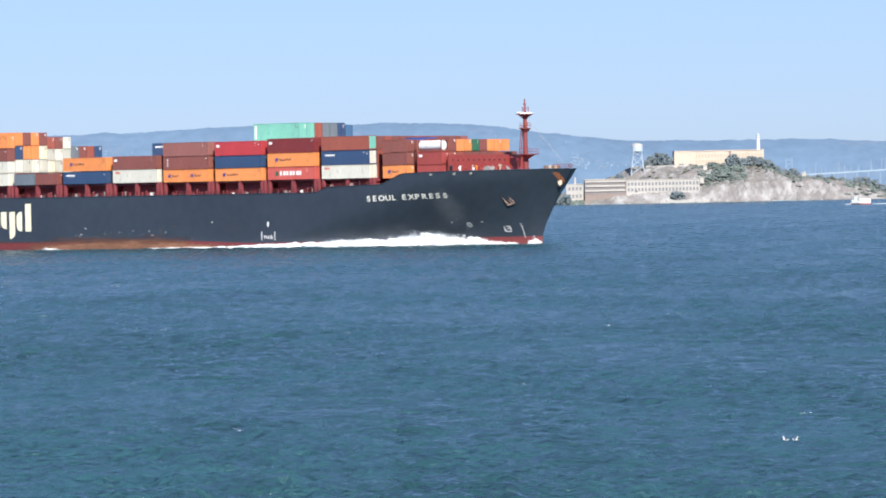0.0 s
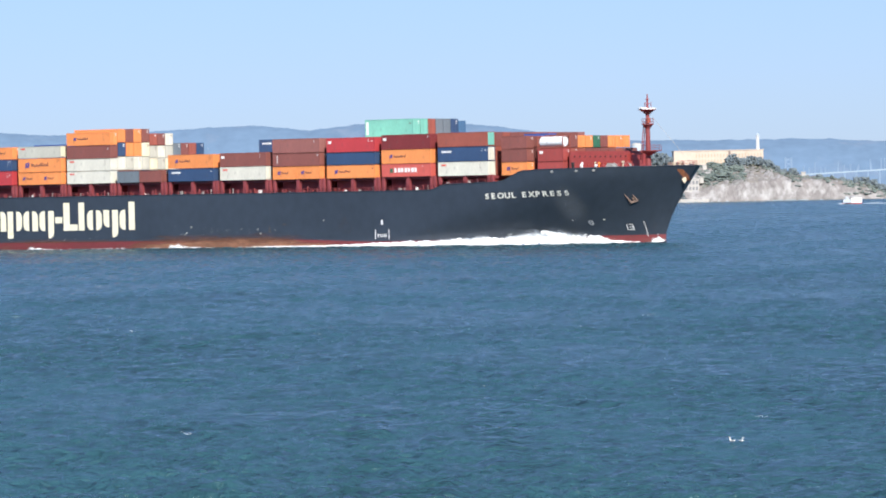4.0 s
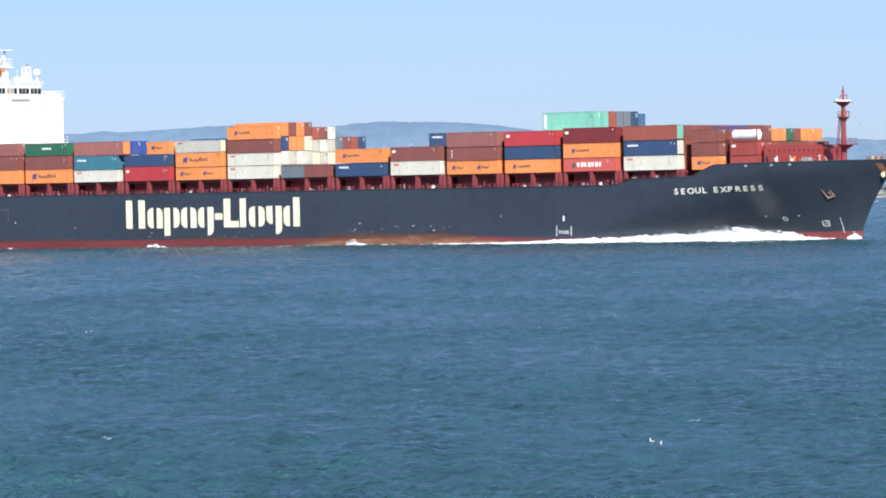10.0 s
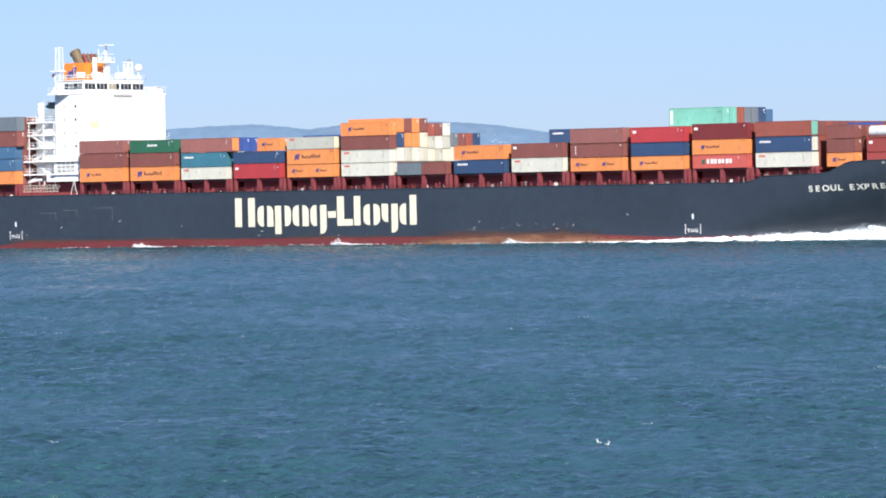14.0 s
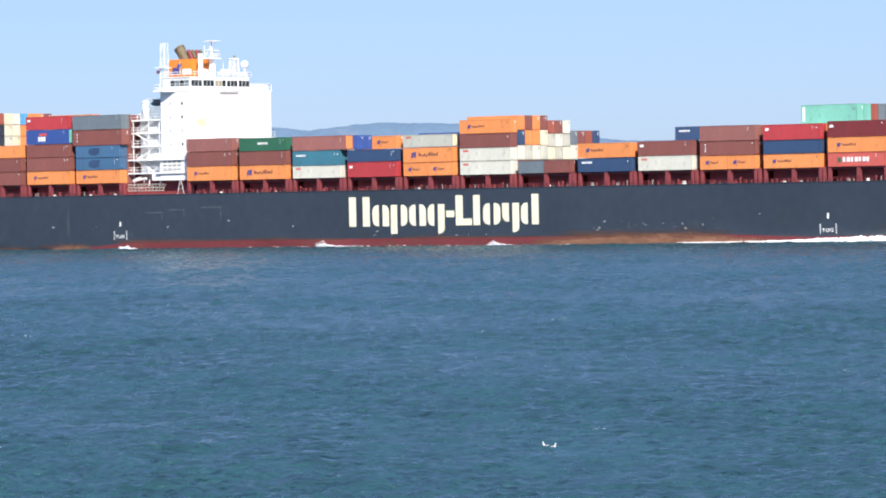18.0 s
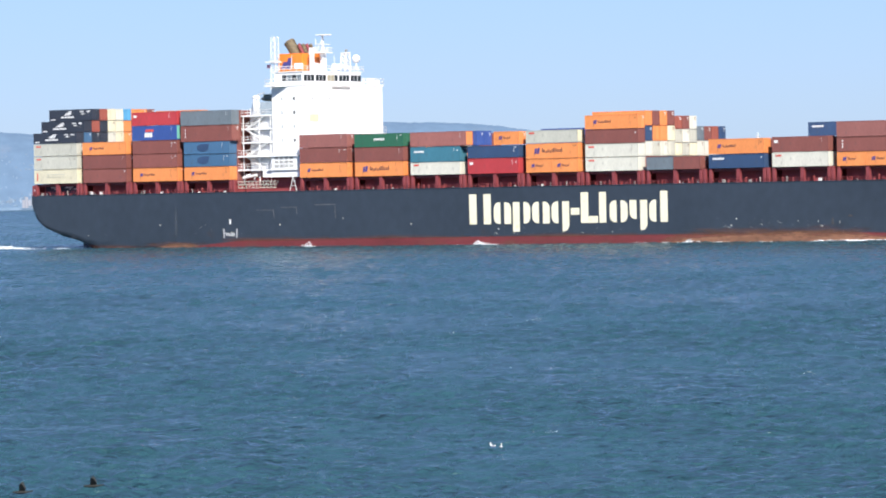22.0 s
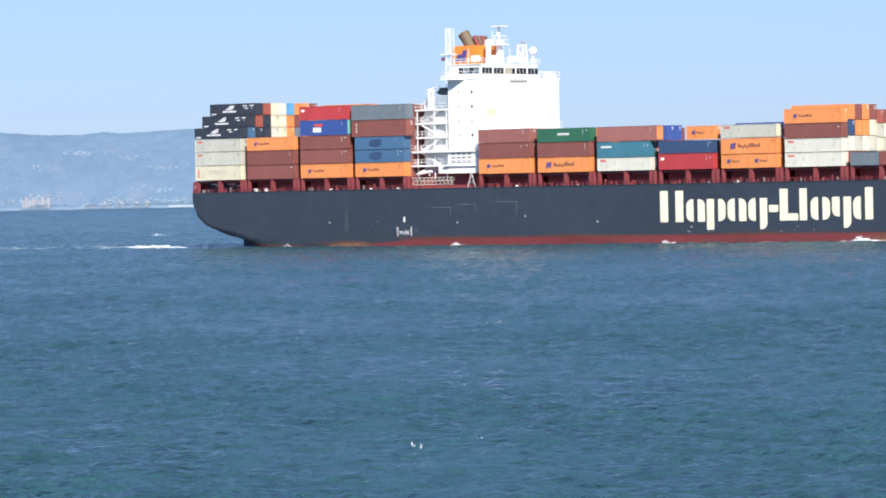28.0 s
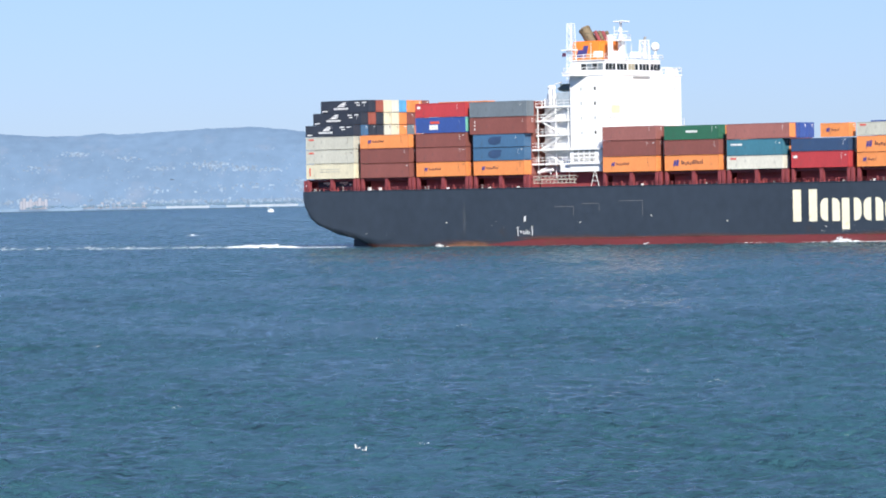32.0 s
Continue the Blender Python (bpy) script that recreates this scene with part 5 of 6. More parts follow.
def foam_sheet(a, b, prof, wide, seed):
    """The body of the breaking bow wave between two stations: a rough sheet from the plating down to the water."""
    nu, nv = int((b - a) / 0.16) + 2, 26
    S, V = np.meshgrid(np.linspace(a, b, nu), np.linspace(0, 1, nv))
    co = np.zeros((nv, nu, 3))
    for j in range(nv):
        for i in range(nu):
            s, v = S[j, i], V[j, i]
            n1 = noise.fractal(Vector((s * 0.35, v * 2.5, seed)), 0.8, 2.1, 4)
            n2 = noise.fractal(Vector((s * 1.5, v * 8.0, seed + 7)), 0.7, 2.1, 4)
            top = ramp_of(s, prof) * (1.0 + 0.28 * n1)
            z = top * max(0.0, 1 - v) ** 1.5 + 0.16 * n2 * min(1, 4 * (1 - v)) + 0.06 - 0.35 * max(0, v - 0.85) / 0.15
            wd = ramp_of(s, wide) * (1 + 0.35 * n1)
            co[j, i] = (-s, -half_beam(s, max(0.2, z)) + 0.3 - v * (wd + 0.3) - 0.22 * n2, z)
    me = grid_mesh("bow_wave", nu, nv, co.reshape(-1, 3))
    me.materials.append(FOAM)
    return tagged(new("bow_wave", me), "white foaming bow wave against the black hull", "foam", kind="stuff")


def bow_wave():
    rs = np.random.RandomState(3)
    prof = ((-11.5, 0.5), (-10.7, 1.8), (-9.8, 1.0), (-9.0, 0.2), (-7.5, 0.05), (-5, 0.4), (-2.2, 0.85), (-0.9, 1.6), (2, 1.95), (6, 2.2), (10, 2.35), (14, 1.9), (18, 1.4), (22, 1.45), (30, 1.05), (42, 0.8), (50, 0.5), (56, 0.22), (66, 0.1), (80, 0.03))
    wide = ((-11.5, 0.2), (-10.5, 0.5), (-9.3, 0.2), (-7.5, 0.1), (-4, 0.7), (0, 1.6), (10, 3.0), (25, 3.4), (45, 2.6), (78, 0.3))
    for k, (a, b, n) in enumerate(((-11.5, -9.3, 60), (-7.5, 14, 900), (14, 36, 800), (36, 78, 800))):
        CARGO.append((foam_sheet(a, b, prof, wide, 3.0 + 5 * k), Vector((0, 0, 0))))
        spots = []
        for _ in range(n):
            s = rs.uniform(a, b)
            top, wd = ramp_of(s, prof), ramp_of(s, wide)
            u = rs.rand() ** 1.2 * 1.25
            z = max(0.0, top * max(0, 1 - u) ** 1.3 * rs.uniform(0.4, 1.02))
            hb = half_beam(s, max(0.2, z))
            spots.append((-s, -hb - 0.1 - u * wd, z, rs.uniform(0.04, 0.11), 0.7))
        ob = lumps("bow_spray", spots, FOAM, "white spray and froth thrown up by the bow", int(a + 60))
        CARGO.append((ob, Vector((0, 0, 0))))
        BOBBING.append(ob)
    # thin mist blown off the crest: ragged veils, one before the other
    for k, (a, b, z1) in enumerate(((-1, 17, 3.1), (2, 15, 3.4), (4, 20, 2.9), (18.5, 26, 2.3), (20, 34, 1.7))):
        nu, nv = int((b - a) / 0.4), 8
        S, V = np.meshgrid(np.linspace(a, b, nu), np.linspace(0, 1, nv))
        co = [(-s, -half_beam(s, 0.5 + v * z1) - 0.5 - 0.25 * k % 1 + 0.2 * noise.noise(Vector((s * 0.7, v * 3, k))), 0.4 + v * (z1 - 0.4)) for s, v in zip(S.ravel(), V.ravel())]
        me = grid_mesh("bow_mist", nu, nv, np.array(co))
        me.materials.append(MIST)
        ob = tagged(new("bow_mist", me), "thin white mist blown off the bow wave", "foam", kind="stuff")
        CARGO.append((ob, Vector((0, 0, 0))))
        BOBBING.append(ob)
    # the wake astern
    spots = []
    while len(spots) < 210:
        s = 276 + rs.rand() ** 1.6 * 150
        w = 1.5 + abs(rs.normal(0, 5.0 + (s - 262) * 0.09))
        if w < 0.8 * (s - 273) and noise.fractal(Vector((s * 0.13, w * 0.4, 3.0)), 0.8, 2.1, 4) > 0.22 + 0.25 * rs.rand():
            spots.append((-s, w - 16.1, rs.uniform(0, 0.16), rs.uniform(0.04, 0.12), 0.4))
    for _ in range(160):
        s = rs.uniform(262, 277)
        spots.append((-s, rs.normal(-17.0, 0.5), rs.uniform(0, 0.06), rs.uniform(0.04, 0.12), 0.4))
    for _ in range(480):
        s = 279 + rs.beta(1.6, 2.0) * 21
        spots.append((-s, rs.normal(-13.0, 1.4) + 0.12 * (s - 275), rs.rand() ** 1.5 * 0.55 * math.sin((s - 278.5) / 22 * math.pi) * (0.7 + 0.4 * math.sin(s * 1.3)), rs.uniform(0.05, 0.16), 0.5))
    thin = []
    for _ in range(900):
        s = 282 + rs.rand() * 150
        thin.append((-s, 3.0 + abs(rs.normal(0, 6.0 + (s - 262) * 0.08)) - 16.1, rs.uniform(0.02, 0.10), rs.uniform(0.07, 0.2), 0.14))
    ob = lumps("wake_froth", thin, FOAM_THIN, "thin grey-green froth spread along the wake", 12, 2.5)
    CARGO.append((ob, Vector((0, 0, 0))))
    ob = lumps("stern_wake", spots, FOAM, "white churned wake trailing behind the ship", 9, 2.2)
    CARGO.append((ob, Vector((0, 0, 0))))
    BOBBING.append(ob)


bow_wave()

# waves that break against the side: each stays behind in the water while the ship runs past it
SPLASHES = []


def side_splash(k):
    rs = np.random.RandomState(70 + k)
    spots, big = [], (1.0, 0.75, 0.55, 0.9)[k % 4]
    for _ in range(int(230 * big)):
        u = rs.gamma(2.0, 1.5) - 1.5
        h = 0.95 * big * math.exp(-abs(u - 0.2) / 1.9) * (1 + 0.5 * math.sin(3.1 * u + k))
        spots.append((u, rs.uniform(-1.0, -0.1), rs.rand() ** 2.0 * h + 0.03, rs.uniform(0.03, 0.085), 0.7))
    for c, n, spread in ((3.5, 30, 1.6), (9.0 + rs.normal(0, 2), 20, 2.5), (-6.0 + rs.normal(0, 2), 18, 2.0), (-14.0 + rs.normal(0, 3), 16, 3.0), (19.0 + rs.normal(0, 3), 18, 3.0)):
        for _ in range(n):
            spots.append((c + rs.normal(0, spread), rs.uniform(-1.1, -0.1), rs.uniform(0.0, 0.10), rs.uniform(0.03, 0.065), 0.5))
    ob = lumps("side_splash", spots, FOAM, "small white wave breaking against the ship's side", 90 + k, 2.8)
    SPLASHES.append((ob, k))


for k in range(-3, 8):
    side_splash(k)

# ---- the island: rock, buildings, water tower, lighthouse ----
ISLE = 3050.0
def island_ground():
    """Pale cliffs where the ground is steep, dry grey-brown soil and grass where it lies flatter."""
    m = material("pale_island_rock", (0.190, 0.176, 0.170), 0.95, vary=0.4, scale=0.07, fine=0.5, bump=0.8, dirt=(0.365, 0.358, 0.350), dirt_amount=0.26, streak=(1, 1, 0.45))
    n, l = m.node_tree.nodes, m.node_tree.links
    b = n["Principled BSDF"]
    rock = b.inputs["Base Color"].links[0].from_socket
    geo, sep, steep, mix = n.new("ShaderNodeNewGeometry"), n.new("ShaderNodeSeparateXYZ"), n.new("ShaderNodeMapRange"), n.new("ShaderNodeMix")
    soil = n.new("ShaderNodeTexNoise")
    soil.inputs["Scale"].default_value, soil.inputs["Detail"].default_value = 0.09, 6
    tc, ramp = n.new("ShaderNodeTexCoord"), n.new("ShaderNodeValToRGB")
    ramp.color_ramp.elements[0].position, ramp.color_ramp.elements[1].position = 0.38, 0.62
    ramp.color_ramp.elements[0].color, ramp.color_ramp.elements[1].color = (0.125, 0.130, 0.118, 1), (0.225, 0.195, 0.165, 1)
    l.new(tc.outputs["Object"], soil.inputs["Vector"])
    l.new(soil.outputs[0], ramp.inputs[0])
    steep.inputs["From Min"].default_value, steep.inputs["From Max"].default_value = 0.80, 0.94
    mix.data_type = "RGBA"
    l.new(geo.outputs["True Normal"], sep.inputs[0])
    l.new(sep.outputs["Z"], steep.inputs["Value"])
    l.new(steep.outputs[0], mix.inputs[0])
    l.new(rock, mix.inputs[6])
    l.new(ramp.outputs[0], mix.inputs[7])
    l.new(mix.outputs[2], b.inputs["Base Color"])
    return m


ROCK = island_ground()
SCRUB = material("dry_scrub", (0.11, 0.115, 0.085), 0.95, vary=0.35, scale=0.1, fine=1.2, bump=0.5, random_tint=0.25, island=True)
# Leaf green is paled and blued: the island's haze is in the colour.
LEAF = material("hazed_cypress_leaf", (0.125, 0.157, 0.172), 0.9, vary=0.2, scale=0.2, fine=1.0, random_tint=0.18, island=True)
BARK = material("bark", (0.10, 0.075, 0.05), 0.9, vary=0.3)
SAND_WALL = material("weathered_concrete", (0.52, 0.43, 0.35), 0.9, vary=0.12, scale=0.05, fine=0.5, dirt=(0.40, 0.30, 0.22), dirt_amount=0.12)
PALE_WALL = material("pale_building_wall", (0.42, 0.40, 0.37), 0.9, vary=0.12, scale=0.06, fine=0.5)
BROWN_WALL = material("brown_building_wall", (0.24, 0.19, 0.17), 0.9, vary=0.2, scale=0.06, fine=0.5)
OPENING = material("dark_opening", (0.17, 0.175, 0.19), 0.6)
# Tower steel is lightened and blued for haze as well.
TOWER_STEEL = material("hazed_tower_steel", (0.40, 0.47, 0.54), 0.6, vary=0.1)


GROUND = {}


def isle_z(x, d):
    """The island's ground height at x, d metres behind its shore line."""
    i, j = int(np.argmin(abs(GROUND["x"] - x))), int(np.argmin(abs(GROUND["y"] - d)))
    return float(GROUND["z"][j, i])


def island():
    nx, ny = 170, 60
    xs, ys = np.linspace(62, 350, nx), np.linspace(-14, 130, ny)
    X, Y = np.meshgrid(xs, ys)
    crest = np.interp(X, [62, 78, 88, 105, 125, 150, 170, 205, 240, 258, 272, 290, 300, 314, 326, 338, 350], [-3, -2, 7, 9, 19, 26.5, 28, 27.5, 27, 21, 18, 15.5, 13.5, 11.5, 7, 1.5, -3])
    # the seaward face: low terraces on one side, a cliff on the other
    cliff = np.interp(X, [62, 190, 215, 240, 290, 350], [0.30, 0.30, 0.5, 0.62, 0.85, 0.85])
    t = np.clip(Y / 60.0, 0, 1)
    face = np.where(t < 0.12, t / 0.12 * cliff, cliff + (1 - cliff) * np.clip((t - 0.12) / 0.75, 0, 1) ** 0.9)
    back = np.clip((128 - Y) / 40.0, -0.1, 1)
    Z = crest * face * back
    n = np.array([noise.fractal(Vector((x * 0.06, y * 0.06, 2.0)), 0.9, 2.1, 5) for x, y in zip(X.ravel(), Y.ravel())]).reshape(X.shape)
    n2 = np.array([noise.fractal(Vector((x * 0.22, y * 0.22, 5.0)), 0.8, 2.1, 4) for x, y in zip(X.ravel(), Y.ravel())]).reshape(X.shape)
    Z = Z + np.clip(Z / 8, 0, 1) * (n * 3.2 + n2 * 1.6) - 0.4
    Y2 = Y + n * 5.0 * np.clip(Z / 6, 0, 1)
    GROUND.update(x=xs, y=ys, z=Z)
    me = grid_mesh("ground_island", nx, ny, np.stack([X, ISLE + Y2, Z], -1).reshape(-1, 3), smooth=False)
    me.materials.append(ROCK)
    tagged(new("ground_island", me), "rocky island with pale weathered cliffs", "island", kind="structure")


island()


def windows_on(house, x0, x1, y, rows, n, w, h, mat=OPENING):
    me = mesh_of("window", boxes((-w / 2, w / 2, -0.15, 0.15, -h / 2, h / 2)))
    for z in rows:
        for i in range(n):
            ob = part("window", me, mat, house)
            ob.location = (x0 + (x1 - x0) * (i + 0.5) / n, y - 0.05, z)


def simple_house(name, x0, x1, y0, y1, z0, z1, mat, label, roof=None, cat="building"):
    root = tagged(new(name), label, cat)
    part("wall", bevelled(boxes((x0, x1, y0, y1, z0, z1)), 0.1), mat, root)
    part("roof", bevelled(boxes((x0 - 0.4, x1 + 0.4, y0 - 0.4, y1 + 0.4, z1, z1 + 0.6)), 0.1), roof or mat, root)
    return root


y = ISLE + 62
cell = simple_house("cell_house", 175.8, 243.0, y, y + 30, 22.0, 38.3, SAND_WALL, "long sand-coloured prison building on the island's crest")
part("corner_block", bevelled(boxes((175.2, 189.7, y - 3.0, y + 5, 22.0, 37.9)), 0.1), SAND_WALL, cell)
windows_on(cell, 191.2, 242.2, y, (30.6, 34.8), 22, 0.9, 2.6, material("shaded_window", (0.42, 0.33, 0.25), 0.8))
part("buttress", boxes((216.7, 218.2, y - 0.6, y, 22, 38.3)), BROWN_WALL, cell)
part("terrace_wall", boxes((153.5, 192, y - 8, y - 7, 23.5, 28.2)), PALE_WALL, cell)
lh = tagged(new("lighthouse"), "slender white lighthouse beside the prison", "lighthouse")
bm = bmesh.new()
rod(bm, (239.8, y + 12, 30), (239.8, y + 12, 48.8), 1.6, 1.1, 10)
LIGHT_WALL = material("whitewashed_tower", (0.58, 0.59, 0.60), 0.85, vary=0.08, scale=0.2, fine=1.0)
part("tower", bm, LIGHT_WALL, lh)
bm = bmesh.new()
rod(bm, (239.8, y + 12, 48.8), (239.8, y + 12, 49.2), 1.9, n=10)
part("gallery", bm, LIGHT_WALL, lh)
bm = bmesh.new()
rod(bm, (239.8, y + 12, 49.2), (239.8, y + 12, 50.6), 1.0, n=8)
rod(bm, (239.8, y + 12, 50.6), (239.8, y + 12, 51.5), 1.1, 0.1, 8)
part("lantern_room", bm, TOWER_STEEL, lh)

tw = tagged(new("water_tower"), "steel water tower on braced legs", "water tower")
tx, ty = 147.1, ISLE + 50
bm = bmesh.new()
rod(bm, (tx, ty, 39.6), (tx, ty, 43.6), 4.2, n=18)
part("tank", bm, TOWER_STEEL, tw, "round pale tank")
bm = bmesh.new()
ball(bm, (tx, ty, 43.5), 4.2, 3, (1, 1, 0.45))
part("tank_roof", bm, PALE_WALL, tw, smooth=True)
bm = bmesh.new()
ball(bm, (tx, ty, 39.7), 4.2, 3, (1, 1, 0.4))
part("tank_bowl", bm, TOWER_STEEL, tw, smooth=True)
corners = [(-1, -1), (1, -1), (1, 1), (-1, 1)]
for i, (a, b) in enumerate(corners):
    bm = bmesh.new()
    rod(bm, (tx + a * 5.2, ty + b * 5.2, 20), (tx + a * 3.0, ty + b * 3.0, 39.8), 0.30, n=6)
    part("leg", bm, TOWER_STEEL, tw)
    c, d = corners[(i + 1) % 4]
    bm = bmesh.new()
    for z0, z1 in ((22, 28), (28, 34), (34, 39.5)):
        f0, f1 = 5.2 - 2.2 * (z0 - 20) / 19.8, 5.2 - 2.2 * (z1 - 20) / 19.8
        rod(bm, (tx + a * f0, ty + b * f0, z0), (tx + c * f1, ty + d * f1, z1), 0.13, n=4)
        rod(bm, (tx + c * f0, ty + d * f0, z0), (tx + a * f1, ty + b * f1, z1), 0.13, n=4)
        rod(bm, (tx + a * f1, ty + b * f1, z1), (tx + c * f1, ty + d * f1, z1), 0.13, n=4)
    part("brace", bm, TOWER_STEEL, tw)

y = ISLE + 8
h1 = simple_house("barracks", 105.6, 136.0, y, y + 14, 2.0, 18.2, BROWN_WALL, "brown three-storey building above the shore", PALE_WALL)
for z in (9.6, 13.0, 16.4):
    part("balcony", boxes((105.8, 135.8, y - 0.8, y, z, z + 1.3)), PALE_WALL, h1)
windows_on(h1, 106, 135.6, y, (8.4, 11.8, 15.2), 12, 1.3, 1.5)
h2 = simple_house("arcade_building", 136.4, 190.8, y, y + 12, 3.0, 17.2, PALE_WALL, "long pale two-storey building with rows of openings", PALE_WALL)
windows_on(h2, 137, 190.4, y, (10.4, 14.6), 21, 1.5, 2.4)
h3 = simple_house("power_house", 92, 104.8, y + 4, y + 16, 1.0, 15.0, PALE_WALL, "square pale power house by the shore")
windows_on(h3, 93, 104, y + 4, (6.5, 12.0), 4, 1.6, 2.4)
part("chimney", (lambda b: (rod(b, (99, y + 12, 14.5), (99, y + 12, 20.5), 0.9, 0.6, 8), b)[1])(bmesh.new()), PALE_WALL, h3)
sea_wall = tagged(new("sea_wall"), "low white concrete sea wall at the island's shore", "wall")
for i in range(7):
    part("wall_block", bevelled(boxes((160.0 + i * 5.3, 165.1 + i * 5.3, ISLE - 8.5 - 0.3 * (i % 2), ISLE - 5.0, -0.5, 2.3 + 0.35 * math.sin(i * 2.2))), 0.12), PALE_WALL, sea_wall)
simple_house("small_cottage", 191.5, 194.5, y + 6, y + 10, 14, 18.4, PALE_WALL, "tiny white hut among the trees")
simple_house("lookout_hut", 269.5, 272.5, ISLE + 40, ISLE + 44, 15, 20.6, PALE_WALL, "small white hut on the cliff top")
hut = simple_house("terrace_hut", 196, 199, ISLE + 46, ISLE + 50, 22, 27.5, PALE_WALL, "small white hut below the prison")


def tree(x, y, z, h, w, seed):
    """A windswept tree: tapered trunk, limbs and a crown of many leaf clumps."""
    rs = random.Random(seed)
    root = tagged(new("tree"), "dark green windswept island tree", "tree", "trees on the island")
    bm = bmesh.new()
    rod(bm, (x, y, z - 1.5), (x, y, z + h * 0.55), 0.45, 0.2, 6)
    for i in range(4):
        a = rs.uniform(0, 6.28)
        rod(bm, (x, y, z + h * 0.3), (x + math.cos(a) * w * 0.35, y + math.sin(a) * w * 0.35, z + h * 0.7), 0.18, 0.08, 5)
    part("trunk", bm, BARK, root)
    bm = bmesh.new()
    for i in range(130):
        a, r = rs.uniform(0, 6.28), rs.random() ** 0.5
        q = rs.random()
        px, py, pz = x + math.cos(a) * r * w * 0.5 * (1 - 0.5 * q), y + math.sin(a) * r * w * 0.5 * (1 - 0.5 * q), z + h * (0.12 + 0.85 * q)
        s = rs.uniform(0.45, 1.05)
        bmesh.ops.create_icosphere(bm, subdivisions=1, radius=s, matrix=Matrix.Translation((px, py, pz)) @ Euler((rs.random() * 3, rs.random() * 3, 0)).to_matrix().to_4x4() @ Matrix.Diagonal((1.3, 0.9, 0.55, 1)))
    for v in bm.verts:
        v.co += Vector((rs.uniform(-0.22, 0.22), rs.uniform(-0.22, 0.22), rs.uniform(-0.22, 0.22)))
    part("crown", bm, LEAF, root, smooth=True)


for i, (x, dy, z, h, w) in enumerate((
    (157.5, 60, 27.0, 8, 8), (162.5, 62, 27.5, 10.5, 9), (167.5, 60, 28, 9.5, 9), (172, 61, 28, 7.5, 7), (154.5, 58, 26, 5, 6),
    (216, 48, 19, 11, 9), (219, 52, 22, 12, 9), (222, 54, 22, 11, 9), (227, 55, 24, 10, 10), (233, 55, 24, 9.5, 10), (239, 54, 23, 9, 9), (245, 52, 22, 7, 9), (251, 52, 20, 7, 9), (257, 50, 19, 5.5, 8), (219, 58, 26, 9.5, 7),
    (264, 48, 17.5, 4, 7), (283, 46, 15, 3, 6), (304, 30, 11, 4.5, 7), (310, 30, 9, 5, 8), (316, 28, 6, 5.5, 8), (322, 26, 4, 5, 7),
    (176, 3, 2.2, 5, 8), (172, 4, 2.5, 4.5, 7), (92, 2, 3, 6, 8), (86, 3, 2, 5, 8), (124, 40, 18, 3, 6), (133, 42, 20, 3.5, 6), (299, 32, 12, 3, 6), (328, 24, 2, 5, 7))):
    tree(x, ISLE + dy, isle_z(x, dy) - 0.6, h * (1.2 if x < 212 or x > 260 else 0.72), w * 1.25, i)


def scrub():
    rs = random.Random(21)
    bm = bmesh.new()
    for i in range(420):
        x = rs.uniform(88, 325)
        d = rs.uniform(8, 58)
        z = isle_z(x, d)
        if x > 230 and d < 25:
            continue
        s = rs.uniform(0.4, 1.2)
        bmesh.ops.create_icosphere(bm, subdivisions=1, radius=s, matrix=Matrix.Translation((x, ISLE + d, z)) @ Matrix.Diagonal((1.8, 1.4, 0.5, 1)))
    ob = new("scrub", mesh_of("scrub", bm))
    ob.data.materials.append(SCRUB)
    tagged(ob, "dry brown and green scrub on the island slopes", "scrub", kind="stuff")


scrub()


def hillside_green():
    """Creeper and bushes on the green slope and on the low end of the island, and clumps added to darken the cliff
    gullies.
    """
    rs = random.Random(34)
    bm = bmesh.new()
    for x0, x1, d0, d1, n, k in ((191, 226, 14, 54, 900, 0.85), (84, 104, 0, 9, 160, 1.1), (262, 296, 28, 44, 120, 0.8), (260, 268, 4, 40, 70, 0.8), (284, 290, 6, 36, 40, 0.8), (298, 334, 2, 40, 260, 1.0), (271, 300, 34, 46, 90, 0.6), (240, 262, 36, 52, 90, 0.8)):
        for _ in range(n):
            x, d = rs.uniform(x0, x1), rs.uniform(d0, d1)
            s = rs.uniform(0.5, 1.3) * k
            bmesh.ops.create_icosphere(bm, subdivisions=1, radius=s, matrix=Matrix.Translation((x, ISLE + d, isle_z(x, d) + 0.1)) @ Matrix.Diagonal((1.7, 1.5, 0.75, 1)))
    for v in bm.verts:
        v.co += Vector((rs.uniform(-0.2, 0.2), rs.uniform(-0.2, 0.2), rs.uniform(-0.2, 0.2)))
    ob = new("bushes", mesh_of("bushes", bm, True))
    ob.data.materials.append(material("grey_green_bushes", (0.120, 0.150, 0.135), 0.95, vary=0.3, scale=0.12, fine=1.0, random_tint=0.25, island=True))
    tagged(ob, "grey-green bushes and creeper on the island's slopes", "bushes", kind="stuff")


hillside_green()
lumps("shore_surf", [(x, ISLE - 9 + rs_.uniform(-1.5, 1.5), 0.3, rs_.uniform(0.2, 0.5), 0.6) for rs_ in (random.Random(44),) for x in [rs_.choice((rs_.gauss(175, 14), rs_.gauss(120, 14), rs_.gauss(255, 9), rs_.uniform(95, 330))) for _ in range(80)]], FOAM_THIN, "thin white surf along the island's shore", 45, 1.8)

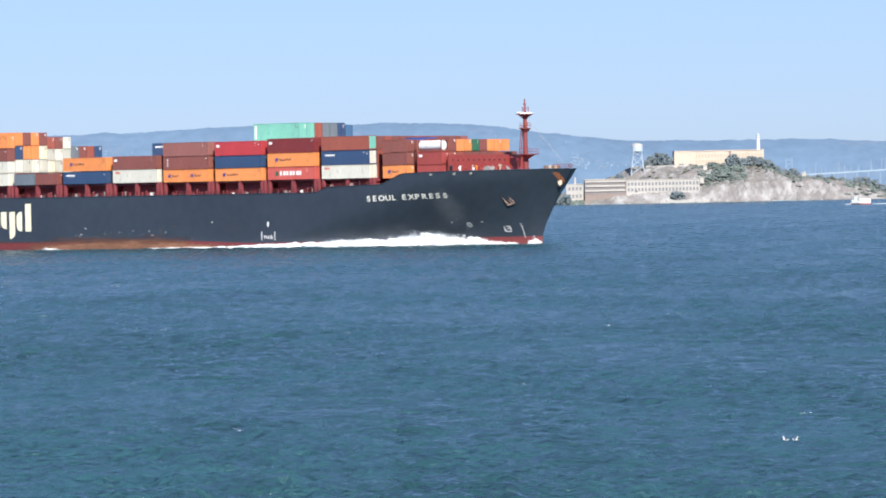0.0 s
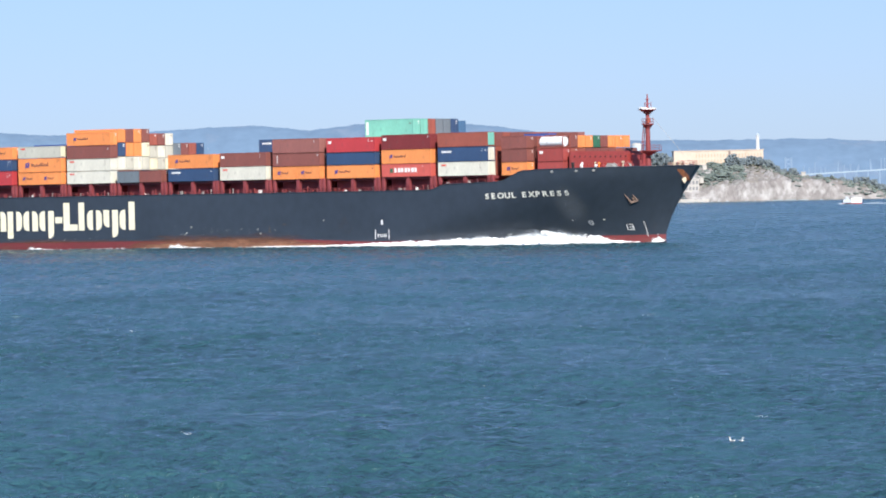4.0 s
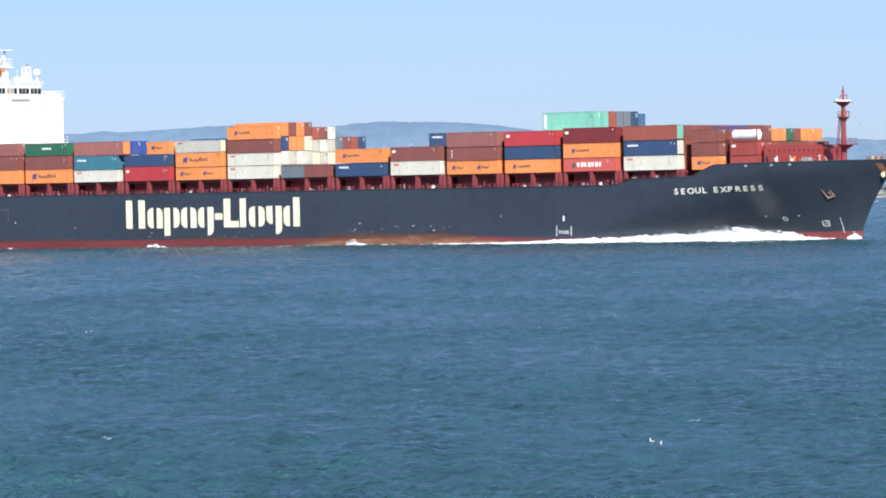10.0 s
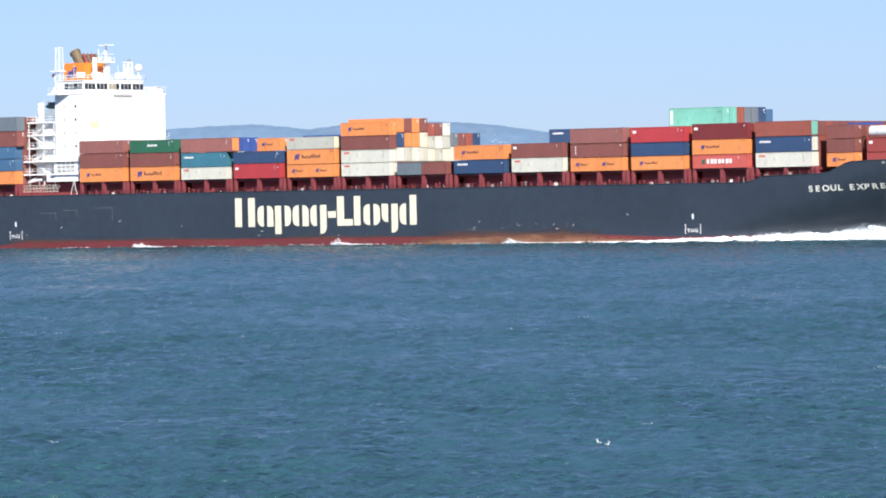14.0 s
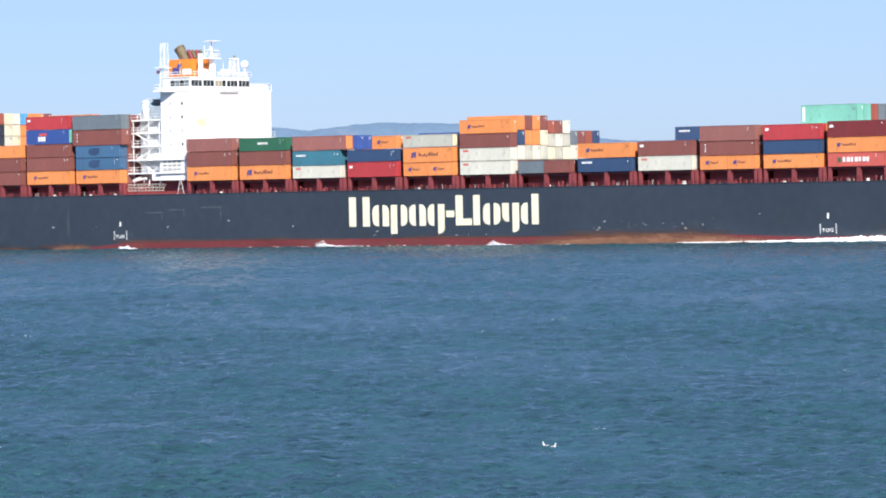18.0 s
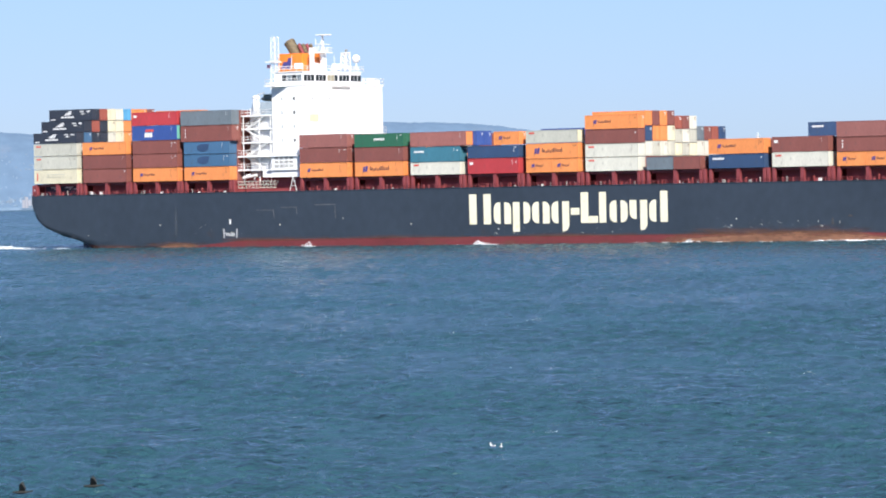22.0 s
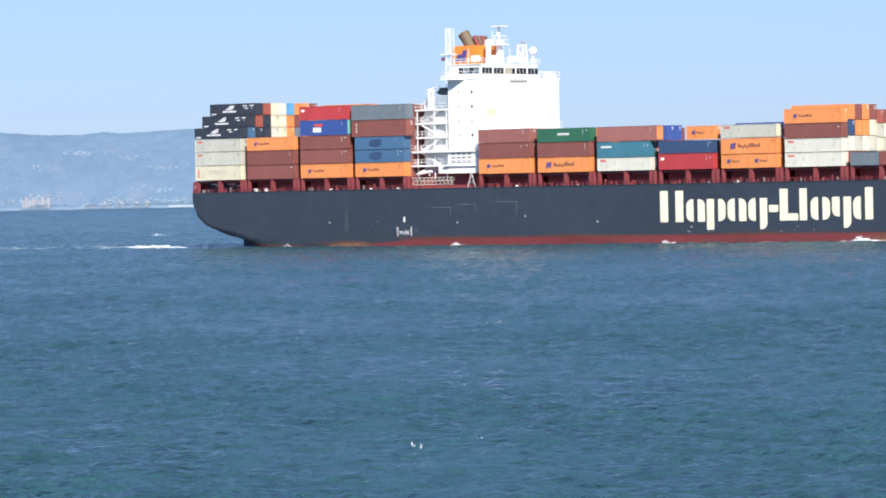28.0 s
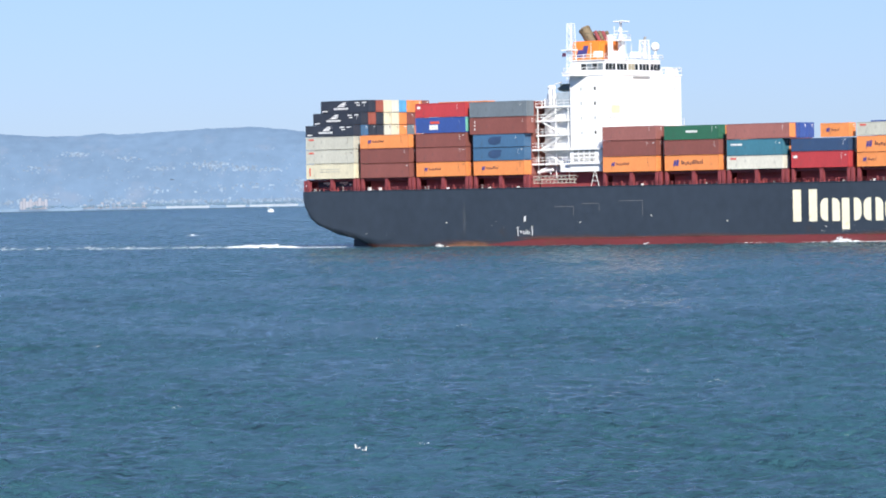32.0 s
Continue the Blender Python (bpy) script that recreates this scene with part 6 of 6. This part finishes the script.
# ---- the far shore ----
# The hills' blue haze is put into base colour and emission.
HILL = material("haze_tinted_blue_hills", (0.0500, 0.0765, 0.1150), 1.0, vary=0.14, scale=0.010, fine=0.06, spec=0.0, haze_glow=2.2, dirt=(0.062, 0.083, 0.117), dirt_amount=0.17)
# Shore and town carry the haze as pale blue colour that emits.
SHOREMAT = material("haze_tinted_shore", (0.070, 0.100, 0.140), 1.0, vary=0.14, scale=0.03, fine=0.3, spec=0.0, haze_glow=2.2)
TOWN = material("haze_tinted_town", (0.074, 0.098, 0.131), 1.0, vary=0.1, scale=0.1, spec=0.0, random_tint=0.25, island=True, haze_glow=2.2)


# Shed white is mixed with haze and emits it too.
SHED = material("haze_tinted_white_shed", (0.135, 0.155, 0.182), 1.0, vary=0.06, scale=0.1, spec=0.0, haze_glow=2.2)

RIDGE_X = [-900, -700, -523, -460, -403, -356, -302, -221, -158, -107, -54, 0, 60, 114, 188, 248, 382, 449, 528, 700, 900]
RIDGE_Z = [92, 97, 94.5, 89.4, 92.4, 91.4, 95.4, 97.2, 91, 95.4, 97.7, 96.6, 92.1, 83.6, 74.8, 70.2, 69.5, 68.9, 64, 60, 58]


def hills():
    nx, ny = 900, 14
    xs = np.linspace(-900, 900, nx)
    rx, rz = RIDGE_X, RIDGE_Z
    X, T = np.meshgrid(xs, np.linspace(0, 1, ny))
    crest = np.interp(X, rx, rz)
    wob = np.array([noise.fractal(Vector((x * 0.03, 0.3, 1.0)), 0.6, 2.0, 7) for x in xs])
    Z = crest * np.sin(T * math.pi / 2) ** 0.8 + wob[None, :] * 1.3 * T - 1
    Y = 4830 + 140 * T
    me = grid_mesh("backdrop_hills", nx, ny, np.stack([X, Y, Z], -1).reshape(-1, 3))
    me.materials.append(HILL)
    tagged(new("backdrop_hills", me), "hazy blue range of hills beyond the bay", "hills", kind="structure")
    xs = np.linspace(-900, 250, 240)
    X, T = np.meshgrid(xs, np.linspace(0, 1, 4))
    top = np.array([3.5 + 2.5 * noise.fractal(Vector((x * 0.03, 4.0, 0)), 0.9, 2.0, 4) for x in xs]) * np.clip((250 - xs) / 300, 0, 1)
    me = grid_mesh("shore_flats", 240, 4, np.stack([X, 4815 + 12 * T, top[None, :] * np.minimum(1, T * 1.5) + 0 * X - 0.3], -1).reshape(-1, 3))
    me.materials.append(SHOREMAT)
    tagged(new("shore_flats", me), "low pale shoreline under the hills", "shore", kind="structure")


hills()


def town():
    rs = random.Random(5)
    bm = bmesh.new()
    clusters = [(-471, 14, 17, 3.2, 18), (-380, 11, 22, 2.5, 14), (-428, 66, 14, 2.5, 22), (-266, 50, 22, 4, 40), (-230, 46, 20, 3, 20), (-330, 48, 14, 2, 12), (-160, 25, 10, 6, 26), (-365, 60, 12, 2, 8),
                (-200, 44, 14, 2, 12), (-480, 50, 20, 3, 8), (-300, 9, 60, 1.5, 40), (-180, 8, 50, 1.5, 36), (-500, 10, 25, 3, 18), (-340, 22, 30, 4, 10), (-240, 24, 40, 5, 14), (60, 70, 60, 8, 10), (-60, 70, 60, 8, 8), (160, 45, 14, 6, 16), (190, 40, 30, 5, 12)]
    for cx, cz, sx, sz, n in clusters:
        for _ in range(int(n * 2.6)):
            x, z = rs.gauss(cx, sx * 0.6), max(1.5, rs.gauss(cz, sz * 0.7))
            crest = float(np.interp(x, RIDGE_X, RIDGE_Z))
            y = 4830 + 140 * 2 / math.pi * math.asin(min(1.0, (max(0.0, z + 1) / crest)) ** 1.25)
            w, h = rs.uniform(0.4, 1.7), rs.uniform(0.4, 1.5)
            box(bm, x - w, x + w, y - 0.8, y + 3, z - h, z + h)
    for _ in range(420):
        x, z = rs.uniform(-545, -120), 6 + 66 * rs.random() ** 1.4
        crest = float(np.interp(x, RIDGE_X, RIDGE_Z))
        y = 4830 + 140 * 2 / math.pi * math.asin(min(1.0, (max(0.0, z + 1) / crest)) ** 1.25)
        w, h = rs.uniform(0.25, 0.9), rs.uniform(0.25, 0.8)
        box(bm, x - w, x + w, y - 0.6, y + 3, z - h, z + h)
    for _ in range(120):
        x, w = rs.uniform(-420, -130), rs.uniform(0.8, 3.5)
        box(bm, x, x + w, 4806, 4809, 3.5, rs.uniform(4.5, 7.5))
    ob = new("hillside_town", mesh_of("hillside_town", bm))
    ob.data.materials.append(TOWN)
    tagged(ob, "pale hazy houses scattered over the far hillside", "town", kind="stuff")


town()
for x0, x1 in ((-318, -268), (-248, -226), (-221, -165), (-150, -120)):
    shed = tagged(new("waterfront_shed"), "long low white shed on the far waterfront", "building", "sheds on the far shore")
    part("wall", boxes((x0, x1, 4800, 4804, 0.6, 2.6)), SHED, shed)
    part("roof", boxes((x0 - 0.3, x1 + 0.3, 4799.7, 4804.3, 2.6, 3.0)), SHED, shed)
bm = bmesh.new()
rs2 = random.Random(8)
for i in range(9):
    x = -489 + i * 3.6
    box(bm, x, x + 2.9, 4808, 4814, 2.5, 11 + rs2.uniform(0, 4.5))
for i in range(14):
    x = -415 + i * 5.5 + rs2.uniform(-2, 2)
    box(bm, x, x + rs2.uniform(2, 5), 4808, 4812, 2.0, rs2.uniform(5, 9))
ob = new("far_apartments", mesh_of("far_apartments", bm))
# Haze over the pink walls sits in their colour and emission.
ob.data.materials.append(material("haze_tinted_pink_walls", (0.110, 0.114, 0.134), 1.0, vary=0.06, scale=0.1, spec=0.0, random_tint=0.12, island=True, haze_glow=2.2))
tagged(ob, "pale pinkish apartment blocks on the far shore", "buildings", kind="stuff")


def shore_woods():
    """Low hazy tree clumps along the far shore."""
    rs = np.random.RandomState(6)
    spots = []
    for cx, n, sx in ((-350, 40, 12), (-300, 50, 26), (-240, 50, 14), (-190, 40, 18), (-440, 40, 40), (-120, 30, 20)):
        for _ in range(n):
            spots.append((cx + rs.normal(0, sx), 4804 + rs.rand(), 3.5 + rs.rand() * 2.5, rs.uniform(0.7, 1.6), 0.7))
    # The woods are blued for haze, with emission on top.
    lumps("far_woods", spots, material("haze_tinted_far_woods", (0.050, 0.078, 0.108), 1.0, vary=0.2, scale=0.1, spec=0.0, haze_glow=2.2), "hazy dark trees along the far shore", 31)["category"] = "trees"


shore_woods()

# the far bridge: causeway on piers, one lattice tower
fb = tagged(new("far_bridge"), "pale grey bridge causeway on many piers across the bay", "bridge")
# Bridge steel and road get their haze from tinted, emitting colours.
BRIDGE = material("haze_tinted_bridge_steel", (0.078, 0.107, 0.150), 1.0, vary=0.05, scale=0.1, spec=0.0, haze_glow=2.2)
ROAD = material("haze_tinted_road_deck", (0.115, 0.145, 0.175), 1.0, vary=0.05, scale=0.1, spec=0.0, haze_glow=2.2)
rb = random.Random(15)
for i in range(26):
    x, z = 396 + i * 13.5, 22.6 + 5.2 * min(1.0, i / 9.0)
    z2 = 22.6 + 5.2 * min(1.0, (i + 1) / 9.0)
    bm = bmesh.new()
    v = box(bm, x, x + 13.5, 4790, 4796, z - 0.5, z + 1.1)
    for p in v:
        if p.co.x > x + 1:
            p.co.z += z2 - z
    part("road_span", bm, ROAD, fb)
    part("pier", boxes((x + 4, x + 5.6, 4791, 4795, -1, z - 0.4)), BRIDGE, fb)
    for _ in range(2):
        q = x + rb.uniform(1, 12)
        part("truss_post", boxes((q, q + 0.8, 4791, 4795, z + 0.8, z + 5.0 + 9.0 * rb.random())), BRIDGE, fb)
for x in (399, 406):
    part("bridge_tower", boxes((x, x + 1.3, 4791, 4795, -1, 44)), BRIDGE, fb)
bm = bmesh.new()
for z in (24, 29, 34, 39):
    rod(bm, (399.6, 4793, z), (406.6, 4793, z + 5), 0.4, n=4)
    rod(bm, (406.6, 4793, z), (399.6, 4793, z + 5), 0.4, n=4)
part("tower_bracing", bm, BRIDGE, fb)

# ---- boats and birds ----
boat = tagged(new("ferry"), "small white excursion boat with a red hull band", "boat")
bm = bmesh.new()
v = box(bm, -6.8, 6.8, -2.2, 2.2, -0.6, 0.7)
for p in v:
    if p.co.x < -6:
        p.co.y *= 0.15
        p.co.x -= 1.0 if p.co.z > 0 else 0
part("hull", bm, material("boat_red_band", (0.45, 0.08, 0.06), 0.5), boat, "red lower hull")
part("deckhouse", bevelled(boxes((-0.8, 6.6, -2.0, 2.0, 0.7, 3.9)), 0.15), SHIP_WHITE, boat)
CABIN = material("pale_grey_cabin", (0.42, 0.46, 0.50), 0.6, vary=0.15, scale=0.8)
part("forward_cabin", bevelled(boxes((-6.4, -0.9, -1.9, 1.9, 0.7, 3.1)), 0.15), CABIN, boat)
part("pilot_house", bevelled(boxes((-4.8, -2.4, -1.4, 1.4, 3.1, 5.0)), 0.1), CABIN, boat)
part("canopy", bevelled(boxes((-1.2, 4.6, -1.7, 1.7, 5.0, 5.2)), 0.05), CABIN, boat)
bm = bmesh.new()
for x in (-1.0, 1.7, 4.4):
    for y in (-1.6, 1.6):
        rod(bm, (x, y, 3.8), (x, y, 5.05), 0.06, n=5)
part("canopy_posts", bm, CABIN, boat)
for i in range(5):
    part("window", boxes((-1.9 + i * 1.6, -0.9 + i * 1.6, -2.08, -1.98, 2.4, 3.4)), STEEL, boat)
bm = bmesh.new()
rod(bm, (-3.5, 0, 5.5), (-3.5, 0, 8.2), 0.08)
part("mast", bm, STEEL, boat)
rs0 = np.random.RandomState(2)
part("wake_foam", lumps("ferry_wake", [(7 + rs0.rand() * 22, rs0.normal(0, 1.2), 0.1, rs0.uniform(0.2, 0.5), 0.4) for _ in range(90)] + [(-7 + rs0.normal(0, 1), rs0.normal(-1, 1), 0.2, 0.4, 0.5) for _ in range(20)], FOAM, "white wake of the boat", 5).data, FOAM, boat)["kind"] = "stuff"
bpy.data.objects.remove(bpy.data.objects["ferry_wake"])

sail = tagged(new("sailing_boat"), "small white sailing boat heeling in the distance", "boat")
bm = bmesh.new()
v = box(bm, -4.5, 4.5, -1.3, 1.3, -0.3, 1.2)
for p in v:
    if abs(p.co.x) > 4:
        p.co.y *= 0.3
part("hull", bm, SHIP_WHITE, sail)
bm = bmesh.new()
rod(bm, (-3.0, 0, 1.0), (-4.2, 0, 12.0), 0.12, 0.06)
part("mast", bm, SHIP_WHITE, sail)
bm = bmesh.new()
v = box(bm, -3.4, -2.9, -0.05, 0.05, 1.8, 11.0)
for p in v[4:]:
    p.co.x -= 0.8
part("furled_sail", bm, SHIP_WHITE, sail)
bm = bmesh.new()
v = box(bm, -1.0, 1.2, -0.05, 0.05, 1.6, 5.2)
for p in v[4:]:
    p.co.x = p.co.x * 0.2 - 0.5
v = box(bm, 1.6, 3.8, -0.05, 0.05, 1.6, 4.6)
for p in v[4:]:
    p.co.x = p.co.x * 0.2 + 1.6
part("jib", bm, SHIP_WHITE, sail)
sail.location = (-126.2, 3080, 0)
sail.scale = (0.52, 0.52, 0.52)

GULL_WHITE = material("gull_feathers", (0.78, 0.78, 0.77), 0.8, vary=0.06, scale=8)
GULL_GREY = material("grey_wing_feathers", (0.22, 0.23, 0.25), 0.8, vary=0.15, scale=10)
DARK_FEATHER = material("dark_feathers", (0.016, 0.018, 0.017), 0.8, vary=0.2, scale=12)
BEAK = material("beak", (0.55, 0.35, 0.08), 0.5)


def floating_gull(m):
    root = tagged(new("seagull"), "white and grey gull floating on the water", "bird", "birds on the water")
    bm = bmesh.new()
    ball(bm, (0, 0, 0.01), 0.10, 2, (1.5, 0.75, 0.6))
    part("body", bm, GULL_GREY, root, smooth=True)
    bm = bmesh.new()
    ball(bm, (0.10, 0, 0.05), 0.07, 2, (0.9, 0.85, 1.0))
    rod(bm, (0.12, 0, 0.08), (0.15, 0, 0.2), 0.035, 0.03, 8)
    ball(bm, (0.155, 0, 0.215), 0.042, 2)
    part("head", bm, GULL_WHITE, root, "white head and breast", smooth=True)
    bm = bmesh.new()
    rod(bm, (0.19, 0, 0.21), (0.245, 0, 0.20), 0.018, 0.006, 5)
    part("bill", bm, BEAK, root)
    bm = bmesh.new()
    rod(bm, (-0.12, 0, 0.04), (-0.22, 0, 0.07), 0.04, 0.01, 6)
    part("tail", bm, GULL_WHITE, root)
    root.matrix_basis = m
    return root


def flying_bird(colour, span, name="seabird", label="dark seabird flying low over the water"):
    root = tagged(new(name), label, "bird", "birds in flight")
    bm = bmesh.new()
    ball(bm, (0, 0, 0), span * 0.13, 2, (1.9, 0.55, 0.55))
    rod(bm, (span * 0.2, 0, 0.0), (span * 0.36, 0, span * 0.03), span * 0.035, span * 0.025, 6)
    ball(bm, (span * 0.37, 0, span * 0.035), span * 0.04, 1)
    rod(bm, (-span * 0.2, 0, 0), (-span * 0.36, 0, 0), span * 0.05, span * 0.02, 6)
    part("body", bm, colour, root)
    wings = []
    for side in (-1, 1):
        bm = bmesh.new()
        pts = [(0.11, 0), (0.14, 0.2), (0.02, 0.5), (-0.06, 0.48), (-0.09, 0.2), (-0.1, 0)]
        lo = [bm.verts.new((x * span, side * y * span, -0.006)) for x, y in pts]
        hi = [bm.verts.new((x * span, side * y * span, 0.012)) for x, y in pts]
        bm.faces.new(lo)
        bm.faces.new(hi[::-1])
        for i in range(6):
            j = (i + 1) % 6
            bm.faces.new((lo[i], hi[i], hi[j], lo[j]))
        bmesh.ops.recalc_face_normals(bm, faces=bm.faces)
        wings.append(part("wing", bm, colour, root))
    return root, wings


gull_a = floating_gull(pose(13.2, 161.5, 0.02, 0, 0, 200))
gull_a.scale = (0.62, 0.62, 0.62)
gull_b = copy_thing(gull_a, pose(13.6, 160.6, 0.02, 0, 0, -20))
flock = [flying_bird(DARK_FEATHER, 0.62) for _ in range(3)]
lone = flying_bird(material("grey_brown_feathers", (0.07, 0.075, 0.08), 0.8, vary=0.2, scale=12), 1.25, label="large dark seabird gliding before the far shore")


def whitecaps():
    rs = np.random.RandomState(17)
    spots = []
    for _ in range(20):
        d = 150 * (1500 / 150.0) ** rs.rand()
        x0, y0 = rs.uniform(-0.13, 0.14) * d, d
        k = 0.5 + d / 900.0
        for _ in range(rs.randint(4, 14)):
            spots.append((x0 + rs.normal(0, 0.35) * k, y0 + rs.normal(0, 0.3), 0.12 + 0.1 * rs.rand(), rs.uniform(0.010, 0.024) * k, 0.4))
    return lumps("whitecaps", spots, FOAM, "small breaking wave crests scattered over the bay", 3, 2.2)


caps = whitecaps()
rs1 = np.random.RandomState(23)
crest = lumps("breaking_crest", [(rs1.normal(0, 0.45), rs1.normal(0, 0.6), 0.10 + rs1.rand() * 0.4, rs1.uniform(0.04, 0.09), 0.6) for _ in range(26)]
              + [(1.5 + rs1.normal(0, 1.3), rs1.normal(0, 1.0), 0.2, rs1.uniform(0.03, 0.06), 0.5) for _ in range(25)], FOAM, "white crest of the ship's far wake wave", 24, 1.8)

# ---- what moves ----
PSI = 37.5046                         # the ship's course, degrees towards the camera


def motions():
    times = [0, 4, 8, 12, 16, 20, 24, 28, 32]
    c, s = math.cos(radians(PSI)), math.sin(radians(PSI))
    turn = pose(0, 0, 0, 0, 0, -PSI)

    def ship_pose(t):
        u = 7.4346 * t + 0.0027233 * (t - 16) ** 2
        x, y = u * c, 805.97 - u * s
        return Matrix.Translation((x + BEAM / 2 * s, y + BEAM / 2 * c, 0)) @ turn

    walk(ship, [(t, ship_pose(t)) for t in times])
    for ob, place in CARGO:
        if ob in BOBBING:
            k = BOBBING.index(ob)
            walk(ob, [(t * 1.0, ship_pose(t) @ Matrix.Translation((0.25 * math.sin(1.9 * t + k), 0, 0.10 * math.sin(2.3 * t + 1.7 * k)))) for t in range(33)])
        else:
            walk(ob, [(t, ship_pose(t) @ Matrix.Translation(place)) for t in times])
    for ob, k in SPLASHES:
        rows = []
        for i in range(65):
            t = i * 0.5
            q = 113.5 + 8.4 * (t - 12) - 45.0 * k + 2.5 * math.sin(k * 2.1) + (10 if k == -1 else 0)
            up = min(1.0, max(0.0, (q - 60) / 22)) * min(1.0, max(0.0, (262 - q) / 18))
            q = min(270.0, max(40.0, q))
            rows.append((t, ship_pose(t) @ pose(-q, -half_beam(q, 0.2), -1.7 * (1 - up) + 0.12 * math.sin(1.9 * t + k) - (0.25 if q > 185 else 0))))
        walk(ob, rows)
    for ob in (sea, caps):
        walk(ob, [(t, Matrix.Translation((DRIFT[0] * (t - 16), DRIFT[1] * (t - 16), 0))) for t in (0, 16, 32)])
    walk(crest, [(t, pose(-73.6 + 2.6 * (t - 30), 1140, 0)) for t in (0, 16, 32)])
    for k, (ob, dx, dy, face) in enumerate(((gull_a, -0.12, 0.5, 150), (gull_b, 0.18, -0.4, -60))):
        walk(ob, [(t, pose(13.4 - 0.522 * t + dx, 161.3 + dy, 0.17 + 0.06 * math.sin(1.6 * t + k * 2), 0, 5 * math.sin(1.3 * t + k), face + 25 * math.sin(0.4 * t + k))) for t in range(33)])
    boat.scale = (0.8, 0.8, 0.8)
    walk(boat, [(0, pose(227.0, 2240, 0)), (6, pose(229.0, 2330, 0)), (9, pose(228.4, 2370, 0)), (32, pose(232, 2680, 0))])
    for k, (bird, wings) in enumerate(flock):
        x0, z0 = ((-8.0, 3.31), (-6.5, 3.24), (-4.9, 3.31))[k]
        walk(bird, [(t, pose(x0 + 6.75 * (t - 22.5), 95 + 0.6 * k, z0 - (0.0 if t < 22 else 0.25 * (t - 22.5) if t <= 23 else 1.0 if t < 24 else 1.6), 0, 0, 0)) for t in (0, 11, 22, 22.5, 23, 24, 25, 32)])
    walk(lone[0], [(t, pose(-52.0 - 2.1 * (t - 29), 900, 14.45 + 0.15 * math.sin(2 * t), 0, 0, 180)) for t in (0, 8, 16, 24, 28, 29, 30, 31, 32)])
    for k, (bird, wings) in enumerate(flock + [lone]):
        for side, wing in zip((-1, 1), wings):
            walk(wing, [(t / 8.0, pose(0, 0, 0, side * (14 + 32 * math.sin(t / 8.0 * 16 + k)), 0, 0)) for t in range(0, 257, 1)])


motions()
